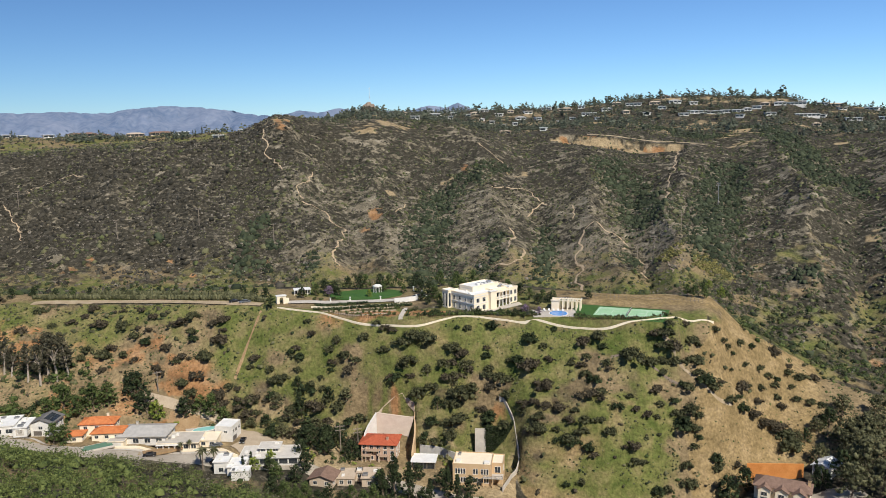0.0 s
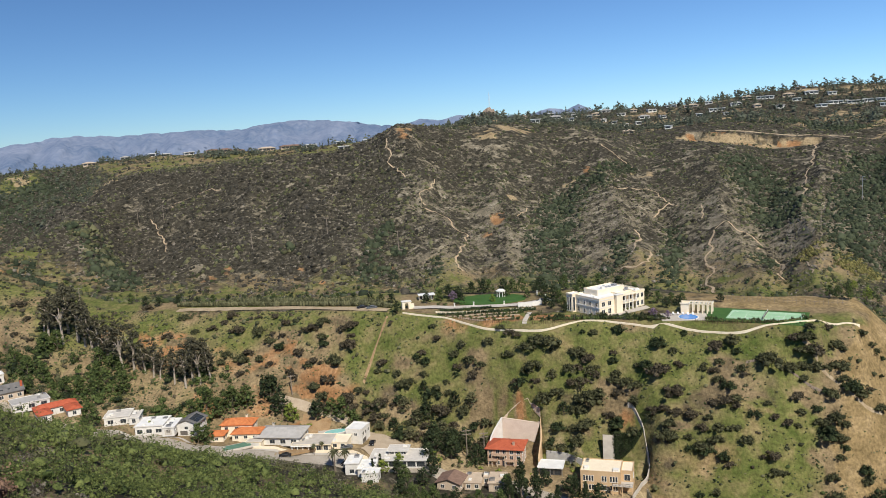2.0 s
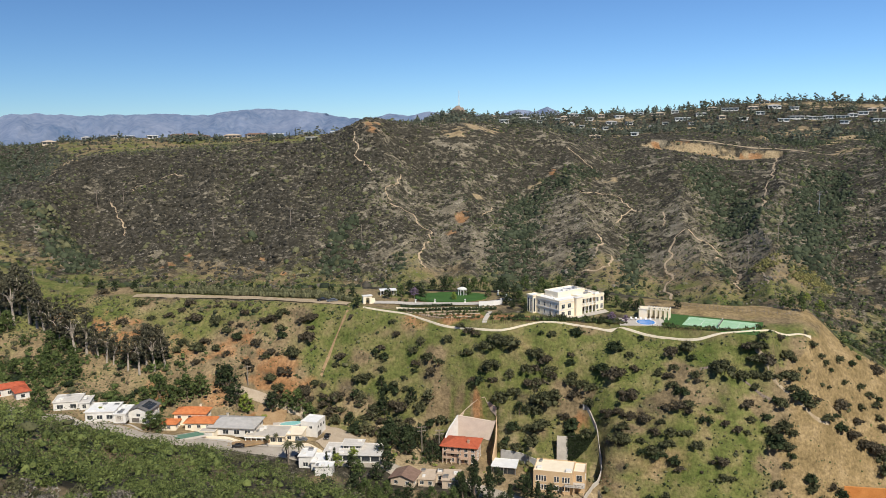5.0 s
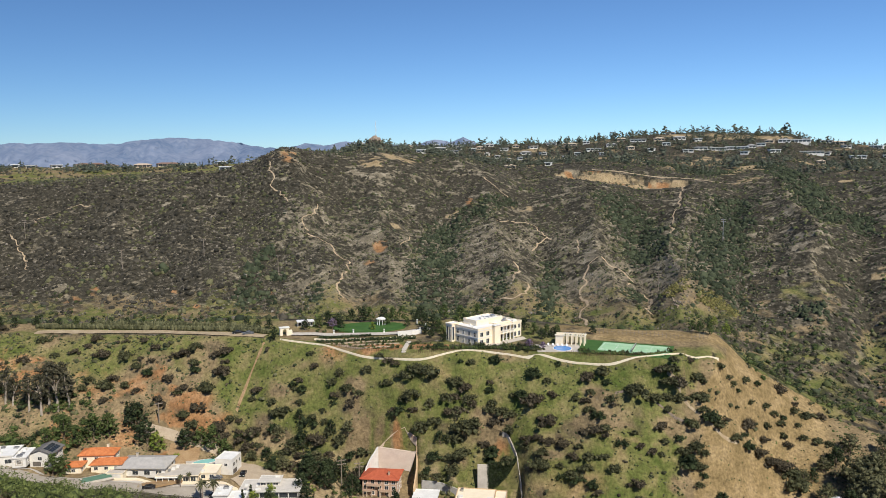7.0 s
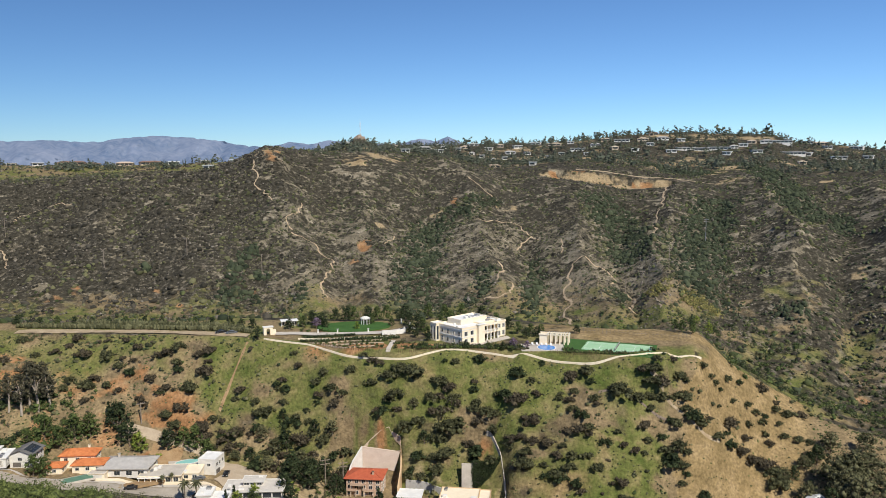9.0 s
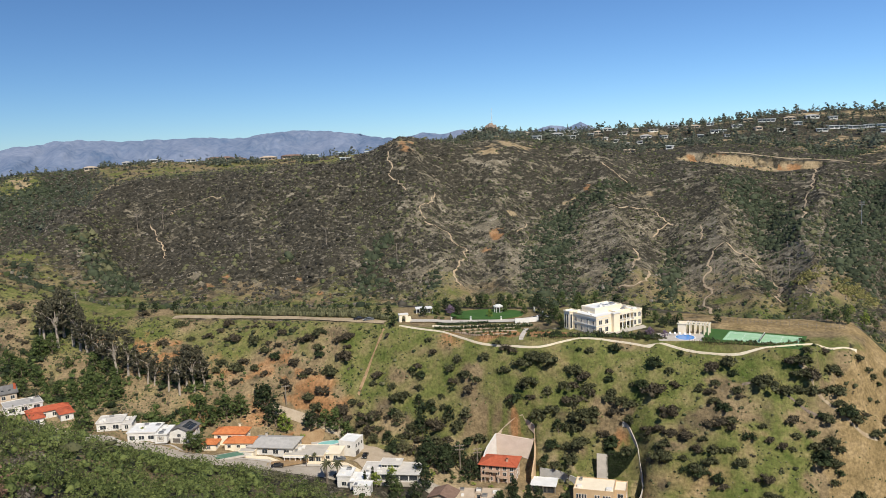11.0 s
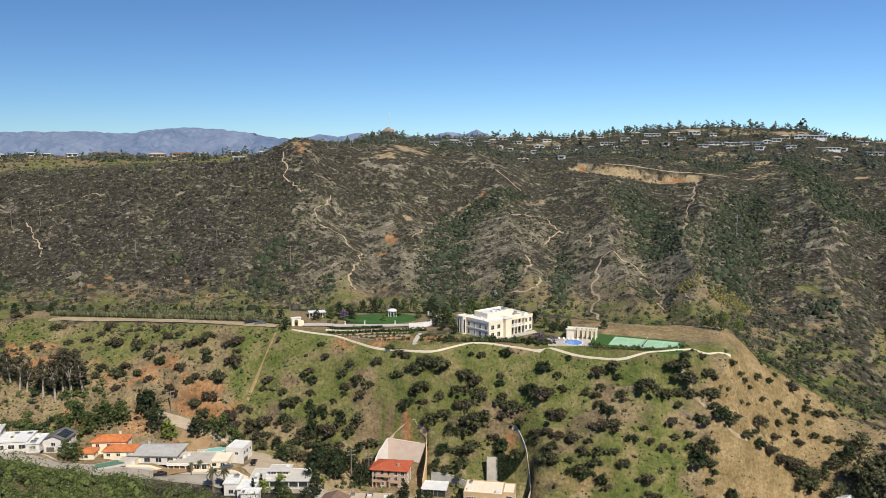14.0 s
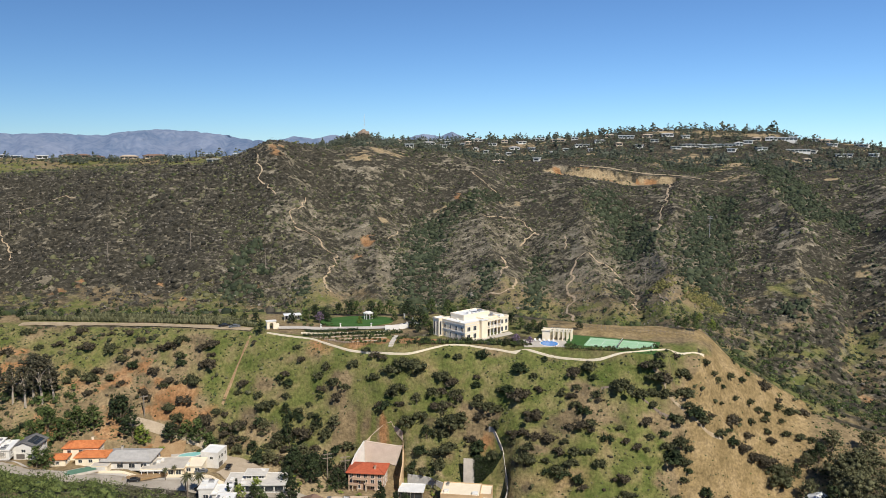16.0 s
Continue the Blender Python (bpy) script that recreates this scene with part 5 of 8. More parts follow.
ribbon("footpath", ((15.6, 293), (16.9, 291.4), (18.0, 290.6), (18.9, 290.2), (19.6, 292), (20.4, 296.6)), 0.55, PALE_EARTH, "bare dirt path down the rib of the spur", "footpath", 0.15, 0.5, 42)
# bark brown puts this path's shade into its colour
ribbon("footpath", ((12.05, 288), (13.6, 288.6), (15.2, 288.2), (16.4, 288), (17.6, 288.4)), 0.5, BARK, "narrow path across the spur, painted dark as if shaded", "footpath", 0.12, 0.4, 43, 1.0)


def draped_wall(name, points, height, thick, mat, label, category, step=2.0, foot=0.8, tops=None, kind=""):
    """A wall that follows (heading, distance) points over the ground; tops: heights at the points instead of a fixed height over the ground."""
    pts = np.array([at(*p) for p in points])
    s = np.concatenate([[0], np.cumsum(np.hypot(*np.diff(pts, axis=0).T))])
    n = max(3, int(s[-1] / step))
    q = np.linspace(0, s[-1], n)
    c = np.stack([np.interp(q, s, pts[:, 0]), np.interp(q, s, pts[:, 1])], -1)
    t = np.gradient(c, axis=0)
    t /= np.hypot(*t.T)[:, None]
    nrm = np.stack([-t[:, 1], t[:, 0]], -1) * thick / 2
    g = ground(c[:, 0], c[:, 1])
    if tops is None:
        top = g + height
        top = np.convolve(np.pad(top, 2, "edge"), np.ones(5) / 5, "valid")
    else:
        top = np.interp(q, s, tops)
    v = np.concatenate([np.column_stack([c + nrm, g - foot]), np.column_stack([c - nrm, g - foot]),
                        np.column_stack([c - nrm, top]), np.column_stack([c + nrm, top])])
    faces = []
    for k in range(n - 1):
        for a, b in ((0, 1), (1, 2), (2, 3), (3, 0)):
            faces.append((a * n + k, a * n + k + 1, b * n + k + 1, b * n + k))
    faces += [(0, n, 2 * n, 3 * n), (n - 1, 4 * n - 1, 3 * n - 1, 2 * n - 1)]
    me = mesh_from(name, v, np.array(faces), mat)
    bm = bmesh.new()
    bm.from_mesh(me)
    bmesh.ops.recalc_face_normals(bm, faces=bm.faces[:])
    bm.to_mesh(me)
    bm.free()
    for p in c:
        KEEP_OFF.append((p[0], p[1], thick))
    return tagged(new(name, me), label, category, kind=kind)


CREST = lambda az: float(np.interp(az, AZ_F, LINES_R[10]))
draped_wall("boundary_wall", [(az, CREST(az) - 0.7) for az in np.arange(-12.0, 19.1, 0.5)], 0.55, 0.3, CREAM_WALL,
            "long low pale rendered wall along the edge of the estate", "wall", 1.2)
draped_wall("retaining_wall", ((-6.35, 279), (-6.0, 285), (-5.2, 290)), 4, 0.5, WHITE_WALL, "tall white retaining wall stepping down the cut slope", "retaining wall",
            tops=(EYE - 118, EYE - 113, EYE - 108.6))
draped_wall("retaining_wall", ((-5.15, 290), (-2.35, 287)), 9, 0.6, PALE_ROSE, "tall pale rose retaining wall behind the villa", "retaining wall", tops=(EYE - 108.6, EYE - 110.0))
draped_wall("retaining_wall", ((-2.3, 287), (-2.35, 281), (-2.6, 275.5)), 4, 0.5, TAN_WALL, "orange-tan retaining wall beside the villa", "retaining wall",
            tops=(EYE - 109.5, EYE - 114, EYE - 119))
draped_wall("garden_wall", ((-5.15, 290.4), (-4.88, 290.9), (-4.49, 290.6), (-4.06, 290.4), (-3.33, 290.0), (-3.05, 289.6), (-2.81, 289.0), (-2.33, 287.2)), 0.9, 0.3, BEIGE_WALL,
            "curved beige wall round the bare cut above the villa", "wall")
draped_wall("garden_wall", ((4.2, 257), (4.85, 267), (5.45, 273), (5.4, 276), (5.04, 279), (4.6, 282), (4.3, 283.6), (4.0, 283.9)), 1.6, 0.3, CONCRETE,
            "long pale concrete wall climbing the slope beside the tan house", "wall", 0.7)
draped_wall("retaining_wall", ((2.9, 278.2), (5.0, 279.2)), 7, 0.5, DARK_WALL, "tall ivy-dark retaining wall behind the tan house", "retaining wall", tops=(EYE - 111.0, EYE - 110.6))
draped_wall("retaining_wall", ((2.15, 277.6), (2.95, 277.9)), 7, 0.4, CONCRETE, "pale concrete face of the stepped retaining wall", "retaining wall", tops=(EYE - 111.0, EYE - 111.2))
draped_wall("retaining_wall", ((-2.0, 281), (-0.6, 280), (0.9, 276)), 4, 0.4, GREY_ROOF, "grey concrete retaining wall behind the terrace", "retaining wall",
            tops=(EYE - 118.2, EYE - 118.8, EYE - 120))
draped_wall("retaining_wall", ((21.6, 287), (25.2, 291)), 5, 0.5, ORANGE_WALL, "bright orange rendered retaining wall above the gabled house", "retaining wall",
            tops=(EYE - 121.4, EYE - 120.4))
draped_wall("garden_wall", [(az, float(np.interp(az, AZ_F, LINES_R[7])) + 5.5) for az in np.arange(-24.5, -14.9, 0.4)], 1.0, 0.3, CREAM_WALL,
            "low cream garden wall along the street", "wall", 1.0)

# ---------------------------------------------------------------- houses along the canyon street
DICE = random.Random(4)


def prepare(k, label):
    return thing("house", lot(k), label, "house", "houses of the canyon street")


def simple_flat(k, label, blocks, wall_mat, roof_mat, clutter=3, win=None, glass_side="f"):
    ob = prepare(k, label)
    for bl in blocks:
        walls(ob, bl, wall_mat)
        flat_roof(ob, bl, roof_mat, wall_mat if wall_mat is not DARK_WALL else TRIM_WHITE, 0.4, 0.35, clutter, DICE)
        w, h = bl[1] - bl[0], bl[5] - bl[4]
        storeys = max(1, int(h / 2.9))
        for s in range(storeys):
            z = bl[4] + 0.8 + s * 2.9
            if w > 3:
                window_row(ob, bl, "f", z, min(2.2, w / 3), 1.6, max(1, int(w / 3.6)))
            if bl[3] - bl[2] > 4:
                window_row(ob, bl, "r", z, 1.6, 1.5, max(1, int((bl[3] - bl[2]) / 4)))
                window_row(ob, bl, "l", z, 1.6, 1.5, max(1, int((bl[3] - bl[2]) / 4)))
    return ob


def build_street():
    # white flat-roofed bungalow
    ob = simple_flat(0, "long white flat-roofed bungalow with plant on its roof", ((-8.5, 3, -5, 6, 0, 3.6), (3, 8, -6.5, 4, 0, 3.0)), WHITE_WALL, WHITE_ROOF, 5)
    opening(ob, (3, 8, -6.5, 4, 0, 3.0), "f", 1.0, 0.05, 2.9, 2.3, "garage_door", TRIM_WHITE, CONCRETE, 0)
    # white gabled house with solar panels
    ob = prepare(1, "white two-storey house with a dark gabled roof and solar panels")
    bl = (-4.2, 4.6, -5, 5, 0, 5.2)
    walls(ob, bl, WHITE_WALL)
    roof = part("roof", gable_roof(-5.0, 5.4, -5.6, 5.6, 5.2, 2.0), SLATE_ROOF, ob)
    part("gable", gable_wall(-4.2, 4.6, -5.0, 5.2, 1.65), WHITE_WALL, ob)
    for k in range(4):
        for j in range(2):
            x0, y0 = 1.0 + j * 1.9, -3.6 + k * 1.8
            panel = bmesh.new()
            zf = lambda x: 5.2 + 0.22 + 2.0 * (1 - (x - 0.2) / 5.2) + 0.08
            vs = [panel.verts.new((x, y, zf(x) + dz)) for dz in (0, 0.06) for x, y in ((x0, y0), (x0 + 1.75, y0), (x0 + 1.75, y0 + 1.65), (x0, y0 + 1.65))]
            for f in ((0, 3, 2, 1), (4, 5, 6, 7), (0, 1, 5, 4), (1, 2, 6, 5), (2, 3, 7, 6), (3, 0, 4, 7)):
                panel.faces.new([vs[q] for q in f])
            part("solar_panel", panel, GLASS, roof, "dark blue solar panel")
    opening(ob, bl, "f", 3.4, 3.0, 1.6, 1.2)
    opening(ob, bl, "f", 1.2, 0.3, 3.4, 2.0, "garage_door", TRIM_WHITE, DARK_WALL, 0)
    opening(ob, bl, "f", 6.2, 0.4, 1.4, 2.0)
    window_row(ob, bl, "r", 3.0, 1.3, 1.2, 3)
    window_row(ob, bl, "l", 3.0, 1.3, 1.2, 2)
    # terracotta roofs
    ob = prepare(2, "cream stucco house under three orange clay-tiled roofs")
    for bl, rise in (((-12, -5.5, -7.5, -1.5, 0, 3.0), 1.4), ((-8.5, 6.5, -1.0, 7, 0, 5.6), 1.9), ((-1.5, 11.5, -6.8, 0.6, 0, 3.3), 1.7)):
        walls(ob, bl, CREAM_WALL)
        roof = tiled_hip(ob, bl, TERRACOTTA, rise)
        window_row(ob, bl, "f", bl[5] - 2.2, 1.5, 1.3, max(1, int((bl[1] - bl[0]) / 4)))
        window_row(ob, bl, "r", bl[5] - 2.2, 1.2, 1.3, 2)
    chimney(ob, 2.5, 4.5, 5.6, 8.6, CREAM_WALL)
    opening(ob, (-12, -5.5, -7.5, -1.5, 0, 3.0), "f", 1.2, 0.05, 3.8, 2.2, "garage_door", TRIM_WHITE, CREAM_WALL, 0)
    # long grey hipped roof
    ob = prepare(3, "low cream house under a broad pale grey hipped roof")
    bl = (-8, 10.4, -5, 7, 0, 3.2)
    walls(ob, bl, WHITE_WALL)
    part("roof", hip_roof(-8.9, 11.3, -5.9, 7.9, 3.203, 2.0, 0.3, 4.2), GREY_ROOF, ob)
    window_row(ob, bl, "f", 0.6, 2.2, 1.7, 4)
    window_row(ob, bl, "r", 0.8, 1.6, 1.4, 2)
    chimney(ob, -3.2, 3.2, 3.2, 6.4, CONCRETE)
    bl = (-10.8, -4.5, -8.6, -5.02, 0, 2.6)
    walls(ob, bl, CREAM_WALL)
    flat_roof(ob, bl, CONCRETE, CREAM_WALL, 0.25, 0.3)
    opening(ob, bl, "f", 0.8, 0.05, 4.6, 2.1, "garage_door", TRIM_WHITE, WHITE_WALL, 0)
    # cream flat-roofed house with a rounded front
    ob = prepare(4, "cream flat-roofed house with a dark glazed front and white porch")
    bl = (-11.5, 3.0, -6, 4, 0, 3.1)
    walls(ob, bl, CREAM_WALL)
    flat_roof(ob, bl, CONCRETE, CREAM_WALL, 0.3, 0.9, 3, DICE)
    bl2 = (3.0, 9.5, -3.5, 4.5, 0, 2.7)
    walls(ob, bl2, CREAM_WALL)
    flat_roof(ob, bl2, CREAM_WALL, CREAM_WALL, 0.3, 0.4, 1, DICE)
    window_row(ob, bl, "f", 0.4, 1.7, 2.0, 5, frame_mat=TRIM_WHITE)
    window_row(ob, bl2, "f", 0.8, 1.5, 1.3, 2)
    for k in range(5):
        part("porch_post", box(-11.9 + k * 2.2, -11.6 + k * 2.2, -7.5, -7.2, 0, 2.7, 0.03), TRIM_WHITE, ob)
    part("porch_roof", box(-12.3, -2.2, -7.8, -6.05, 2.72, 2.95, 0.04), TRIM_WHITE, ob)
    # white cube
    ob = prepare(5, "white cubic two-storey house with a dark garage door")
    bl = (-4.4, 4.0, -4.5, 5.5, 0, 7.0)
    walls(ob, bl, WHITE_WALL)
    flat_roof(ob, bl, WHITE_ROOF, WHITE_WALL, 0.5, 0.02)
    opening(ob, bl, "r", 0.8, 0.1, 4.2, 2.3, "garage_door", TRIM_WHITE, DARK_WALL, 0)
    for a in (1.0, 3.8):
        opening(ob, bl, "r", a, 4.0, 1.7, 1.6, "window", TRIM_WHITE, None, 1)
    opening(ob, bl, "f", 4.6, 4.2, 1.4, 1.2)
    opening(ob, bl, "r", 7.2, 4.0, 1.4, 1.6)
    # white modern house stepping down
    ob = simple_flat(6, "white modern house of stepped flat-roofed blocks", ((-7.5, -2, -2, 6, 0, 4.6), (-2, 4.5, -4, 5, 0, 3.2), (0.5, 7.2, -8.5, -4.02, -2.0, 3.6)), WHITE_WALL, WHITE_ROOF, 2)
    # pale flat-roofed villa
    ob = prepare(7, "sprawling pale flat-roofed house with rooflights and a dark window band")
    for bl in ((-11, 10.5, -5, 5.5, 0, 3.2), (-4.5, 2.5, 0, 5, 3.36, 4.9)):
        walls(ob, bl, WHITE_WALL)
        flat_roof(ob, bl, FLAT_ROOF, WHITE_WALL, 0.3, 0.7, 5 if bl[4] == 0 else 1, DICE)
    window_row(ob, (-11, 10.5, -5, 5.5, 0, 3.2), "f", 0.9, 2.9, 1.6, 6, frame_mat=DARK_METAL, bars=2)
    window_row(ob, (-4.5, 2.5, 0, 5, 3.36, 4.9), "f", 3.7, 1.8, 0.8, 3)
    window_row(ob, (-11, 10.5, -5, 5.5, 0, 3.2), "r", 0.9, 2.4, 1.6, 3)
    # brown-roofed bungalows
    ob = prepare(8, "beige bungalow under a brown gabled roof")
    bl = (-4.6, 4.6, -4, 4, 0, 2.7)
    walls(ob, bl, BEIGE_WALL)
    part("roof", gable_roof(-5.4, 5.4, -4.8, 4.8, 2.703, 1.9), BROWN_TILE, ob)
    part("gable", gable_wall(-4.6, 4.6, -4.0, 2.7, 1.55), BEIGE_WALL, ob)
    window_row(ob, bl, "f", 0.8, 1.4, 1.3, 2)
    window_row(ob, bl, "r", 0.8, 1.4, 1.3, 2)
    ob = prepare(9, "low tan house with a flat brown roof and a small courtyard")
    for bl in ((-7.5, -1.5, -4, 4.5, 0, 2.7), (1.5, 7.3, -5, 4, 0, 3.2), (-1.5, 1.5, 1, 4.5, 0, 2.7)):
        walls(ob, bl, BEIGE_WALL)
        flat_roof(ob, bl, BEIGE_WALL, BEIGE_WALL, 0.25, 0.4, 2, DICE)
        window_row(ob, bl, "f", 0.8, 1.3, 1.3, max(1, int((bl[1] - bl[0]) / 3)))
    # red-roofed villa
    ob = prepare(10, "rose stucco villa with balconies under a red tiled roof")
    bl = (-7.6, 7.4, -5.5, 5, 0, 7.4)
    walls(ob, bl, PINK_WALL)
    tiled_hip(ob, bl, RED_TILE, 1.9, 1.0)
    chimney(ob, 3.6, -3.2, 7.4, 9.9, PINK_WALL)
    for z in (0.6, 3.0, 5.4):
        window_row(ob, bl, "f", z, 1.4, 1.5, 5, bars=1)
        window_row(ob, bl, "r", z, 1.2, 1.5, 3)
    for x0, x1, z in ((-7.2, -3.0, 2.7), (0.4, 4.6, 2.7), (-5.6, 0.4, 5.1)):
        b = part("balcony", box(x0, x1, -7.3, -5.56, z - 0.25, z, 0.03), BEIGE_WALL, ob)
        part("railing", join(box(x0, x1, -7.3, -7.18, z, z + 0.95), box(x0, x0 + 0.12, -7.18, -5.56, z, z + 0.95), box(x1 - 0.12, x1, -7.18, -5.56, z, z + 0.95)), PINK_WALL, b)
        for x in (x0 + 0.2, x1 - 0.2):
            part("post", box(x - 0.16, x + 0.16, -7.1, -6.8, 0, z - 0.25, 0.02), BEIGE_WALL, b)
    # white canopy pavilion
    ob = prepare(11, "white flat-roofed pavilion over a dark glazed terrace")
    bl = (-4.2, 4.2, -2.5, 4, 0, 3.0)
    walls(ob, bl, DARK_WALL)
    flat_roof(ob, bl, WHITE_ROOF, WHITE_ROOF, 0.3, 0.9)
    window_row(ob, bl, "f", 0.3, 2.2, 2.3, 3, frame_mat=DARK_METAL)
    for x in (-4.7, 0, 4.7):
        part("post", box(x - 0.1, x + 0.1, -3.3, -3.1, 0, 3.0), METAL, ob)
    # tan house with a corner balcony
    ob = prepare(12, "tan stucco flat-roofed house with rows of windows and a corner balcony")
    bl = (-8.8, 5.0, -5, 5.5, 0, 7.6)
    walls(ob, bl, TAN_WALL)
    flat_roof(ob, bl, CREAM_WALL, TAN_WALL, 0.45, 0.05, 3, DICE)
    bl2 = (5.0, 9.0, -2.5, 5.5, 0, 7.3)
    walls(ob, bl2, TAN_WALL)
    flat_roof(ob, bl2, CREAM_WALL, TAN_WALL, 0.45, 0.05)
    for z in (1.2, 4.3):
        for a, n in ((1.0, 4), (7.4, 2), (10.2, 3)):
            for j in range(n):
                opening(ob, bl, "f", a + j * 0.95, z, 0.62, 1.9 if z > 3 else 1.7, "window", TRIM_WHITE, None, 0)
    opening(ob, bl, "f", 8.6, 0.1, 1.4, 2.4, "door", WOOD_DARK, GLASS, 1)
    b = part("balcony", box(2.2, 9.2, -6.6, -5.06, 3.4, 3.65, 0.03), CONCRETE, ob)
    b2 = part("balcony_side", box(5.06, 9.2, -5.06, -2.56, 3.4, 3.65, 0.03), CONCRETE, ob)
    for x in (2.4, 5.6, 8.9):
        part("post", box(x - 0.18, x + 0.18, -6.5, -6.14, 0, 3.4, 0.02), TAN_WALL, b)
    for k in range(15):
        part("baluster", box(2.3 + k * 0.48, 2.36 + k * 0.48, -6.55, -6.49, 3.65, 4.5), DARK_METAL, b)
    part("handrail", box(2.2, 9.2, -6.57, -6.47, 4.5, 4.56), DARK_METAL, b)
    opening(ob, bl2, "f", 1.1, 4.1, 1.9, 2.2, "door", TRIM_WHITE, GLASS, 1)
    opening(ob, bl2, "r", 2.0, 4.4, 1.6, 1.4)
    # gabled house below the orange wall
    ob = prepare(13, "cream house with three brown-roofed gables")
    bl = (-9.0, 8.6, -3, 5, 0, 4.6)
    walls(ob, bl, CREAM_WALL)
    part("roof", hip_roof(-9.6, 9.2, -3.6, 5.6, 4.603, 2.3, 0.22, 3.5), BROWN_TILE, ob)
    for x in (-5.6, -0.2, 5.4):
        g = (x - 2.0, x + 2.0, -5.0, -3.02, 0, 4.2)
        walls(ob, g, CREAM_WALL)
        part("roof", gable_roof(x - 2.5, x + 2.5, -5.5, -0.5, 4.203, 1.5), BROWN_TILE, ob)
        part("gable", gable_wall(x - 2.0, x + 2.0, -5.0, 4.2, 1.2), CREAM_WALL, ob)
        opening(ob, g, "f", 1.1, 2.2, 1.8, 1.3)
        opening(ob, g, "f", 0.9, 0.3, 2.2, 1.4)
    chimney(ob, 8.0, 1.5, 0, 7.4, TAN_WALL)
    # small white house among the oaks
    ob = prepare(14, "small white house with a pale metal roof among trees")
    bl = (-3.4, 3.4, -4.5, 4, 0, 3.4)
    walls(ob, bl, WHITE_WALL)
    part("roof", gable_roof(-4.0, 4.0, -5.2, 4.6, 3.403, 1.7), WHITE_ROOF, ob)
    part("gable", gable_wall(-3.4, 3.4, -4.5, 3.4, 1.4), WHITE_WALL, ob)
    window_row(ob, bl, "f", 0.8, 1.3, 1.4, 2)
    # far end of the street
    ob = prepare(15, "long white house under a red tiled hipped roof")
    bl = (-9, 8.5, -4, 5, 0, 3.3)
    walls(ob, bl, WHITE_WALL)
    tiled_hip(ob, bl, RED_TILE, 2.0)
    window_row(ob, bl, "f", 0.8, 1.7, 1.5, 4)
    ob = simple_flat(16, "white two-storey flat-roofed house", ((-4.5, 4.5, -4, 4.5, 0, 5.2),), WHITE_WALL, WHITE_ROOF, 2)
    ob = simple_flat(17, "white flat-roofed house with an orange garden wall", ((-4.5, 4.6, -2, 4.5, 0, 4.0), (-4.5, -1.5, -4, -2.02, 0, 2.8)), WHITE_WALL, WHITE_ROOF, 2)
    part("garden_wall", box(-5.2, -4.7, -4.6, 3, 0, 2.6), ORANGE_WALL, ob, "orange rendered garden wall")
    ob = prepare(18, "white house with a steep dark grey roof and red chimney")
    bl = (-5.2, 5.2, -4, 4, 0, 3.2)
    walls(ob, bl, BEIGE_WALL)
    part("roof", gable_roof_x(-5.8, 5.8, -4.7, 4.7, 3.203, 2.6), SLATE_ROOF, ob)
    window_row(ob, bl, "f", 0.8, 1.5, 1.4, 3)
    chimney(ob, 4.8, -2.4, 0, 7.0, RED_TILE)
    for k in range(3):
        part("rooflight", box(-3.4 + k * 2.8, -2.4 + k * 2.8, -3.2, -2.2, 4.2, 4.62, 0.03), GLASS, ob)
    ob = simple_flat(19, "low house with a wide pale grey flat roof", ((-7, 7, -4.5, 5, 0, 3.0),), WHITE_WALL, GREY_ROOF, 2)
    ob = prepare(20, "white house round a courtyard under red tiled roofs")
    for bl, rise in (((-8.4, 7.6, 2.5, 7.5, 0, 3.2), 1.4), ((-8.4, -3.6, -5, 2.45, 0, 3.0), 1.2), ((2.6, 7.6, -6, 2.45, 0, 3.0), 1.2)):
        walls(ob, bl, WHITE_WALL)
        tiled_hip(ob, bl, RED_TILE, rise)
        window_row(ob, bl, "f", 0.7, 1.4, 1.5, max(1, int((bl[1] - bl[0]) / 3.5)))
    simple_flat(21, "white flat-roofed house beside a tall pine", ((-7, 3, -4, 5, 0, 3.4), (3, 7, -5.5, 3, 0, 2.9)), WHITE_WALL, FLAT_ROOF, 3)


def gable_roof(x0, x1, y0, y1, z, rise, thick=0.22):
    """A gabled roof whose ridge runs front to back."""
    bm = bmesh.new()
    cx = (x0 + x1) / 2
    prof = ((x0, z), (cx, z + rise), (x1, z), (x1, z + thick), (cx, z + rise + thick), (x0, z + thick))
    rings = [[bm.verts.new((x, y, h)) for x, h in prof] for y in (y0, y1)]
    for k in range(6):
        bm.faces.new((rings[0][k], rings[0][(k + 1) % 6], rings[1][(k + 1) % 6], rings[1][k]))
    for r in rings:
        bm.faces.new((r[0], r[1], r[4], r[5]))
        bm.faces.new((r[1], r[2], r[3], r[4]))
    bmesh.ops.recalc_face_normals(bm, faces=bm.faces[:])
    return bm


def gable_roof_x(x0, x1, y0, y1, z, rise, thick=0.22):
    bm = gable_roof(y0, y1, x0, x1, z, rise, thick)
    bmesh.ops.transform(bm, matrix=Matrix(((0, 1, 0, 0), (1, 0, 0, 0), (0, 0, 1, 0), (0, 0, 0, 1))), verts=bm.verts[:])
    bmesh.ops.recalc_face_normals(bm, faces=bm.faces[:])
    return bm


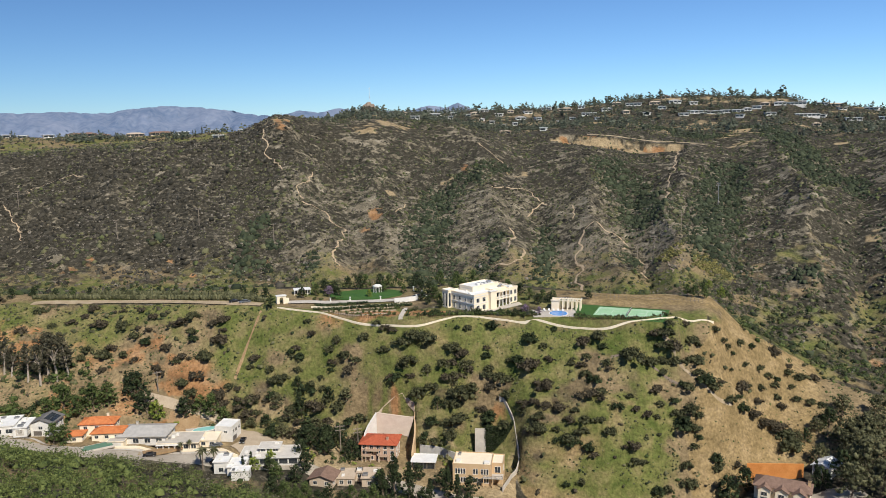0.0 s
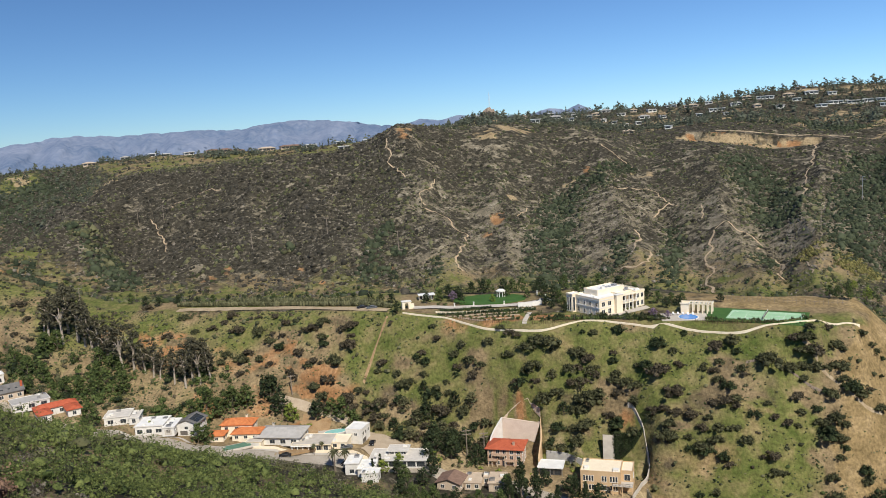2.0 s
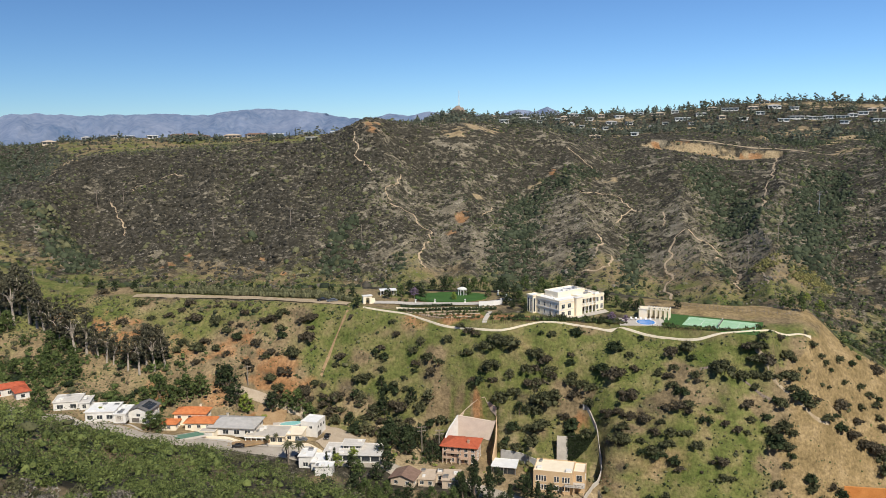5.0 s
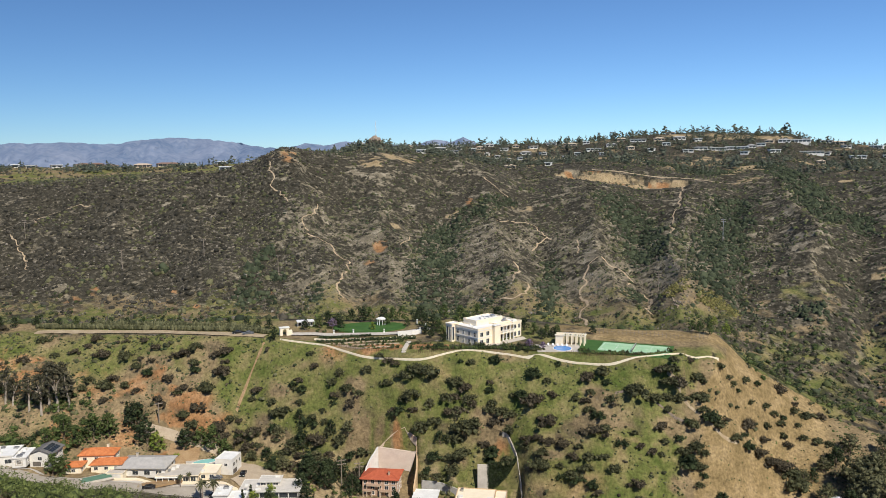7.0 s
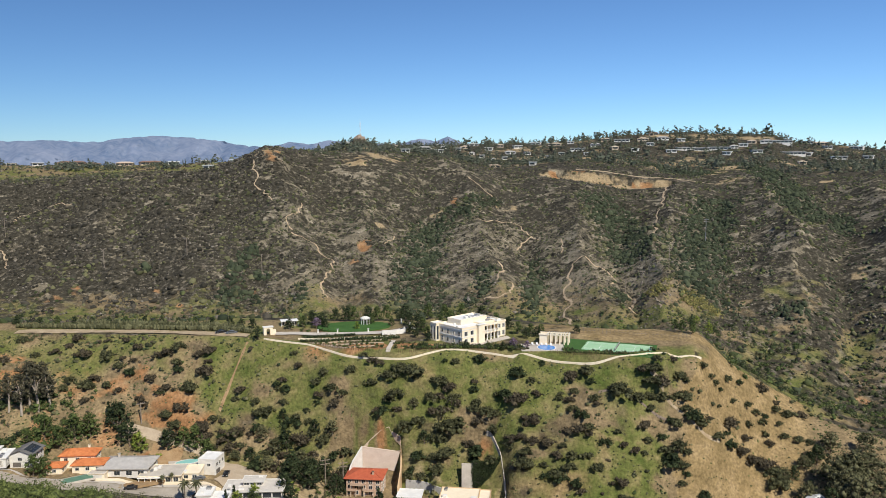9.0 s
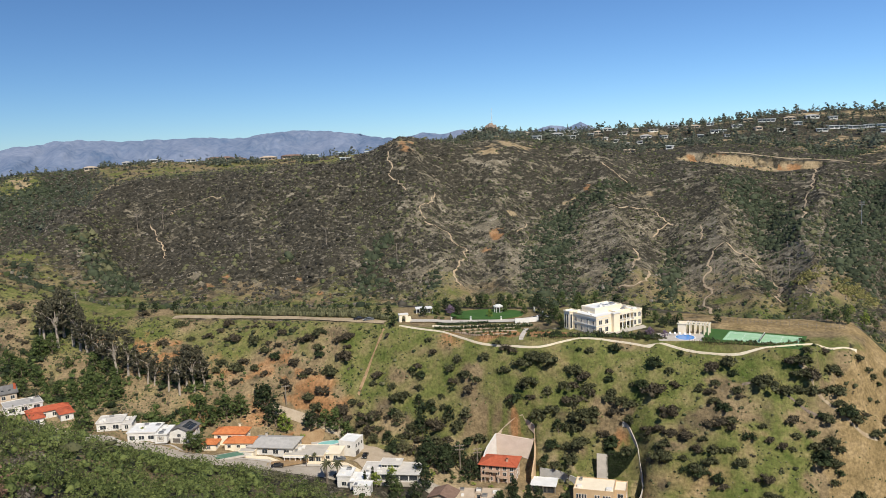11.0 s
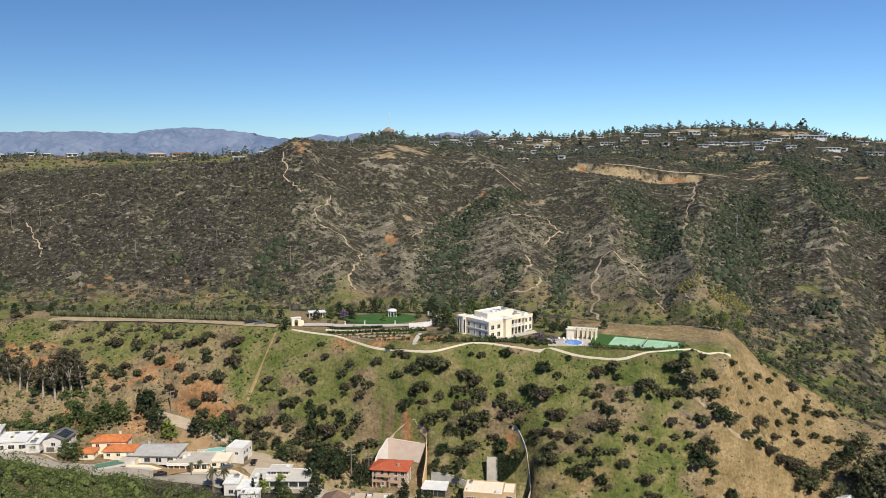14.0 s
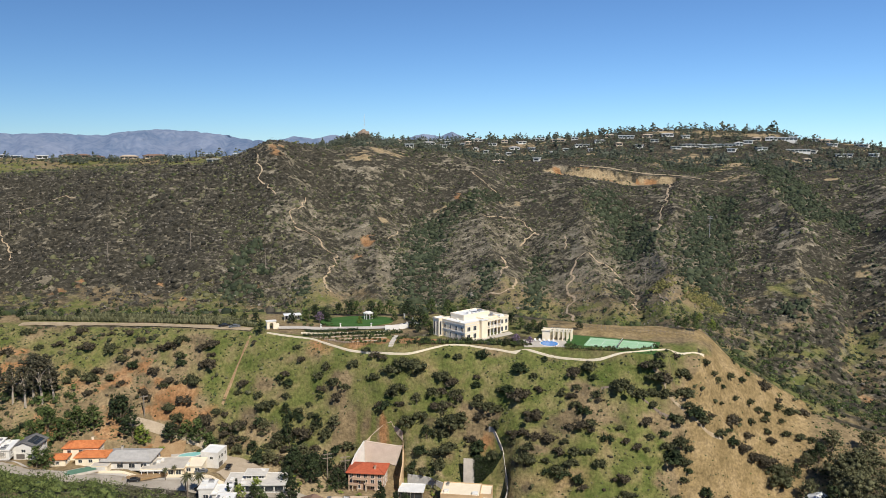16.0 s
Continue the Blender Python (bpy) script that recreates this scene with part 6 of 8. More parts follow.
def gable_wall(x0, x1, y, z, rise, thick=0.25):
    bm = bmesh.new()
    rings = [[bm.verts.new(p) for p in ((x0, yy, z + 0.002), (x1, yy, z + 0.002), ((x0 + x1) / 2, yy, z + rise))] for yy in (y, y + thick)]
    bm.faces.new(rings[0])
    bm.faces.new(rings[1][::-1])
    for k in range(3):
        bm.faces.new((rings[0][k], rings[0][(k + 1) % 3], rings[1][(k + 1) % 3], rings[1][k]))
    bmesh.ops.recalc_face_normals(bm, faces=bm.faces[:])
    return bm


def tiled_hip(parent, bl, mat, rise, over=0.7):
    """A hipped roof of clay tiles with its ridge and hip cappings."""
    x0, x1, y0, y1 = bl[0] - over, bl[1] + over, bl[2] - over, bl[3] + over
    z = bl[5] + 0.003
    roof = part("roof", hip_roof(x0, x1, y0, y1, z, rise, 0.2), mat, parent)
    w, d = x1 - x0, y1 - y0
    i = min(w, d) / 2
    a, b = ((x0 + i, (y0 + y1) / 2), (x1 - i, (y0 + y1) / 2)) if w >= d else (((x0 + x1) / 2, y0 + i), ((x0 + x1) / 2, y1 - i))
    top = z + 0.2 + rise
    runs = [((*a, top), (*b, top))] + [((*(a if (x == x0 if w >= d else y == y0) else b), top), (x, y, z + 0.2)) for x in (x0, x1) for y in (y0, y1)]
    for p, q in runs:
        if (Vector(p) - Vector(q)).length > 0.3:
            part("ridge_tiles", tube([p, q], (0.13, 0.13), 6), mat, roof)
    return roof


build_street()

# ---------------------------------------------------------------- the estate on the spur
def sheet(name, az, r, turn, outline, z, mat, label, category, thick=0.25):
    """A flat paved, planted or wet surface with an outline in local metres."""
    x, y = at(az, r)
    ob = new(name, bpy.data.meshes.new(name))
    bm = prism(outline, -thick, 0.0)
    bm.to_mesh(ob.data)
    bm.free()
    ob.data.materials.append(mat)
    ob.matrix_world = pose(x, y, z, 0, 0, turn - az)
    return tagged(ob, label, category, kind="structure")


def oval(w, d, n=28, wobble=0.0, seed=0):
    rng = random.Random(seed)
    return [(w * math.cos(2 * math.pi * k / n) * (1 + wobble * rng.uniform(-1, 1)), d * math.sin(2 * math.pi * k / n) * (1 + wobble * rng.uniform(-1, 1))) for k in range(n)]


def rect(w, d):
    return [(-w, -d), (w, -d), (w, d), (-w, d)]


def mansion():
    ob = thing("mansion", site(2.2, 304.5, 44, ESTATE) @ Matrix.Diagonal((1.1, 0.84, 1.0, 1)), "cream two-storey mansion with flat roofs, parapets and a columned loggia", "mansion")
    a = (0.0, 11.0, 0.0, 17.0, 0, 6.3)
    c = (19.0, 23.5, 1.5, 15.0, 0, 5.9)
    d = (11.02, 18.98, 3.6, 16.5, 0, 6.3)
    for bl in (a, c, d):
        walls(ob, bl, CREAM_WALL)
        flat_roof(ob, bl, WHITE_ROOF, CREAM_WALL, 0.75, 0.15, 5 if bl is a else 3, DICE)
    b = (4.5, 17.5, 7.0, 16.0, 6.46, 8.1)
    walls(ob, b, CREAM_WALL)
    flat_roof(ob, b, WHITE_ROOF, CREAM_WALL, 0.6, 0.1, 6, DICE)
    # corner tower with tall slits
    t = (-1.6, 2.2, 15.5, 19.5, 0, 6.9)
    walls(ob, t, CREAM_WALL)
    flat_roof(ob, t, WHITE_ROOF, CREAM_WALL, 0.5, 0.2)
    for k in (0.6, 2.3):
        opening(ob, t, "f", k - 0.3, 0.6, 0.9, 5.4, "window", TRIM_WHITE, None, 0)
        opening(ob, t, "l", k, 0.6, 0.9, 5.4, "window", TRIM_WHITE, None, 0)
    # stair block on the long front
    s = (7.2, 10.2, -1.6, -0.02, 0, 7.2)
    walls(ob, s, CREAM_WALL)
    part("cap", box(6.9, 10.5, -1.9, 0.2, 7.2, 7.5, 0.04), TRIM_WHITE, ob)
    # string courses
    for z in (3.1, 6.0):
        part("string_course", join(box(-0.18, 0.0, -0.18, 15.4, z, z + 0.28), box(0, 7.1, -0.18, 0, z, z + 0.28)), TRIM_WHITE, ob)
    for z, h in ((0.6, 1.8), (3.7, 1.6)):
        window_row(ob, (0, 11, 0, 15.4, 0, 6.3), "l", z, 1.2, h, 4)
        for x in (1.2, 4.2):
            opening(ob, a, "f", x, z, 1.4, h)
        window_row(ob, c, "f", z, 1.1, h, 2)
        window_row(ob, c, "r", z, 1.3, h, 3)
        window_row(ob, d, "f", z - 0.4, 1.8, h + 0.4, 3, kind="window")
    # two-storey loggia
    for z0, z1 in ((0, 2.9), (3.2, 5.9)):
        for k in range(5):
            x = 11.3 + k * 1.85
            col = part("column", join(tube([(x, 0.6, z0 + 0.25), (x, 0.6, z1 - 0.25)], (0.26, 0.21), 10), box(x - 0.36, x + 0.36, 0.24, 0.96, z0, z0 + 0.25),
                                      box(x - 0.34, x + 0.34, 0.26, 0.94, z1 - 0.25, z1)), TRIM_WHITE, ob)
        part("loggia_slab", box(11.03, 18.97, 0.1, 3.58, z1, z1 + 0.3, 0.03), CREAM_WALL, ob)
    rail = part("balustrade", join(box(11.2, 18.9, 0.25, 0.45, 4.05, 4.2), *[box(11.3 + k * 0.55, 11.42 + k * 0.55, 0.29, 0.41, 3.2, 4.05) for k in range(14)]), TRIM_WHITE, ob)
    part("terrace", box(-0.5, 24.5, -4.5, -0.02, -0.6, 0.15), CONCRETE, ob)
    part("door", box(13.9, 15.4, 3.5, 3.62, 0.02, 2.6), WOOD_DARK, ob)
    return ob


def gazebo():
    ob = thing("gazebo", site(-4.8, 340, 0), "small white round-columned gazebo on the lawn", "gazebo")
    part("base", prism(oval(2.1, 2.1, 8), -0.4, 0.25), TRIM_WHITE, ob)
    for k in range(8):
        a = math.pi * (k + 0.5) / 4
        part("column", tube([(1.75 * math.cos(a), 1.75 * math.sin(a), 0.25), (1.75 * math.cos(a), 1.75 * math.sin(a), 2.75)], (0.17, 0.14), 8), TRIM_WHITE, ob)
    part("cornice", prism(oval(2.15, 2.15, 8), 2.75, 3.1), TRIM_WHITE, ob)
    top = bmesh.new()
    ring = [top.verts.new((2.2 * math.cos(2 * math.pi * k / 8), 2.2 * math.sin(2 * math.pi * k / 8), 3.1)) for k in range(8)]
    ring2 = [top.verts.new((1.3 * math.cos(2 * math.pi * k / 8), 1.3 * math.sin(2 * math.pi * k / 8), 3.55)) for k in range(8)]
    tip = top.verts.new((0, 0, 3.8))
    for k in range(8):
        top.faces.new((ring[k], ring[(k + 1) % 8], ring2[(k + 1) % 8], ring2[k]))
        top.faces.new((ring2[k], ring2[(k + 1) % 8], tip))
    top.faces.new(ring[::-1])
    part("roof", top, TRIM_WHITE, ob)


def gatehouse():
    ob = thing("gatehouse", site(-11.7, 327, 10) @ Matrix.Scale(0.72, 4), "cream gatehouse with an arched entrance", "gatehouse")
    for x0, x1 in ((-2.6, -1.0), (1.0, 2.6)):
        part("pier", box(x0, x1, -1.5, 1.5, -0.5, 4.2, 0.05), CREAM_WALL, ob)
    arch = bmesh.new()
    pts = [(1.0 * math.cos(math.pi * k / 10), 2.6 + 1.0 * math.sin(math.pi * k / 10)) for k in range(11)]
    rings = []
    for y in (-1.5, 1.5):
        rings.append([arch.verts.new((x, y, z)) for x, z in pts] + [arch.verts.new((-1.0, y, 4.2)), arch.verts.new((1.0, y, 4.2))])
    n = len(rings[0])
    arch.faces.new(rings[0][::-1])
    arch.faces.new(rings[1])
    for k in range(n):
        arch.faces.new((rings[0][k], rings[0][(k + 1) % n], rings[1][(k + 1) % n], rings[1][k]))
    bmesh.ops.recalc_face_normals(arch, faces=arch.faces[:])
    part("arch", arch, CREAM_WALL, ob)
    part("cornice", box(-2.9, 2.9, -1.8, 1.8, 4.203, 4.6, 0.05), TRIM_WHITE, ob)
    part("side_wing", box(2.61, 4.4, -1.2, 1.2, -0.5, 2.6, 0.05), CREAM_WALL, ob)
    ob = thing("garden_pavilion", site(-10.2, 341, 6) @ Matrix.Scale(0.72, 4), "low white flat-roofed pavilion with slim posts", "pavilion")
    walls(ob, (-4.5, 4.5, -0.5, 3, 0, 2.9), BEIGE_WALL)
    part("roof", box(-5, 5, -3, 3.4, 2.903, 3.25, 0.04), WHITE_ROOF, ob)
    for k in range(6):
        part("post", box(-4.8 + k * 1.9, -4.6 + k * 1.9, -2.8, -2.6, -0.3, 2.9), TRIM_WHITE, ob)
    for k in range(4):
        opening(ob, (-4.5, 4.5, -0.5, 3, 0, 2.9), "f", 0.6 + k * 2.1, 0.3, 1.5, 2.1, "window", TRIM_WHITE, None, 0)


def pool_terrace():
    sheet("pool_deck", 8.0, 304, 8, rect(8.5, 5.5), ESTATE + 0.20, CONCRETE, "pale stone paving round the swimming pool", "paving", 0.5)
    ob = thing("swimming_pool", site(8.3, 303.4, 8, ESTATE + 0.20), "bright blue swimming pool with a pale stone rim", "swimming pool")
    part("coping", prism(oval(3.7, 4.5, 28), 0.004, 0.10), TRIM_WHITE, ob)
    part("water", prism(oval(3.3, 4.1, 28), 0.104, 0.13), POOL_WATER, ob)
    ob = thing("hot_tub", site(6.5, 302.0, 8, ESTATE + 0.20), "round blue spa beside the pool", "spa")
    part("rim", prism(oval(1.6, 1.6, 16), 0.004, 0.35), TRIM_WHITE, ob)
    part("water", prism(oval(1.3, 1.3, 16), 0.354, 0.38), POOL_WATER, ob)
    ob = thing("pergola", site(8.85, 311, -8, ESTATE + 0.2), "cream pergola of square columns and open beams beside the pool", "pergola")
    walls(ob, (-5.6, -2.6, -1.5, 2.4, 0, 3.4), CREAM_WALL)
    part("lintel", box(-5.9, 6.0, -1.8, -1.4, 3.41, 3.85, 0.03), CREAM_WALL, ob)
    part("lintel", box(-5.9, 6.0, 2.0, 2.4, 3.41, 3.85, 0.03), CREAM_WALL, ob)
    for x in (-1.2, 0.7, 2.4, 4.1, 5.6):
        for y in (-1.6, 2.2):
            part("column", box(x - 0.24, x + 0.24, y - 0.24, y + 0.24, 0, 3.40, 0.03), CREAM_WALL, ob)
    for k in range(9):
        part("rafter", box(-2.4 + k * 1.0, -2.22 + k * 1.0, -2.2, 2.8, 3.86, 4.06), TRIM_WHITE, ob)
    lounger = None
    for k in range(5):
        m = site(7.3 + 0.33 * k, 307.2 - 0.12 * k, 8, ESTATE + 0.20)
        if lounger is None:
            lounger = thing("sun_lounger", m, "white sun lounger by the pool", "sun lounger", "loungers by the pool")
            part("bed", box(-0.35, 0.35, -1.0, 0.4, 0.28, 0.36, 0.02), PAINT_WHITE, lounger)
            back = bmesh.new()
            bmesh.ops.create_cube(back, size=1, matrix=Matrix.Translation((0, 0.7, 0.55)) @ Matrix.Rotation(radians(35), 4, "X") @ Matrix.Diagonal((0.7, 0.75, 0.07, 1)))
            part("backrest", back, PAINT_WHITE, lounger)
            for x in (-0.3, 0.3):
                for y in (-0.85, 0.3):
                    part("leg", box(x - 0.03, x + 0.03, y - 0.03, y + 0.03, 0, 0.28), METAL, lounger)
        else:
            copy_thing(lounger, m)


def court():
    sheet("lawn", 12.6, 307.2, -8, rect(17.8, 10.0), ESTATE + 0.16, LAWN, "dark green lawn round the tennis court", "lawn", 0.6)
    ob = thing("tennis_court", site(13.3, 307.5, -8, ESTATE + 0.16), "pale green tennis court with white lines", "tennis court")
    part("surface", prism(rect(12.6, 6.9), 0.004, 0.05), COURT_LIGHT, ob)
    lines = []
    for y in (-5.48, -4.1, 4.1, 5.48):
        lines.append(box(-11.9, 11.9, y - 0.06, y + 0.06, 0.054, 0.062))
    for x in (-11.9, 11.9):
        lines.append(box(x - 0.06, x + 0.06, -5.4, 5.4, 0.066, 0.072))
    for x in (-6.4, 6.4):
        lines.append(box(x - 0.06, x + 0.06, -4.0, 4.0, 0.066, 0.072))
    lines.append(box(-6.4, 6.4, -0.06, 0.06, 0.074, 0.08))
    for mark in lines:
        part("court_line", mark, PAINT_WHITE, ob, "white painted court line")
    net = part("net", box(-0.03, 0.03, -6.2, 6.2, 0.12, 0.95), DARK_WALL, ob)
    part("net_tape", box(-0.05, 0.05, -6.2, 6.2, 0.95, 1.03), PAINT_WHITE, net)
    for y in (-6.3, 6.3):
        part("net_post", tube([(0, y, 0.05), (0, y, 1.1)], (0.06, 0.06), 8), DARK_METAL, ob)
    # chain-link fence behind the court
    ob = thing("court_fence", site(14.2, 325.5, -4), "thin dark post fence behind the tennis court", "fence")
    for k in range(30):
        x = -22 + k * 1.55
        m = site(14.2, 325.5, -4) @ Vector((x, 0, 0))
        dz = float(ground(m.x, m.y)) - float(ground(*at(14.2, 325.5)))
        part("post", box(x - 0.05, x + 0.05, -0.05, 0.05, dz - 0.3, dz + 2.1), TIMBER_POLE, ob)
    part("rail", box(-22, 23, -0.03, 0.03, 1.0, 1.06), TIMBER_POLE, ob)


def gardens():
    sheet("lawn", -5.6, 336.5, 2, oval(15.5, 9.5, 32, 0.02, 5), float(ground(*at(-5.6, 336.5))) + 0.45, LAWN, "smooth dark green lawn before the gazebo", "lawn", 1.4)
    ribbon("drive", ((-11.2, 327), (-9.5, 327.5), (-7.5, 325), (-5.0, 323.5), (-3.4, 324), (-2.2, 328), (-1.3, 331)), 4.2, CONCRETE, "pale estate drive curving past the lawn", "drive", 0.5, 0.06, 51)
    draped_wall("garden_wall", ((-9.6, 319), (-7.5, 317), (-4.5, 316.5), (-2.4, 317)), 0.7, 0.4, CREAM_WALL, "cream terrace wall below the drive", "wall", 1.5)
    draped_wall("garden_wall", ((-3.6, 321), (-2.6, 321.5), (-1.9, 324)), 1.9, 0.4, TRIM_WHITE, "white curved terrace wall by the drive", "wall", 1.0)
    for r0, a0, a1 in ((305.6, -7.3, -3.4), (309.4, -8.0, -3.3), (313.2, -8.8, -3.2)):
        draped_wall("garden_wall", [(float(az), max(r0, CREST(az) + 1.8)) for az in np.arange(a0, a1, 0.5)], 0.32, 0.3, BEIGE_WALL, "low beige terrace wall between the garden beds", "wall", 1.5)
    rng = np.random.default_rng(61)
    # clipped hedges on the terraces: one thing each
    rows = ((-9.4, -2.4, 315.2, 0.8), (-9.2, -5.6, 321.5, 0.7), (9.6, 15.4, 297.8, 0.55), (-0.6, 6.0, 300.8, 0.8), (-27.5, -12.8, 0.0, 1.5), (-24.0, -13.4, 3.0, 1.9))
    for a0, a1, r, h in rows:
        n = int((a1 - a0) * 310 * math.pi / 180 / (0.55 if r > 100 else 0.4))
        az = np.linspace(a0, a1, n) + rng.uniform(-0.04, 0.04, n)
        rr = np.maximum(r, np.interp(az, AZ_F, LINES_R[10]) + (2.2 if r > 100 else 7.0 + r)) + rng.uniform(-0.35, 0.35, n)
        x, y = rr * np.sin(np.radians(az)), rr * np.cos(np.radians(az))
        q = rng.uniform(0.5, 0.8, n) * (1.0 if h < 1 else 1.5)
        c, sz = np.column_stack([x, y, ground(x, y) + h * 0.7]), np.column_stack([q, q, h * rng.uniform(0.7, 1.25, n)])
        v, f = blend_parts([clumps(c, sz * 0.8, rng, BALL20, 0.35), leaves(c, sz, 12, 0.4, rng)])
        tagged(new("hedge", mesh_from("hedge", v, f, LEAF_OLIVE if r < 100 else LEAF_DARK if r > 310 else LEAF_GREEN)), "clipped green garden hedge on the estate", "hedge", "estate hedges")


def edge_fence():
    """Short dark posts of the open fence along the estate's edge."""
    for a0, a1, n in ((8.6, 15.6, 44), (-2.6, 0.4, 20), (-9.0, -4.5, 28)):
        mid = 0.5 * (a0 + a1)
        ob = thing("edge_fence", site(mid, CREST(mid) + 1.2), "open fence of short dark posts along the estate wall", "fence", "edge fences")
        inv = ob.matrix_world.inverted()
        for az in np.linspace(a0, a1, n):
            x, y = at(float(az), CREST(float(az)) + 1.3)
            q = inv @ Vector((x, y, float(ground(x, y))))
            part("post", box(q.x - 0.07, q.x + 0.07, q.y - 0.07, q.y + 0.07, q.z - 0.2, q.z + 1.35), WOOD_DARK, ob)


def statue_posts():
    """White urn-topped posts along the lawn and drive."""
    proto = None
    for az, r in ((-8.2, 327), (-6.8, 326.2), (-4.6, 325), (-2.0, 326), (-1.6, 334), (-2.2, 342)):
        m = site(az, r)
        if proto is None:
            proto = thing("garden_urn", m, "white garden urn on a square plinth", "urn", "urns along the drive")
            part("plinth", box(-0.3, 0.3, -0.3, 0.3, -0.3, 1.1, 0.03), TRIM_WHITE, proto)
            part("urn", tube([(0, 0, 1.1), (0, 0, 1.3), (0, 0, 1.7), (0, 0, 1.9)], (0.16, 0.14, 0.36, 0.42), 10), TRIM_WHITE, proto)
        else:
            copy_thing(proto, m)


def garden_stairs():
    """A flight of pale steps up the terraces."""
    ob = thing("garden_stairs", site(-3.0, 306, 0), "long flight of pale stone garden steps", "stairs")
    inv = ob.matrix_world.inverted()
    for k in range(16):
        f = k / 15
        x, y = at(-3.19 + 0.39 * f, 300.5 + 11.0 * f)
        p = inv @ Vector((x, y, float(ground(x, y))))
        part("step", box(p.x - 0.9, p.x + 0.9, p.y - 0.42, p.y + 0.42, p.z - 0.3, p.z + 0.22, 0.02), CONCRETE, ob)


garden_stairs()
mansion()
gazebo()
gatehouse()
pool_terrace()
court()
gardens()
edge_fence()
statue_posts()

# ---------------------------------------------------------------- things along the street

def car(az, r, turn, mat, label, z=None):
    m = site(az, r, turn, z)
    m = Matrix.Translation((0, 0, 0.12)) @ m
    ob = thing("car", m, label, "car", "parked cars")
    prof = ((-2.25, 0.35), (-2.2, 0.80), (-1.2, 0.95), (-0.55, 1.42), (0.85, 1.45), (1.6, 1.0), (2.2, 0.92), (2.25, 0.38))
    body = bmesh.new()
    rings = [[body.verts.new((x, y * (0.88 if z > 1.2 else 1.0), z)) for x, z in prof] for y in (-0.88, 0.88)]
    body.faces.new(rings[0])
    body.faces.new(rings[1][::-1])
    for k in range(len(prof)):
        body.faces.new((rings[0][k], rings[1][k], rings[1][(k + 1) % len(prof)], rings[0][(k + 1) % len(prof)]))
    bmesh.ops.recalc_face_normals(body, faces=body.faces[:])
    bmesh.ops.bevel(body, geom=body.edges[:], offset=0.06, segments=1, affect="EDGES")
    b = part("body", body, mat, ob)
    for y in (-0.885, 0.885):
        part("side_window", prism([(-0.95, y - 0.02), (1.15, y - 0.02), (1.15, y + 0.02), (-0.95, y + 0.02)], 0.98, 1.3), GLASS, b)
    part("windscreen", box(-1.12, -0.72, -0.72, 0.72, 1.08, 1.3, 0.02), GLASS, b)
    for x in (-1.4, 1.4):
        for y in (-0.8, 0.8):
            w = part("wheel", wheel(x, y, 0.34, 0.22), DARK_METAL, ob)
            part("rim", wheel(x, y + math.copysign(0.01, y), 0.2, 0.24), METAL, w)
    for y in (-0.6, 0.6):
        part("headlight", box(-2.29, -2.2, y - 0.2, y + 0.2, 0.62, 0.76, 0.01), PAINT_WHITE, ob)
    return ob


def wheel(x, y, r, w):
    bm = bmesh.new()
    bmesh.ops.create_cone(bm, cap_ends=True, segments=14, radius1=r, radius2=r, depth=w,
                          matrix=Matrix.Translation((x, y, 0.34)) @ Matrix.Rotation(radians(90), 4, "X"))
    return bm


CAR_BLACK = surface("black_car_paint", (0.012, 0.012, 0.014), (0.02, 0.02, 0.024), 3.0, rough=0.25, gloss=0.6, bump=0.0)
CAR_GREY = surface("grey_car_paint", (0.10, 0.11, 0.12), (0.16, 0.17, 0.18), 3.0, rough=0.25, gloss=0.6, bump=0.0)
car(-21.3, 280.5, -4, CAR_BLACK, "black car parked on the pale street")
car(-16.8, 283.5, 12, CAR_GREY, "dark grey car parked before the white cubic house")
car(-14.9, 288.5, 75, CAR_BLACK, "black car parked on the paved apron by the cubic house")
car(-16.9, 272.5, 20, CAR_BLACK, "black car parked under the palms")
car(-14.9, 331.5, 8, CAR_BLACK, "black car on the crest road near the gatehouse")
car(-14.2, 329.0, 8, CAR_GREY, "grey car on the crest road near the gatehouse")
car(-1.9, 300.8 + 27, 10, CAR_BLACK, "black car on the estate drive")

# pools and lawns of the street's gardens
ob = thing("swimming_pool", site(-17.5, 299, 6, STREET(-17.5) + 2.2), "pale turquoise swimming pool on a raised deck", "swimming pool")
part("deck", box(-6.5, 6.5, -3.8, 3.8, -4.0, -0.02, 0.05), CONCRETE, ob)
part("water", prism(oval(4.2, 2.0, 20), 0.0, 0.05), TURQUOISE, ob)
part("rim", prism(oval(4.6, 2.4, 20), -0.018, 0.0), TRIM_WHITE, ob)
ob = thing("swimming_pool", site(-24.6, 291.5, 8, STREET(-24.6) + 0.5), "small pool under a dull green cover", "swimming pool")
part("rim", box(-5.4, 5.4, -2.6, 2.6, -0.6, 0.1, 0.05), CONCRETE, ob)
part("cover", box(-4.9, 4.9, -2.1, 2.1, 0.104, 0.16, 0.02), POOL_COVER, ob)
sheet("lawn", -20.4, 284.5, 8, rect(6.5, 2.2), STREET(-20.4) + 0.65, PATH_EARTH, "dry brown front lawn by the street", "lawn", 0.8)

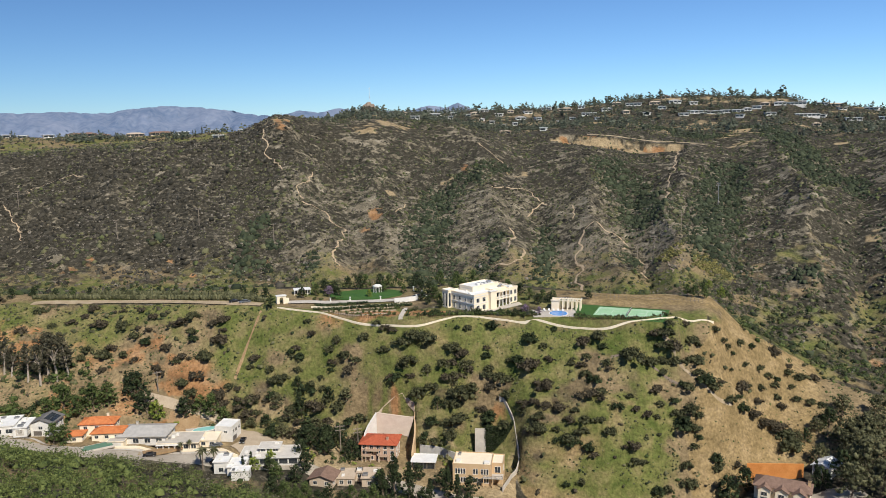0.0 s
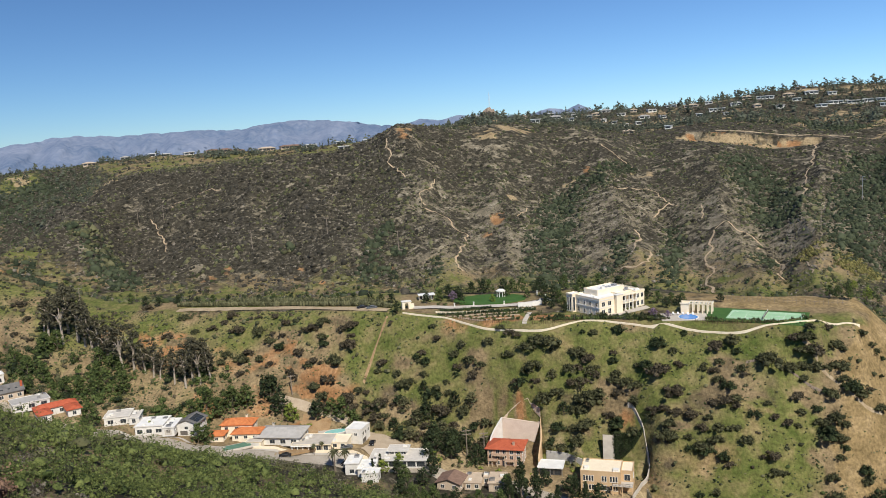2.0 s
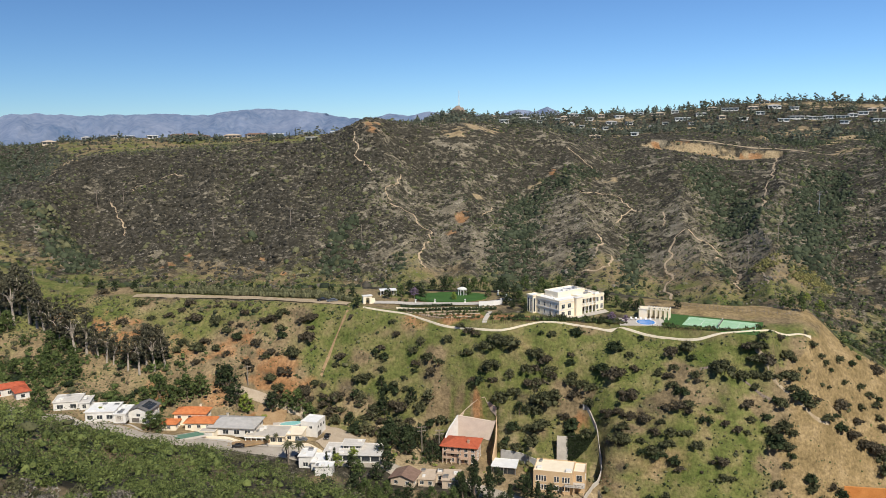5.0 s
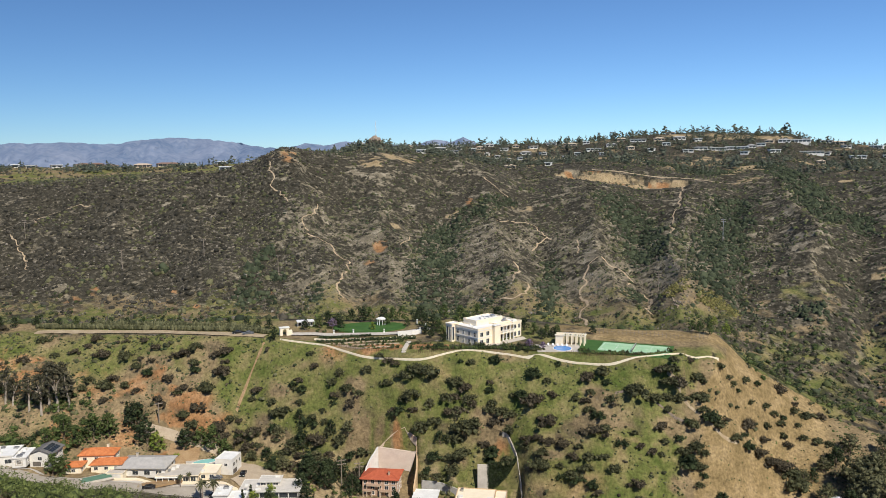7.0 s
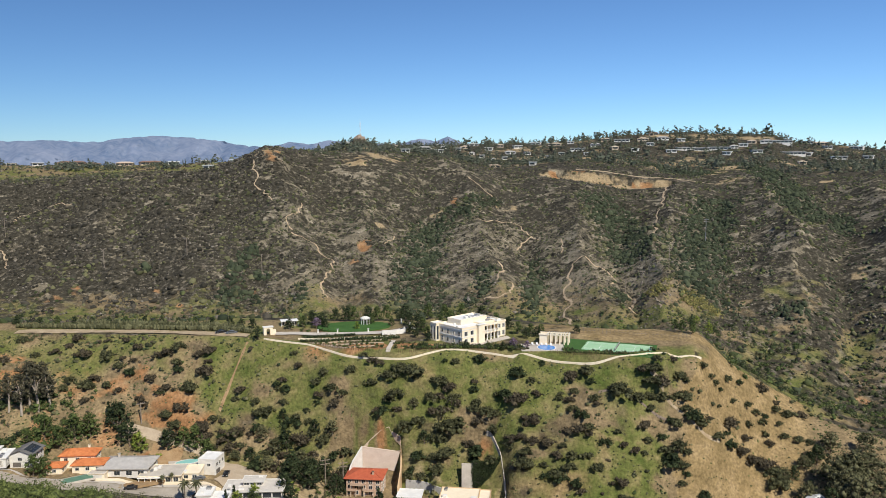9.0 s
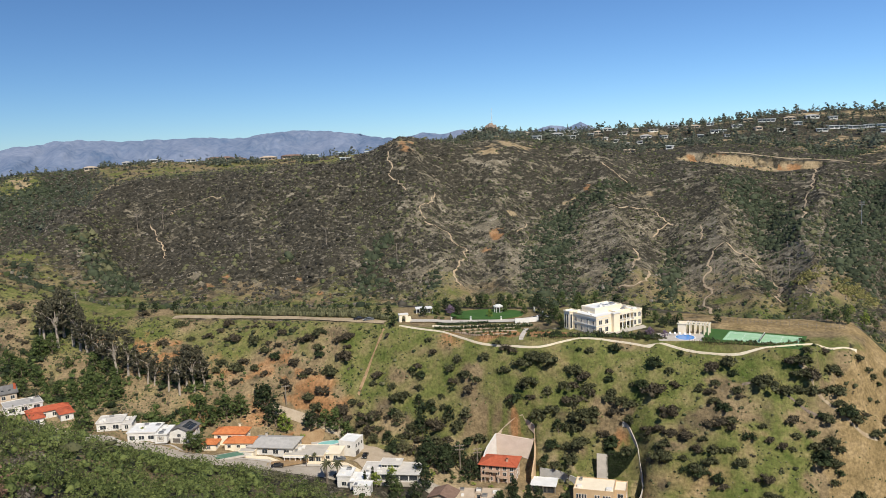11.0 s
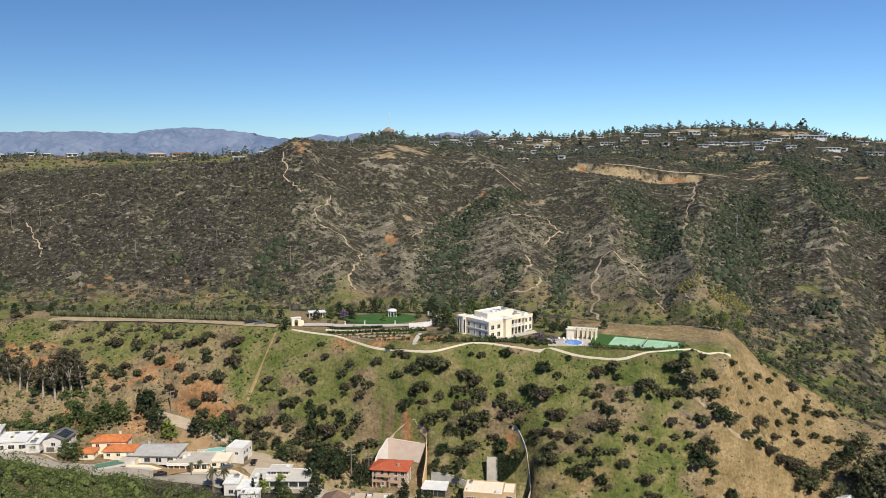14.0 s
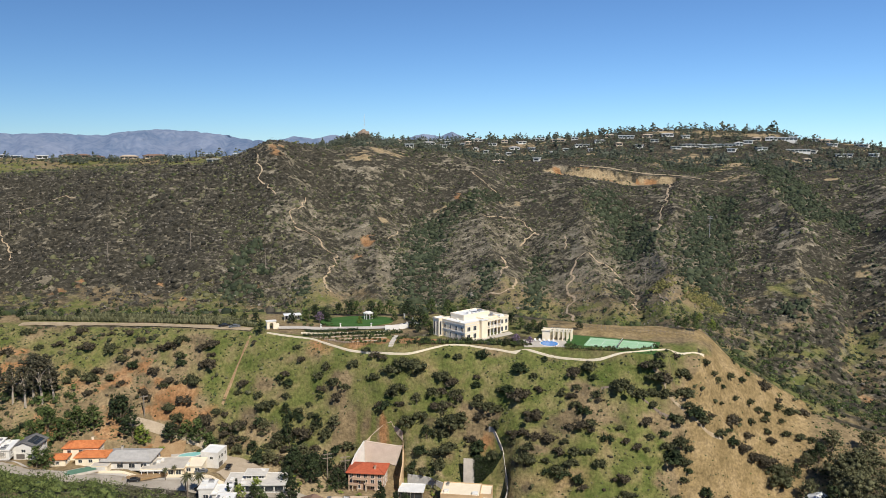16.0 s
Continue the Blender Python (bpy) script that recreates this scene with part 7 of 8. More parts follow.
# ---------------------------------------------------------------- growth on the spur and round the houses
SHRUBS_CANYON = ((-40.71, 438, 2.3), (-40.39, 414, 1.8), (-39.66, 429, 1.9), (-39.28, 418, 2.2), (-39.12, 406, 2.1), (-38.71, 407, 1.5), (-38.65, 426, 2.2),
                 (-37.59, 396, 2), (-37.03, 416, 3.1), (-36.81, 388, 1.7), (-36.81, 404, 1.8), (-36.04, 395, 2), (-30.82, 377, 2.2), (-29.47, 388, 2.3),
                 (-28.44, 361, 2.7), (-27.24, 366, 2.2), (-27.06, 354, 1.8), (-26.6, 357, 1.8), (-25.42, 354, 2.4), (-25.07, 338, 2.2), (-24.62, 340, 2.5),
                 (-24.61, 354, 1.8), (-23.98, 355, 2.6), (-23.84, 330, 1.9), (-23.68, 335, 3), (-23.68, 347, 3.1), (-23.16, 337, 2.5), (-22.48, 332, 2.2),
                 (-22.31, 342, 3))
SHRUBS_BLUFF = ((-22.21, 348, 1.5), (-21.71, 328, 1.9), (-21.57, 336, 2.5), (-21.32, 338, 1.5), (-21, 332, 2.4), (-21, 344, 1.8), (-20.73, 335, 1.7),
                (-20.33, 322, 2.1), (-20.33, 338, 2), (-20.17, 320, 2.1), (-19.61, 326, 2.6), (-19.09, 320, 2.1), (-19.08, 331, 2.4), (-18.81, 314, 2.8),
                (-18.67, 320, 2.4), (-18.53, 330, 2.7), (-18.24, 311, 2.8), (-18.1, 308, 2.7), (-17.95, 324, 2.4), (-17.91, 326, 2.2), (-17.82, 330, 2.9),
                (-17.73, 314, 3), (-17.24, 318, 3.5), (-16.42, 325, 2.2), (-16.4, 308, 3), (-16.29, 308, 2.9), (-16.24, 306, 2.7), (-16.12, 320, 3.3),
                (-15.9, 320, 2.6))
SHRUBS_FIREBREAK = ((-15.85, 322, 1.9), (-15.68, 324, 2.6), (-15.66, 304, 2.2), (-15.54, 309, 2.3), (-15.5, 324, 2.1), (-15.13, 306, 1.8), (-15.12, 305, 1.6),
                    (-15.03, 304, 2.2), (-15.02, 308, 1.6), (-14.82, 302, 2), (-14.4, 302, 2.5), (-14.24, 300, 2.7), (-14.15, 304, 2.9), (-14.13, 304, 3.1),
                    (-14.1, 311, 1.6), (-13.81, 301, 2), (-13.71, 312, 2.1), (-13.17, 302, 1.8), (-12.89, 294, 3.7), (-12.64, 307, 2), (-12.58, 302, 2.2),
                    (-12.51, 300, 1.5), (-12.3, 304, 3.4), (-12.03, 297, 1.8), (-11.75, 304, 2), (-11.3, 308, 1.6), (-11.28, 292, 3.2), (-11.27, 298, 2.4),
                    (-11.08, 307, 1.4))
SHRUBS_GROVE = ((-10.82, 295, 2.2), (-10.8, 308, 1.8), (-10.76, 304, 1.8), (-10.48, 306, 2), (-10.27, 288, 4.3), (-10.12, 299, 3.7), (-9.88, 311, 1.4),
                (-9.8, 294, 2.4), (-9.8, 300, 1.8), (-9.6, 308, 1.8), (-9.55, 296, 3.7), (-9.12, 300, 1.4), (-9.02, 291, 3.9), (-8.96, 298, 1.5), (-8.76, 293, 2.2),
                (-8.7, 296, 2.6), (-8.42, 286, 3.8), (-8.41, 300, 1.8), (-8.35, 303, 2.2), (-8.19, 301, 2.2), (-7.89, 294, 3), (-7.76, 301, 1.3), (-7.46, 295, 1.7),
                (-7.23, 300, 2.7), (-7.19, 283, 4.2), (-7.17, 298, 2.4), (-7.11, 291, 2.1), (-6.45, 298, 2), (-6.43, 292, 2.8))
SHRUBS_TERRACE = ((-6.32, 291, 2.6), (-5.86, 300, 2.2), (-4.93, 301, 1.8), (-4.46, 296, 2.2), (-4.28, 299, 2.2), (-4.1, 292, 1.9), (-3.79, 298, 2), (-3.48, 291, 3),
                  (-3.15, 292, 2.2), (-3.11, 295, 3.3), (-2.73, 292, 3.4), (-2.63, 290, 2.1), (-2.35, 295, 3), (-1.95, 287, 3.2), (-1.9, 282, 2.5),
                  (-1.46, 282, 2.1), (-1.44, 294, 4.3), (-1.33, 293, 1.5), (-1.16, 283, 2.5), (-0.98, 287, 3), (-0.77, 281, 2.5), (-0.1, 290, 2.8),
                  (0.03, 282, 2.5), (0.09, 288, 2.6), (0.33, 292, 2.2), (0.43, 280, 3.1), (0.47, 284, 3.1), (0.52, 290, 2.1), (0.54, 292, 3.2))
SHRUBS_MID = ((0.89, 295, 1.3), (0.92, 288, 2.8), (0.96, 282, 3.7), (1.11, 285, 4.8), (1.28, 291, 2.8), (1.72, 295, 1.7), (1.76, 289, 1.9), (1.86, 290, 1.5),
              (1.95, 286, 2.9), (2.57, 283, 2.5), (2.98, 281, 2.5), (3.02, 291, 1.7), (3.09, 288, 2.3), (3.11, 292, 1.5), (3.31, 289, 2.1), (3.38, 296, 2.4),
              (3.4, 282, 3.1), (3.42, 286, 2.7), (4.05, 287, 3), (4.45, 280, 2.9), (4.46, 284, 2.5), (4.68, 286, 2.1), (4.68, 289, 1.5), (5.39, 288, 2.5),
              (5.71, 278, 2), (5.71, 279, 2.7), (6.13, 292, 2.8), (6.21, 286, 4.2), (6.55, 278, 2.3))
SHRUBS_COURT = ((6.76, 273, 3.4), (6.84, 275, 2.6), (7.08, 281, 3.9), (7.17, 277, 2.9), (7.28, 290, 1.9), (7.58, 282, 2.1), (7.65, 287, 1.9), (8.05, 295, 1.5),
                (8.21, 273, 1.6), (8.41, 277, 3.1), (8.43, 271, 2), (8.87, 264, 1.6), (9.21, 286, 1.5), (9.24, 274, 2.2), (9.25, 271, 2.6), (9.33, 287, 1.3),
                (9.56, 276, 1.6), (9.67, 270, 2.4), (9.94, 286, 2.1), (10, 291, 2.8), (10.08, 272, 2.6), (10.11, 264, 1.6), (10.23, 284, 2.3), (10.27, 274, 2.6),
                (10.34, 288, 1.9), (10.5, 269, 2.4), (10.65, 279, 4.1), (10.91, 268, 1.6), (10.93, 282, 2.9))
SHRUBS_EAST = ((11.12, 292, 3.2), (11.37, 274, 1.8), (11.41, 290, 1.5), (11.46, 280, 2.3), (11.83, 286, 1.9), (11.96, 285, 1.5), (12.12, 272, 2.4),
               (12.69, 277, 2.4), (13.14, 288, 2.5), (13.47, 280, 1.4), (13.61, 288, 4.7), (13.75, 271, 2.8), (13.89, 278, 1.6), (13.97, 269, 2.2),
               (14.57, 270, 1.4), (14.69, 278, 1.8), (14.72, 288, 2.8), (15.23, 284, 2.3), (15.33, 293, 3.2), (15.36, 279, 1.4), (15.57, 282, 1.7),
               (15.58, 290, 2.1), (15.63, 267, 2.4), (15.71, 288, 1.9), (15.84, 293, 3), (15.87, 292, 3.4), (16.08, 294, 2), (16.26, 268, 2), (16.33, 292, 3.2))
SHRUBS_NOSE = ((16.43, 284, 2.1), (16.54, 291, 2.6), (16.85, 282, 2.3), (16.98, 288, 1.9), (17.11, 304, 1.8), (17.44, 281, 4.1), (17.48, 288, 2.8),
               (17.54, 274, 2.4), (17.6, 284, 2.9), (17.64, 301, 2.4), (17.77, 271, 2.8), (17.8, 295, 3.5), (17.84, 281, 2.9), (17.99, 278, 1.6), (18.03, 301, 1.6),
               (18.09, 292, 2.2), (18.19, 284, 2.1), (18.25, 280, 1.9), (18.49, 291, 3.2), (19.11, 310, 1.8), (19.14, 292, 2.8), (19.5, 280, 2.3),
               (19.62, 296, 1.5), (19.68, 312, 1.6), (19.73, 279, 2.5), (19.97, 313, 1.8), (20.22, 296, 2.8), (20.25, 310, 1.1), (20.28, 314, 1.4))
SHRUBS_FLANK = ((20.72, 321, 1.9), (20.84, 301, 1.6), (20.85, 311, 3.2), (20.9, 286, 2.5), (21.05, 300, 2.7), (21.15, 318, 1.6), (21.46, 326, 1.7),
                (21.81, 304, 2.7), (22.06, 316, 2.1), (22.07, 324, 1.9), (22.2, 320, 1.9), (22.55, 306, 2.9), (22.63, 326, 1.9), (22.98, 337, 3), (23.09, 326, 1.9),
                (23.17, 328, 1.7), (23.29, 308, 3.4), (23.29, 324, 1.7), (23.62, 323, 2.1), (23.86, 335, 2.2), (23.9, 339, 1.8), (23.96, 308, 4.1),
                (24.15, 331, 1.5), (24.36, 305, 4.1), (24.53, 328, 1.9), (24.64, 337, 2.7), (25.42, 329, 2.2), (25.5, 342, 2.3), (26.11, 330, 1.9),
                (26.5, 325, 2.9))


def spur_shrubs():
    rng = np.random.default_rng(17)
    kinds = []
    for name, mat, label in (("leaf", LEAF_SHRUB, "rounded dark green shrub on the grassy slope"), ("leaf", LEAF_SHRUB, "rounded dark green shrub on the grassy slope"),
                             ("leaf", LEAF_DARK, "rounded deep green shrub on the grassy slope"), ("leaf", LEAF_SHRUB, "rounded dark green shrub on the grassy slope"),
                             ("leaf", LEAF_UMBER, "rounded umber-brown shrub on the slope"), ("leaf", LEAF_UMBER, "rounded umber-brown shrub on the slope")):
        kinds.append((shrub_mesh("shrub", rng, mat), label))

    def plant(az, r, size, k):
        me, label = kinds[k]
        size *= 1.28
        x, y = at(az, r)
        ob = new("shrub", me)
        ob.matrix_world = Matrix.Translation((x, y, float(ground(x, y)) - 0.20 * size)) @ Matrix.Rotation(rng.uniform(0, 6.28), 4, "Z") \
            @ Matrix.Diagonal((size * rng.uniform(0.9, 1.1), size * rng.uniform(0.9, 1.1), size * rng.uniform(0.85, 1.1), 1))
        tagged(ob, label, "shrub", "shrubs of the spur")
        KEEP_OFF.append((x, y, size * 0.7))

    for rows in (SHRUBS_CANYON, SHRUBS_BLUFF, SHRUBS_FIREBREAK, SHRUBS_GROVE, SHRUBS_TERRACE, SHRUBS_MID, SHRUBS_COURT, SHRUBS_EAST, SHRUBS_NOSE, SHRUBS_FLANK):
        for az, r, size in rows:
            brown = rng.uniform() < (0.55 if az < -13.5 else 0.28)
            plant(az, r, size, int(rng.choice((4, 5) if brown else (0, 1, 2, 3))))
    # lesser shrubs between them, thicker on the western bluffs and along the toe of the slope: past counting
    az, r, x, y = scatter(26000, -45, 33, 262, 520, rng)
    t = at_lines(az, r, 8, 10)
    thick = np.where(az < -15, 0.54, 0.36) + 0.24 * (t < 0.4) * (az < 14) + 0.10 * (t < 0.65) * (az > -5) * (az < 15) - 0.10 * ((t > 0.55) & (az > -13.5) & (az < 16)) + 0.8 * fbm(x / 16, y / 16, 171, 3)
    grove = (az > -14.5) & (az < -4.5) & (t < 0.42) | (az > -2) & (az < 2) & (t > 0.1) & (t < 0.4)
    gully = r - np.interp(az, (17, 18.7, 20.6, 22.5, 23.8, 25), (292, 291.5, 302.5, 309, 308.5, 307))
    gully = (gully > 1.5) & (gully < 10) & (az > 16.8) & (az < 24.8)
    thick = thick + 0.28 * grove + 2.0 * gully
    thick = thick - 0.8 * cover_at("earth", x, y) - 0.3 * cover_at("bare", x, y) * (az > 14)
    ok = (t > 0.03) & (t < np.where(az < -33, 1.6, 0.97)) & (rng.uniform(0, 1, len(x)) < thick * np.where(az < -15, 0.62, 0.40)) & keep(x, y, 0.5)
    az, r, x, y, grove = az[ok], r[ok], x[ok], y[ok], grove[ok]
    size = np.where(grove, 1.5, 1.0) * np.where(az < -15, rng.uniform(0.6, 1.7, len(x)), 0.4 + 1.3 * rng.uniform(0, 1, len(x)) ** 1.8)
    z = ground(x, y)
    tint = rng.uniform(0, 1, len(x)) + 0.10 + 0.06 * (az < -15)
    for name, m, mat, label in (("dark_shrubs", tint < 0.5, LEAF_SHRUB, "dark green low shrubs across the spur"), ("olive_shrubs", (tint >= 0.5) & (tint < 0.82), LEAF_OLIVE, "olive low shrubs across the spur"),
                                ("dry_shrubs", tint >= 0.82, LEAF_UMBER, "dry brown low shrubs across the spur")):
        parts = []
        for lobe in range(2):
            c = np.column_stack([x, y, z + 0.3 * size])[m] + rng.normal(0, 0.3, (int(m.sum()), 3)) * size[m][:, None] * (1, 1, 0.3)
            q = np.outer(size[m] * 0.7, (1, 1, 0.8))
            parts += [clumps(c, q * 0.8, rng, DOME15, 0.35), leaves(c, q * 1.08, 26, 0.24, rng)]
        merge(name, parts, mat, label, "low shrubs")
    # thickets at the foot of the western slope, behind the gardens
    az, r, x, y = scatter(5200, -41, -7, 280, 420, rng)
    t = at_lines(az, r, 8, 10)
    ok = (t > -0.08) & (t < np.where(az < -23, 0.46, 0.18)) & (fbm(x / 13, y / 13, 181, 3) > np.where(az < -24, -0.02, 0.06)) & keep(x, y, 0.5)
    for a0, r0, wa, wr in ((-35.0, 366, 1.1, 9), (-30.4, 341, 1.2, 8), (-28.2, 332, 0.9, 6), (-22.6, 326, 1.6, 6)):   # open slopes
        ok &= np.hypot((az - a0) / wa, (r - r0) / wr) > 1 + fbm(x / 6, y / 6, 183, 2)
    x, y = x[ok], y[ok]
    size = rng.uniform(1.2, 2.6, len(x))
    z = ground(x, y)
    tint = rng.uniform(0, 1, len(x)) + fbm(x / 20, y / 20, 191, 2)
    for name, m, mat, label in (("green_thicket", tint < 0.74, LEAF_GREEN, "green thicket behind the canyon gardens"), ("dark_thicket", tint >= 0.74, LEAF_DARK, "dark thicket behind the canyon gardens")):
        parts = []
        for lobe in range(3):
            c = np.column_stack([x, y, z + 0.45 * size])[m] + rng.normal(0, 0.38, (int(m.sum()), 3)) * size[m][:, None] * (1, 1, 0.5)
            q = np.outer(size[m] * 0.66, (1, 1, 0.85))
            parts += [clumps(c, q * 0.6, rng, DOME15, 0.4), leaves(c, q * 1.1, 34, 0.5, rng)]
        merge(name, parts, mat, label, "thicket")
    # larger bushes in the vale behind the crest road
    az, r, x, y = scatter(6400, -44, 34, 325, 560, rng)
    a, b = at_lines(az, r, 12, 13), at_lines(az, r, 13, 15)
    a = np.where(az > 19, at_lines(az, r, 10, 13) + 0.35 - 0.3 * fbm(x / 12, y / 12, 203, 3), a)
    ok = (a > 0.25) & (b < 0.16) & (rng.uniform(0, 1, len(x)) < np.where(az > 19, 0.80, 0.45) + 1.5 * fbm(x / 18, y / 18, 201, 3)) & keep(x, y, 0.6)
    x, y = x[ok], y[ok]
    size = rng.uniform(0.9, 2.6, len(x))
    z = ground(x, y)
    tint = rng.uniform(0, 1, len(x)) + 0.8 * fbm(x / 25, y / 25, 211, 2)
    for name, m, mat, label in (("vale_dark_bushes", tint < 0.42, LEAF_DARK, "dark bushes in the vale behind the spur"), ("vale_olive_bushes", (tint >= 0.42) & (tint < 0.75), LEAF_OLIVE, "olive bushes in the vale behind the spur"),
                                ("vale_green_bushes", tint >= 0.75, LEAF_GREEN, "green bushes in the vale behind the spur")):
        parts = []
        for lobe in range(2):
            c = np.column_stack([x, y, z + 0.4 * size])[m] + rng.normal(0, 0.35, (int(m.sum()), 3)) * size[m][:, None] * (1, 1, 0.4)
            q = np.outer(size[m] * 0.72, (1, 1, 0.85))
            parts += [clumps(c, q * 0.5, rng, DOME15, 0.4), leaves(c, q * 1.05, 34, 0.46, rng)]
        merge(name, parts, mat, label, "bushes")
    # the wooded side canyon far to the west
    az, r, x, y = scatter(5200, -46, -33.5, 720, 1150, rng)
    b = at_lines(az, r, 13, 15)
    bank = r - np.interp(az, (-46, -39, -36, -33.5), (900, 870, 905, 980))
    ok = (b < 1.05) & (rng.uniform(0, 1, len(x)) < np.clip(0.30 + bank / 200 + 1.3 * fbm(x / 45, y / 45, 221, 3), 0, 0.9)) & (cover_at("pale", x, y) < 0.3) & (cover_at("grass", x, y) < 0.6)
    x, y = x[ok], y[ok]
    size = rng.uniform(1.8, 4.6, len(x))
    z = ground(x, y)
    tint = rng.uniform(0, 1, len(x))
    for name, m, mat, label in (("far_dark_trees", tint < 0.6, LEAF_DARK, "dark woods in the far side canyon"), ("far_green_trees", tint >= 0.6, LEAF_SHRUB, "green woods in the far side canyon")):
        c, q = np.column_stack([x, y, z + 0.5 * size])[m], np.outer(size[m] * 0.8, (1, 1, 0.95))
        merge(name, [clumps(c, q * 0.7, rng, DOME15, 0.4), leaves(c, q * 1.1, 26, 0.7, rng)], mat, label, "woods")
    # ivy over the retaining walls behind the tan house
    u = rng.uniform(0, 1, 2600)
    x, y = np.array([at(2.9 + 2.1 * k, 277.9 + 1.0 * k) for k in u]).T
    foot = ground(x, y)
    zz = foot + rng.uniform(0, 1, len(x)) * np.maximum(EYE - 110.6 - foot, 0.6)
    v, f = leaves(np.column_stack([x, y, zz]), np.full((len(x), 3), 0.35), 5, 0.55, rng)
    stuff("ivy", v, f, LEAF_DARK, "dense dark ivy hanging over the retaining wall", "ivy")
    # tufts and seedlings: beyond counting
    az, r, x, y = scatter(150000, -44, 32, 265, 460, rng)
    t = at_lines(az, r, 8, 10)
    ok = (t > 0.02) & (t < 0.99) & (rng.uniform(0, 1, len(x)) < np.clip(0.42 + 1.6 * fbm(x / 9, y / 9, 151, 3), 0, 1) * (1 - 0.85 * cover_at("bare", x, y))) & keep(x, y, 0.2)
    az, r, x, y = az[ok], r[ok], x[ok], y[ok]
    q = rng.uniform(0.15, 0.45, len(x)) * (1 + 0.9 * (rng.uniform(0, 1, len(x)) < 0.08))
    z = ground(x, y)
    tint = rng.uniform(0, 1, len(x))
    for name, m, mat, label in (("dark_tufts", tint < 0.30, LEAF_DARK, "dark low tufts of scrub on the grassy spur"), ("olive_tufts", (tint >= 0.30) & (tint < 0.7), LEAF_OLIVE, "olive tufts of low scrub on the spur"),
                                ("green_tufts", tint >= 0.7, LEAF_GREEN, "green tufts of weeds on the spur")):
        c, s = np.column_stack([x, y, z + 0.25 * q])[m], np.outer(q[m], (1, 1, 0.7))
        merge(name, [clumps(c, s, rng, DOME15, 0.45)], mat, label, "low scrub")


EUCALYPTS = ((-34.9, 379, 22), (-34.0, 380, 24), (-35.7, 388, 20), (-32.3, 360, 19), (-31.5, 354, 22), (-29.6, 346, 15), (-30.1, 350, 14.5), (-27.6, 334, 18), (-26.6, 333, 19),
             (-28.3, 338, 15), (-25.9, 333, 16), (-30.8, 354, 19), (-34.5, 386, 22), (-27.1, 336, 18), (-33.2, 372, 18), (-32.8, 368, 16), (-33.6, 376, 20), (-35.2, 384, 17),
             (-29.2, 344, 13), (-26.2, 336, 15), (-35.9, 392, 15), (-32.0, 362, 14))
GREEN_TREES = ((-27.2, 301, 7.5), (-26.5, 300, 7), (-26.4, 322, 9), (-24.6, 318, 10), (-23.6, 318, 9), (-25.6, 318, 8), (-27.4, 321, 6.5), (-17.7, 305, 8), (-16.9, 304, 9), (-16.2, 303, 8), (-36.0, 376, 9), (-35.3, 376, 8.5),
               (-37.9, 376, 8), (-37.2, 366, 9), (-32.8, 360, 8), (-34.4, 364, 5), (-31.7, 343, 9), (-33.2, 346, 8.5), (-35.1, 349, 7), (-37.4, 357, 7), (-34.3, 346, 7), (-40.7, 409, 7),
               (-41.2, 408, 7), (-30.6, 324, 4.5), (-33.5, 343, 8), (-33.9, 319, 9.5), (-33.1, 353, 7), (-32.0, 356, 7.5), (-31.6, 352, 6.5), (-36.3, 360, 7.5), (-38.6, 384, 6))
DARK_TREES = ((-21.8, 316, 12), (-21.2, 311, 9.5), (-10.3, 288, 9), (-10.3, 281, 9.5), (-9.1, 279, 10), (-8.0, 287, 8), (-10.6, 296, 8), (-7.2, 276, 8), (-10.4, 264, 7), (-8.8, 283, 9), (-13.2, 262, 6),
              (20.5, 272, 10.5), (21.6, 279, 8), (-10.9, 271, 7), (-11.3, 256, 6.5), (1.8, 254, 7), (-2.2, 262, 6), (-0.3, 258, 7), (-18.8, 306, 8), (26.3, 284, 8))
OAKS = ((27.8, 313, 13), (28.8, 315, 15), (29.8, 320, 13), (27.6, 291, 11), (29.2, 296, 15), (26.2, 303, 8), (25.9, 318, 6), (25.2, 314, 5), (28.2, 280, 12), (30.0, 284, 12.5), (24.6, 312, 5),
        (-13.2, 297, 5), (-12.4, 300, 5.5), (-11.5, 296, 6), (-9.6, 292, 6.5), (-8.6, 296, 5), (-7.3, 294, 5.5), (-6.6, 288, 6), (-12.0, 291, 6), (-10.8, 301, 4.5), (-7.9, 303, 4), (0.6, 287, 5), (1.4, 289, 4.5), (-0.6, 284, 5), (-1.3, 289, 4.5),
        (28.4, 304, 13), (30.6, 302, 14), (26.6, 322, 8), (27.4, 330, 8), (29.4, 336, 9))
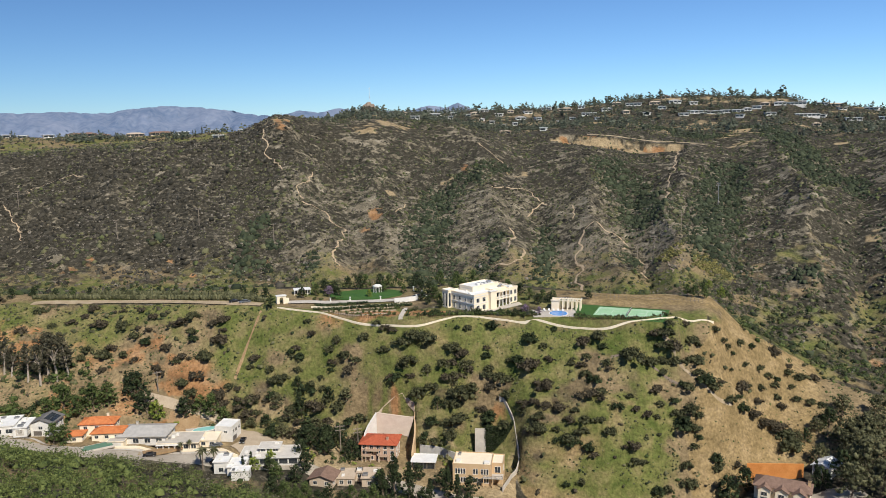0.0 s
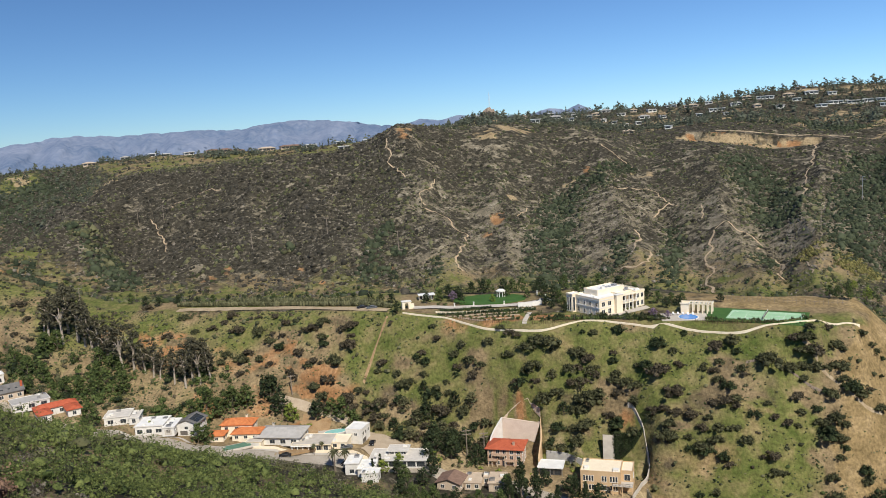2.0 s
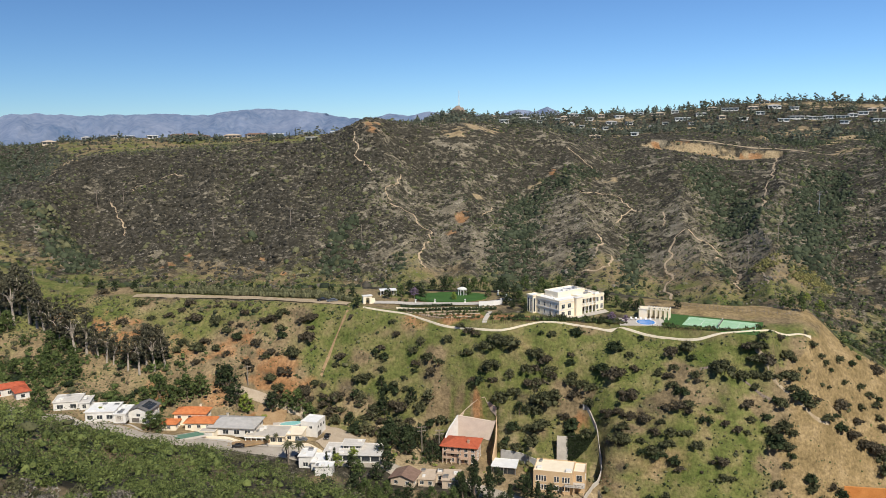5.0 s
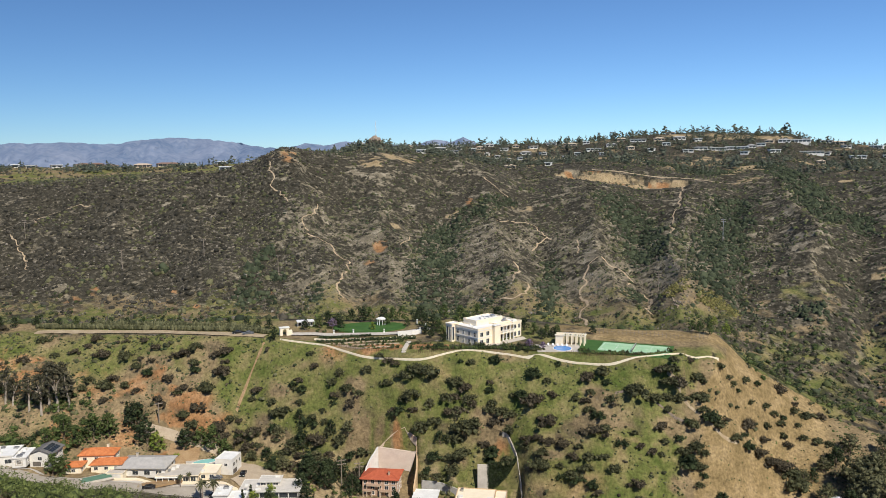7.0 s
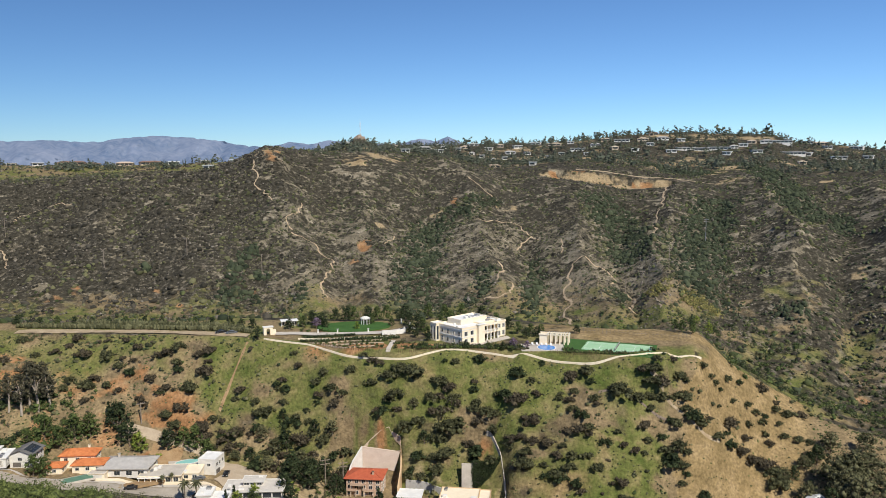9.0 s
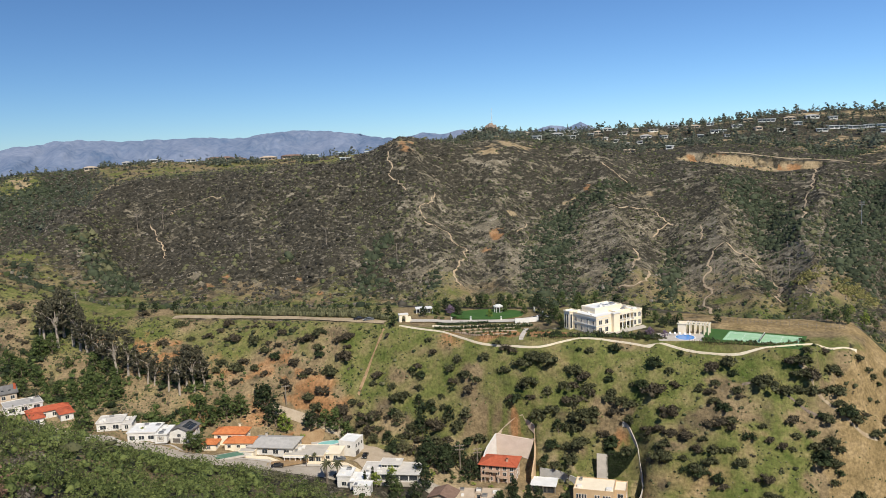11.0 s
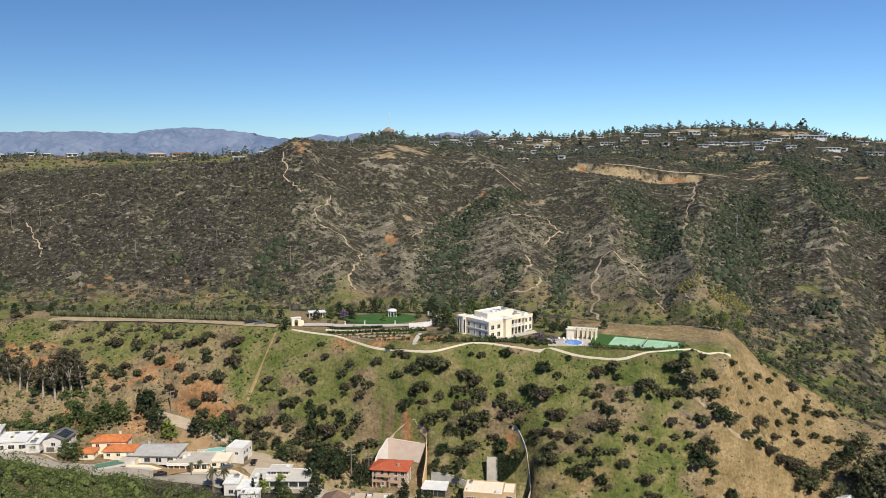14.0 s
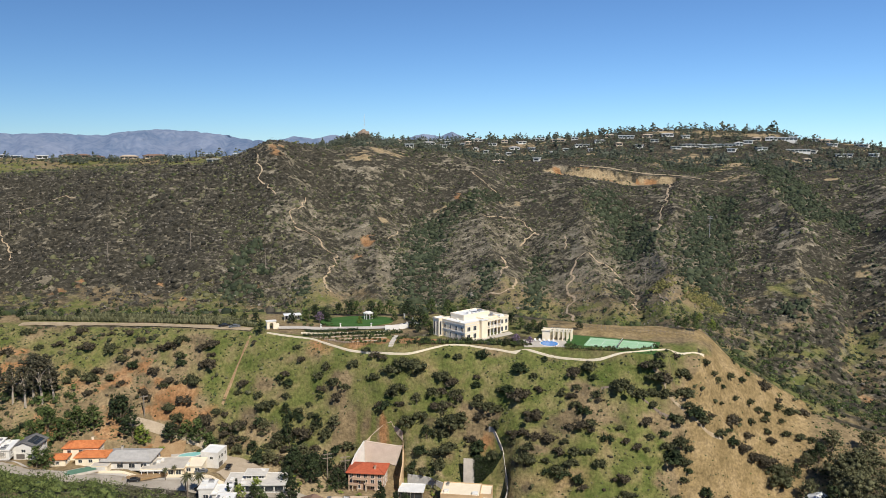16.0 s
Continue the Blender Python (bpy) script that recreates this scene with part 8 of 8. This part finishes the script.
ESTATE_TREES = ((-1.7, 336, 6), (-1.0, 330, 6.5), (-2.3, 346, 5), (-3.2, 349, 6.5), (-3.9, 350, 6), (-5.6, 350, 6.2), (-6.2, 348, 6.5), (-8.6, 342, 6.5), (-8.0, 340, 6), (-9.2, 338, 5), (-2.9, 336, 3.6),
                (-0.6, 326, 5.5), (-1.6, 322, 4.2), (-12.4, 320, 5.2), (10.4, 325, 3.6), (17.7, 333, 4.8), (18.3, 331, 4.8), (17.2, 336, 4.5), (-7.0, 350, 5.5), (-4.6, 352, 6), (6.8, 316, 4.5), (6.2, 322, 5),
                (7.2, 322, 4.5), (-0.3, 320, 4.0), (0.1, 316, 4.5), (-0.2, 311, 3.6), (-1.2, 316, 3.8), (0.6, 330, 6), (1.4, 336, 6.5), (4.6, 334, 6), (5.6, 330, 5.5), (7.6, 318, 4.2), (5.2, 300, 3.2), (5.8, 299, 2.6),
                (7.9, 320, 4.6), (-4.4, 340, 4.8), (-7.6, 336, 4.0), (-10.2, 334, 4.6), (-1.9, 356, 6.5), (-0.2, 350, 6.5), (0.9, 352, 6), (2.2, 352, 6.5), (3.6, 350, 6))
HEDGEROW = ((-28.8, 388, 4.6), (-27.5, 386, 4.2), (-26.2, 380, 3.6), (-25.2, 378, 3.6), (-24.2, 374, 3.6), (-23.1, 369, 3.6), (-22.1, 366, 3.4), (-21.0, 362, 3.6), (-19.9, 358, 3.4), (-18.8, 354, 3.6),
            (-17.7, 350, 3.6), (-16.6, 346, 4.0), (-15.5, 343, 4.0), (-14.3, 340, 4.4), (-13.5, 338, 4.0), (-30.5, 402, 5), (-12.8, 336, 4.5), (-29.6, 392, 5))


def woods():
    rng = np.random.default_rng(23)

    def kinds(n, mat, lumps, trunk, spread, **kw):
        return [tree_meshes(rng, mat, 10.0, spread, lumps, trunk, **kw) for _ in range(n)]

    euc = kinds(4, LEAF_EUCALYPT, 70, 4.5, 2.3, low=0.30, lump=0.10, lean=0.08)
    green = kinds(3, LEAF_GREEN, 110, 2.0, 4.2, low=0.12, lump=0.115)
    dark = kinds(3, LEAF_DARK, 110, 2.0, 4.4, low=0.12, lump=0.115)
    oak = kinds(3, LEAF_OLIVE, 120, 2.2, 5.2, low=0.16, lump=0.10) + kinds(1, LEAF_DARK, 120, 2.2, 5.0, low=0.16, lump=0.10)
    for rows, meshes, name, label, cat, group in (
            (EUCALYPTS, euc, "eucalyptus_tree", "tall thin-crowned eucalyptus with a pale bare trunk", "tree", "eucalyptus grove"),
            (GREEN_TREES, green, "garden_tree", "full green garden tree behind the houses", "tree", "garden trees"),
            (DARK_TREES, dark, "evergreen_tree", "dense dark evergreen tree beside the houses", "tree", "dark trees"),
            (OAKS, oak, "oak_tree", "broad olive-green live oak on the canyon side", "tree", "oaks"),
            (ESTATE_TREES, dark + green, "estate_tree", "rounded garden tree on the estate", "tree", "estate trees"),
            (HEDGEROW, dark + green[:1], "hedgerow_tree", "bushy tree in the row behind the crest road", "tree", "hedgerow trees")):
        for k, (az, r, h) in enumerate(rows):
            ob = tree(name, az, r, meshes[k % len(meshes)], label, cat, group, h / 10.0, float(rng.uniform(0, 360)))
            tagged(ob, label, cat, group)
            ob.name = name
    for k, (az, r, h) in enumerate(((-12.2, 246, 6), (-11.4, 243, 5.5), (-10.6, 246, 6), (-9.7, 242, 5), (-8.9, 244, 5.5), (-8.0, 241, 5), (-7.2, 244, 5), (-6.4, 241, 5.5), (-5.6, 243, 6.5), (-13.0, 250, 6.5),
                                    (-1.8, 243, 7), (1.6, 243, 6.5), (2.6, 244, 5), (-12.6, 256, 7), (-5.0, 250, 7))):
        ob = tree("garden_tree", az, r, (green + dark)[k % 6], "full green tree below the houses", "tree", "garden trees", h / 10.0, float(rng.uniform(0, 360)))
        tagged(ob, "full green tree below the houses", "tree", "garden trees")
        ob.name = "garden_tree"
    bright = tree_meshes(rng, LEAF_BRIGHT, 10.0, 4.0, 100, 2.0, low=0.12, lump=0.11)
    for az, r, h in ((-20.6, 308, 7.5), (-13.0, 269, 5.5), (-14.2, 262, 5), (-5.4, 331, 3.6), (19.4, 420, 6), (-27.9, 312, 5.5), (-30.2, 312, 3.5), (18.6, 430, 5)):
        tree("yellow_green_tree", az, r, bright, "bright yellow-green leafy tree", "tree", "bright trees", h / 10.0, float(rng.uniform(0, 360)))
    conifer = [tree_meshes(rng, LEAF_DARK, 10.0, 1.9, 130, 3.0, low=0.05, lump=0.10, taper=2.2) for _ in range(2)]
    for k, (az, r, h) in enumerate(((-3.9, 247, 15), (-2.9, 248, 13), (-0.1, 250, 11), (0.7, 248, 10), (-4.8, 246, 10), (-1.2, 246, 9))):
        tree("conifer", az, r, conifer[k % 2], "tall dark conifer in front of the houses", "tree", "conifers", h / 10.0, float(rng.uniform(0, 360)))
    cypress = tree_meshes(rng, LEAF_DARK, 10.0, 0.9, 90, 1.0, low=0.04, lump=0.22, lean=0.01)
    for az, r, h in ((-22.4, 320, 9), (-14.4, 266, 7), (26.0, 287, 9), (-15.0, 262, 6), (1.4, 273, 6)):
        tree("cypress", az, r, cypress, "narrow dark columnar cypress", "tree", "cypresses", h / 10.0)


def palm(az, r, h, proto={}):
    rng = random.Random(int(az * 10) + 500)
    m = site(az, r, rng.uniform(0, 360))
    if "first" in proto:
        ob = copy_thing(proto["first"], m)
        ob.scale = (h / 8, h / 8, h / 8)
        return ob
    ob = thing("palm_tree", m, "fan palm with a slim trunk and drooping fronds", "palm tree", "palms")
    part("trunk", tube([(0, 0, -0.3), (0.1, 0, 2.5), (0.05, 0.1, 5), (0, 0.1, 7)], (0.26, 0.2, 0.17, 0.2), 8), BARK, ob)
    for k in range(26):
        a = k * 2.4
        up = 0.9 - 1.5 * (k / 26)
        L = 2.1
        f = bmesh.new()
        pts = []
        for j in range(5):
            s = j / 4
            d = L * s
            z = 7.0 + up * d - 0.42 * d * d * 0.6
            w = 0.34 * (1 - abs(2 * s - 0.9) ** 2 * 0.8)
            c = (math.cos(a) * d, math.sin(a) * d + 0.1, z)
            pts.append((f.verts.new((c[0] - math.sin(a) * w, c[1] + math.cos(a) * w, z - 0.1)), f.verts.new((c[0], c[1], z)), f.verts.new((c[0] + math.sin(a) * w, c[1] - math.cos(a) * w, z - 0.1))))
        for p, q in zip(pts, pts[1:]):
            f.faces.new((p[0], p[1], q[1], q[0]))
            f.faces.new((p[1], p[2], q[2], q[1]))
        part("frond", f, LEAF_OLIVE, ob)
    ob.scale = (h / 8, h / 8, h / 8)
    proto["first"] = ob
    return ob


def estate_garden():
    rng = np.random.default_rng(37)
    meshes = [shrub_mesh("garden_bush", rng, m, 8, 0.8, 26) for m in (LEAF_DARK, LEAF_GREEN, LEAF_OLIVE, LEAF_DARK)]
    n = 0
    while n < 170:
        az = rng.uniform(-9.5, 16.5)
        base = CREST(az) + 2.0
        r = base + (rng.uniform(0, 3.5) if az > -2 else rng.uniform(0, 22))
        if az > 9.6 and rng.uniform() < 0.6:
            continue
        if 6.8 < az < 9.5:
            continue
        x, y = at(az, r)
        s = rng.uniform(0.9, 2.0) if -1.5 < az < 8.5 and az > -1 else rng.uniform(0.6, 1.4)
        ob = new("garden_bush", meshes[n % 4])
        ob.matrix_world = Matrix.Translation((x, y, float(ground(x, y)) - 0.05)) @ Matrix.Rotation(rng.uniform(0, 6.28), 4, "Z") @ Matrix.Diagonal((s, s, s * rng.uniform(0.9, 1.5), 1))
        tagged(ob, "leafy ornamental bush in the estate garden", "bush", "estate bushes")
        n += 1


def mansion_border():
    """Tall bushes close before the mansion's terrace."""
    rng = np.random.default_rng(39)
    meshes = [shrub_mesh("border_bush", rng, m, 10, 1.0, 40) for m in (LEAF_SHRUB, LEAF_OLIVE, LEAF_GREEN, LEAF_HAZED)]
    for k, az in enumerate(np.arange(0.2, 7.0, 0.16)):
        az = float(az + rng.uniform(-0.06, 0.06))
        x, y = at(az, CREST(az) + rng.uniform(1.8, 4.2))
        s = float(rng.uniform(0.7, 1.15))
        ob = new("border_bush", meshes[int(rng.integers(0, 4))])
        ob.matrix_world = Matrix.Translation((x, y, float(ground(x, y)) - 0.1)) @ Matrix.Rotation(rng.uniform(0, 6.28), 4, "Z") @ Matrix.Diagonal((s, s, s * rng.uniform(1.1, 2.2), 1))
        tagged(ob, "tall leafy bush before the mansion's terrace", "bush", "mansion border")


def topiary():
    """Rounded clipped bushes in rows on the terraces below the lawn."""
    rng = np.random.default_rng(40)
    meshes = [shrub_mesh("topiary_bush", rng, m, 10, 1.0, 44) for m in (LEAF_GREEN, LEAF_OLIVE, LEAF_GREEN)]
    for a0, a1, r0, step, size in ((-7.4, -3.4, 303.6, 0.34, 0.75), (-7.0, -3.6, 307.4, 0.38, 0.85), (-8.4, -3.2, 311.4, 0.42, 0.8), (-2.6, -0.6, 302.6, 0.36, 0.8), (-2.4, -0.8, 307.0, 0.4, 0.8)):
        for az in np.arange(a0, a1, step):
            az = float(az + rng.uniform(-0.05, 0.05))
            x, y = at(az, max(r0, CREST(az) + 2.4) + rng.uniform(-0.4, 0.4))
            s = size * float(rng.uniform(0.75, 1.25))
            ob = new("topiary_bush", meshes[int(rng.integers(0, 3))])
            ob.matrix_world = Matrix.Translation((x, y, float(ground(x, y)) - 0.05)) @ Matrix.Rotation(rng.uniform(0, 6.28), 4, "Z") @ Matrix.Diagonal((s, s, s * rng.uniform(1.0, 1.3), 1))
            tagged(ob, "rounded clipped bush on a garden terrace", "bush", "topiary rows")


def mauve_trees():
    rng = np.random.default_rng(43)
    me = tree_meshes(rng, LEAF_MAUVE, 10.0, 4.0, 80, 2.4, low=0.3, lump=0.11)
    for az, r, h in ((5.9, 301.5, 4.2), (6.9, 300.8, 3.4), (-8.3, 336, 5.0)):
        tree("blossom_tree", az, r, me, "small mauve-grey blossoming garden tree", "tree", "blossom trees", h / 10)


spur_shrubs()
mauve_trees()
estate_garden()
mansion_border()
topiary()
woods()
for az, r, h in ((-17.8, 267, 8.5), (-17.0, 268.5, 8.0), (-19.2, 281, 4.5), (-18.6, 283, 4.2), (-36.5, 348, 7), (-7.6, 344, 6), (-6.4, 352, 7), (-5.9, 354, 7.5), (0.1, 277, 5.5), (-9.0, 342, 5.5), (-37.0, 349, 6)):
    palm(az, r, h)
chaparral()
yellow_bushes()
foreground_brush()


def street_gardens():
    """Hedges and bushes of the front gardens along the street."""
    rng = np.random.default_rng(41)
    meshes = [shrub_mesh("garden_bush", rng, m, 8, 0.8, 26) for m in (LEAF_GREEN, LEAF_DARK, LEAF_OLIVE, LEAF_BRIGHT)]
    n = 0
    for k in range(400):
        az = rng.uniform(-41, 4)
        street = float(np.interp(az, AZ_F, LINES_R[7]))
        r = street + rng.uniform(5.5, 26)
        x, y = at(az, r)
        if -16.2 < az < -11.2 and r > 277:
            continue
        inside = any(math.hypot(x - at(p[0], p[1])[0], y - at(p[0], p[1])[1]) < 0.62 * (p[2] + p[3]) for p in PADS)
        if inside or n >= 110:
            continue
        s = rng.uniform(0.7, 1.9)
        ob = new("garden_bush", meshes[int(rng.choice((0, 0, 1, 1, 2, 3)))])
        ob.matrix_world = Matrix.Translation((x, y, float(ground(x, y)) - 0.05)) @ Matrix.Rotation(rng.uniform(0, 6.28), 4, "Z") @ Matrix.Diagonal((s, s, s * rng.uniform(0.9, 1.4), 1))
        tagged(ob, "leafy bush in a front garden of the street", "bush", "street garden bushes")
        n += 1


street_gardens()

# ---------------------------------------------------------------- poles, mast, and the ridge suburbs
def pole(az, r, h, arms, label="weathered timber utility pole with crossarms"):
    x, y = at(az, r)
    ob = thing("utility_pole", site(az, r, 12), label, "utility pole", "utility poles")
    part("mast", tube([(0, 0, -0.6), (0, 0, h)], (0.24, 0.17), 8), TIMBER_POLE if h < 15 else METAL, ob)
    for k in range(arms):
        z = h - 0.5 - k * 1.4
        a = part("crossarm", box(-1.7, 1.7, -0.1, 0.1, z - 0.11, z + 0.11), TIMBER_POLE if h < 15 else METAL, ob)
        for xx in (-1.55, -0.8, 0.8, 1.55):
            part("insulator", tube([(xx, 0, z + 0.11), (xx, 0, z + 0.35)], (0.07, 0.05), 6), METAL, a)
    return ob


for az, r, h, arms in ((14.88, 500, 12.6, 3), (16.66, 511, 14.4, 3), (19.01, 600, 17, 2), (-22.21, 574, 13, 1), (-16.94, 558, 13, 1), (-11.98, 528, 12.3, 1), (-6.76, 532, 11.5, 1), (13.77, 498, 10.8, 1),
                       (10.17, 502, 8, 1), (-40.17, 429, 9.3, 1), (-29.46, 693, 14, 2), (-27.83, 675, 14, 2), (-36.62, 720, 12.8, 1), (-33.59, 406, 8.2, 1), (-40.35, 698, 9.9, 1), (-17.9, 272, 7, 0),
                       (-20.4, 316, 8, 1), (-7.9, 279, 11, 2), (-6.6, 283, 10, 2)):
    pole(az, r, h, arms)


def mast():
    x, y = at(-4.95, 1062)
    z = float(ground(x, y))
    ob = thing("radio_mast", pose(x, y, z, 0, 0, 20), "slim red and white lattice radio mast on a rocky knob", "radio mast")
    for a in range(3):
        c, s = math.cos(a * 2.094), math.sin(a * 2.094)
        part("leg", tube([(1.1 * c, 1.1 * s, -1), (0.45 * c, 0.45 * s, 27)], (0.09, 0.06), 5), TRIM_WHITE, ob)
    for k in range(12):
        z0 = k * 2.2
        w = 1.1 - 0.65 * z0 / 27
        pts = [(w * math.cos(a * 2.094), w * math.sin(a * 2.094), z0 + (a % 2) * 1.1) for a in range(4)]
        part("brace", tube(pts, (0.05,) * 4, 4), TRIM_WHITE if k % 2 else RED_TILE, ob)
    ob = thing("mast_building", pose(x, y, z, 0, 0, 10), "small pale equipment building under the mast", "building")
    bl = (-3.5, 3.5, -6, -2, 0, 4)
    walls(ob, bl, BEIGE_WALL)
    flat_roof(ob, bl, FLAT_ROOF, BEIGE_WALL)
    window_row(ob, bl, "f", 1.5, 1, 1.2, 2)


mast()


def outcrop():
    """The rocky knob under the mast."""
    rng = np.random.default_rng(47)
    for az, r, s in ((-5.02, 1054, 4.4), (-4.78, 1050, 3.3), (-5.26, 1049, 3.2), (-5.12, 1044, 2.9), (-4.9, 1042, 2.5), (-5.42, 1045, 2.1), (-4.62, 1046, 1.9)):
        x, y = at(az, r)
        ob = new("rock_outcrop", mesh_from("rock_outcrop", *clumps(np.array([(x, y, float(ground(x, y)) + 0.2 * s)]), np.array([(s, s, s * 1.25)]), rng, ball(2), 0.34), ROCK))
        tagged(ob, "jagged pale brown rock knob below the mast", "rock", "rocks of the knob")


outcrop()


def ridge_house(az, r, w, style, turn=0.0):
    """A house far off on the ridge: walls, roof, windows."""
    labels = ("white flat-roofed hillside house on the ridge", "pale house with a low tan roof on the ridge", "rust-red roofed house on the ridge", "grey-roofed pale house on the ridge")
    wall = (WHITE_WALL, BEIGE_WALL, BEIGE_WALL, WHITE_WALL)[style]
    x, y = at(az, r)
    ob = thing("ridge_house", site(az, r, turn), labels[style], "house", "ridge houses")
    h = 2.6 if style else 2.9
    bl = (-w / 2, w / 2, -4.5, 4.5, 0, h)
    part("wall", box(bl[0], bl[1], bl[2], bl[3], -4, h), wall, ob)
    if style == 0:
        part("roof", box(bl[0] - 0.7, bl[1] + 0.7, -5.6, 5.2, h + 0.003, h + 0.45, 0.05), WHITE_ROOF, ob)
    else:
        part("roof", hip_roof(bl[0] - 0.7, bl[1] + 0.7, -5.2, 5.2, h + 0.003, 1.4, 0.3), (None, BEIGE_WALL, BROWN_TILE, GREY_ROOF)[style], ob)
    n = max(1, int(w / 4.5))
    for k in range(n):
        a, half = bl[0] + (k + 0.5) * w / n, 0.40 * w / n
        part("window", box(a - half, a + half, -4.58, -4.44, 0.5, 2.2), GLASS, ob)


RIDGE_HOUSES = ((-0.4, 1035, 16, 3), (0.4, 1017, 17, 0), (-1.8, 840, 9, 0), (-0.9, 1120, 14, 0), (0.5, 1130, 15, 0), (4.1, 1085, 10, 0), (4.9, 1120, 9, 1), (5.6, 1058, 13, 3), (6.1, 1112, 11, 0),
                (8.7, 1120, 17, 1), (9.8, 1125, 9, 0), (10.3, 1063, 18, 0), (4.5, 880, 11, 1), (7.2, 850, 6, 0), (13.3, 1105, 20, 0), (14.7, 1100, 14, 1), (16.0, 1105, 15, 3), (17.5, 1052, 21, 0),
                (18.6, 1052, 18, 0), (19.7, 1052, 27, 0), (20.6, 1058, 9, 3), (22.0, 1024, 12, 0), (21.7, 1085, 10, 1))
RIDGE_HOUSES_MORE = ((22.6, 1085, 14, 3), (23.4, 1095, 28, 0), (24.2, 1050, 27, 0), (25.0, 1062, 13, 0), (25.1, 1160, 14, 0), (25.8, 1160, 18, 1), (26.9, 1050, 17, 0), (27.9, 1160, 16, 0), (12.2, 1120, 12, 1),
                     (15.4, 1130, 12, 2), (2.4, 1090, 11, 1), (3.0, 1130, 12, 3), (7.4, 1130, 13, 0), (-2.6, 1110, 10, 1), (11.5, 1085, 13, 3), (-19.0, 958, 24, 2), (-20.6, 962, 18, 1), (-22.6, 972, 17, 2),
                     (-24.2, 985, 15, 2), (-17.6, 940, 12, 0), (-27.2, 1000, 9, 0))
RIDGE_HOUSES_WEST = ((-28.1, 1005, 8, 0), (-32.0, 1020, 14, 1), (-25.8, 988, 11, 0), (-15.6, 920, 10, 0), (-13.6, 880, 9, 0), (-38.8, 1060, 8, 0), (-37.9, 1050, 8, 1), (-39.6, 1065, 8, 0), (-29.8, 1012, 9, 3),
                     (-8.2, 985, 9, 0), (-7.6, 960, 8, 1), (-23.4, 978, 14, 2), (-5.9, 1010, 8, 3), (-15.3, 775, 10, 0))
RIDGE_HOUSES_SMALL = ((0.9, 1060, 7, 0), (1.9, 1050, 6, 0), (2.9, 1020, 5, 3), (3.6, 1000, 6, 0), (4.4, 985, 5, 0), (5.2, 1000, 6, 0), (6.8, 1030, 7, 0), (8.3, 1000, 5, 0), (9.2, 1040, 8, 0),
                      (10.9, 1010, 6, 0), (12.8, 1040, 8, 1), (14.2, 1030, 8, 0), (15.2, 1066, 10, 0), (16.6, 1030, 12, 0), (17.2, 1100, 9, 0), (20.2, 1010, 9, 0), (21.2, 1066, 10, 0), (23.9, 1130, 9, 0),
                      (24.8, 1000, 8, 1), (26.2, 1120, 10, 0), (28.6, 1060, 10, 0))
for k, (az, r, w, style) in enumerate(RIDGE_HOUSES + RIDGE_HOUSES_MORE + RIDGE_HOUSES_WEST + RIDGE_HOUSES_SMALL):
    ridge_house(az, r, w, style, -12 + (k * 37) % 30)


def ridge_trees():
    """Dark trees along the far skyline and round the ridge's houses: past counting."""
    rng = np.random.default_rng(29)
    n = 7400
    az = rng.uniform(-44, 33, n)
    top = np.interp(az, AZ_F, LINES_R[17])
    r = top + rng.uniform(-320, 20, n) * np.where(az > -6, 1.0, np.where(az < -31, 0.7, 0.18))
    sky = rng.uniform(0, 1, n) < 0.06
    r[sky] = top[sky] + rng.uniform(-12, 15, int(sky.sum()))
    x, y = r * np.sin(np.radians(az)), r * np.cos(np.radians(az))
    dense = np.where(az > -9, 0.66, np.where(az < -31, 0.5, 0.12)) + np.where(az > -9, 1.5, 2.6) * fbm(x / 40, y / 40, 161, 3)
    off = np.ones(n, bool)
    for haz, hr, hw, _ in RIDGE_HOUSES + RIDGE_HOUSES_MORE + RIDGE_HOUSES_WEST + RIDGE_HOUSES_SMALL:
        off &= ~((np.abs(az - haz) * r * 0.01745 < hw * 0.55) & (r < hr + 5.5) & (r > hr - 7))
    ok = (rng.uniform(0, 1, n) < dense) & off & ((az < -12.8) | (az > -9.5) | sky) & ~((az > -5.5) & (az < -4.5) & (r > 1000))
    az, r, x, y = az[ok], r[ok], x[ok], y[ok]
    h = 2.0 + 6.0 * rng.uniform(0, 1, len(x)) ** 1.6 * np.where(rng.uniform(0, 1, len(x)) < 0.14, 1.7, 1.0)
    h = np.where(az < -12, h * 0.8, np.where(sky[ok] & (az > 6), h * 1.45, h))
    z = ground(x, y)
    parts = []
    slim = np.where(rng.uniform(0, 1, len(x)) < 0.12, 0.5, 1.0)
    for layer in range(5):
        f = (layer + 0.6) / 5
        w = h * 0.42 * slim * (1.0 - 0.6 * abs(2 * f - 0.8)) * rng.uniform(0.6, 1.4, len(x))
        c = np.column_stack([x + rng.uniform(-0.8, 0.8, len(x)) * w, y + rng.uniform(-0.8, 0.8, len(x)) * w, z + h * (0.05 + 0.9 * f)])
        size = np.column_stack([w, w, h * 0.17])
        parts += [clumps(c, size * 0.7, rng, DOME15, 0.5), leaves(c, size * 1.25, 6, 0.65, rng)]
    # distance haze is put into this leaf colour
    merge("ridge_trees", parts, LEAF_HAZED, "dark trees along the ridge and its houses", "trees")


ridge_trees()
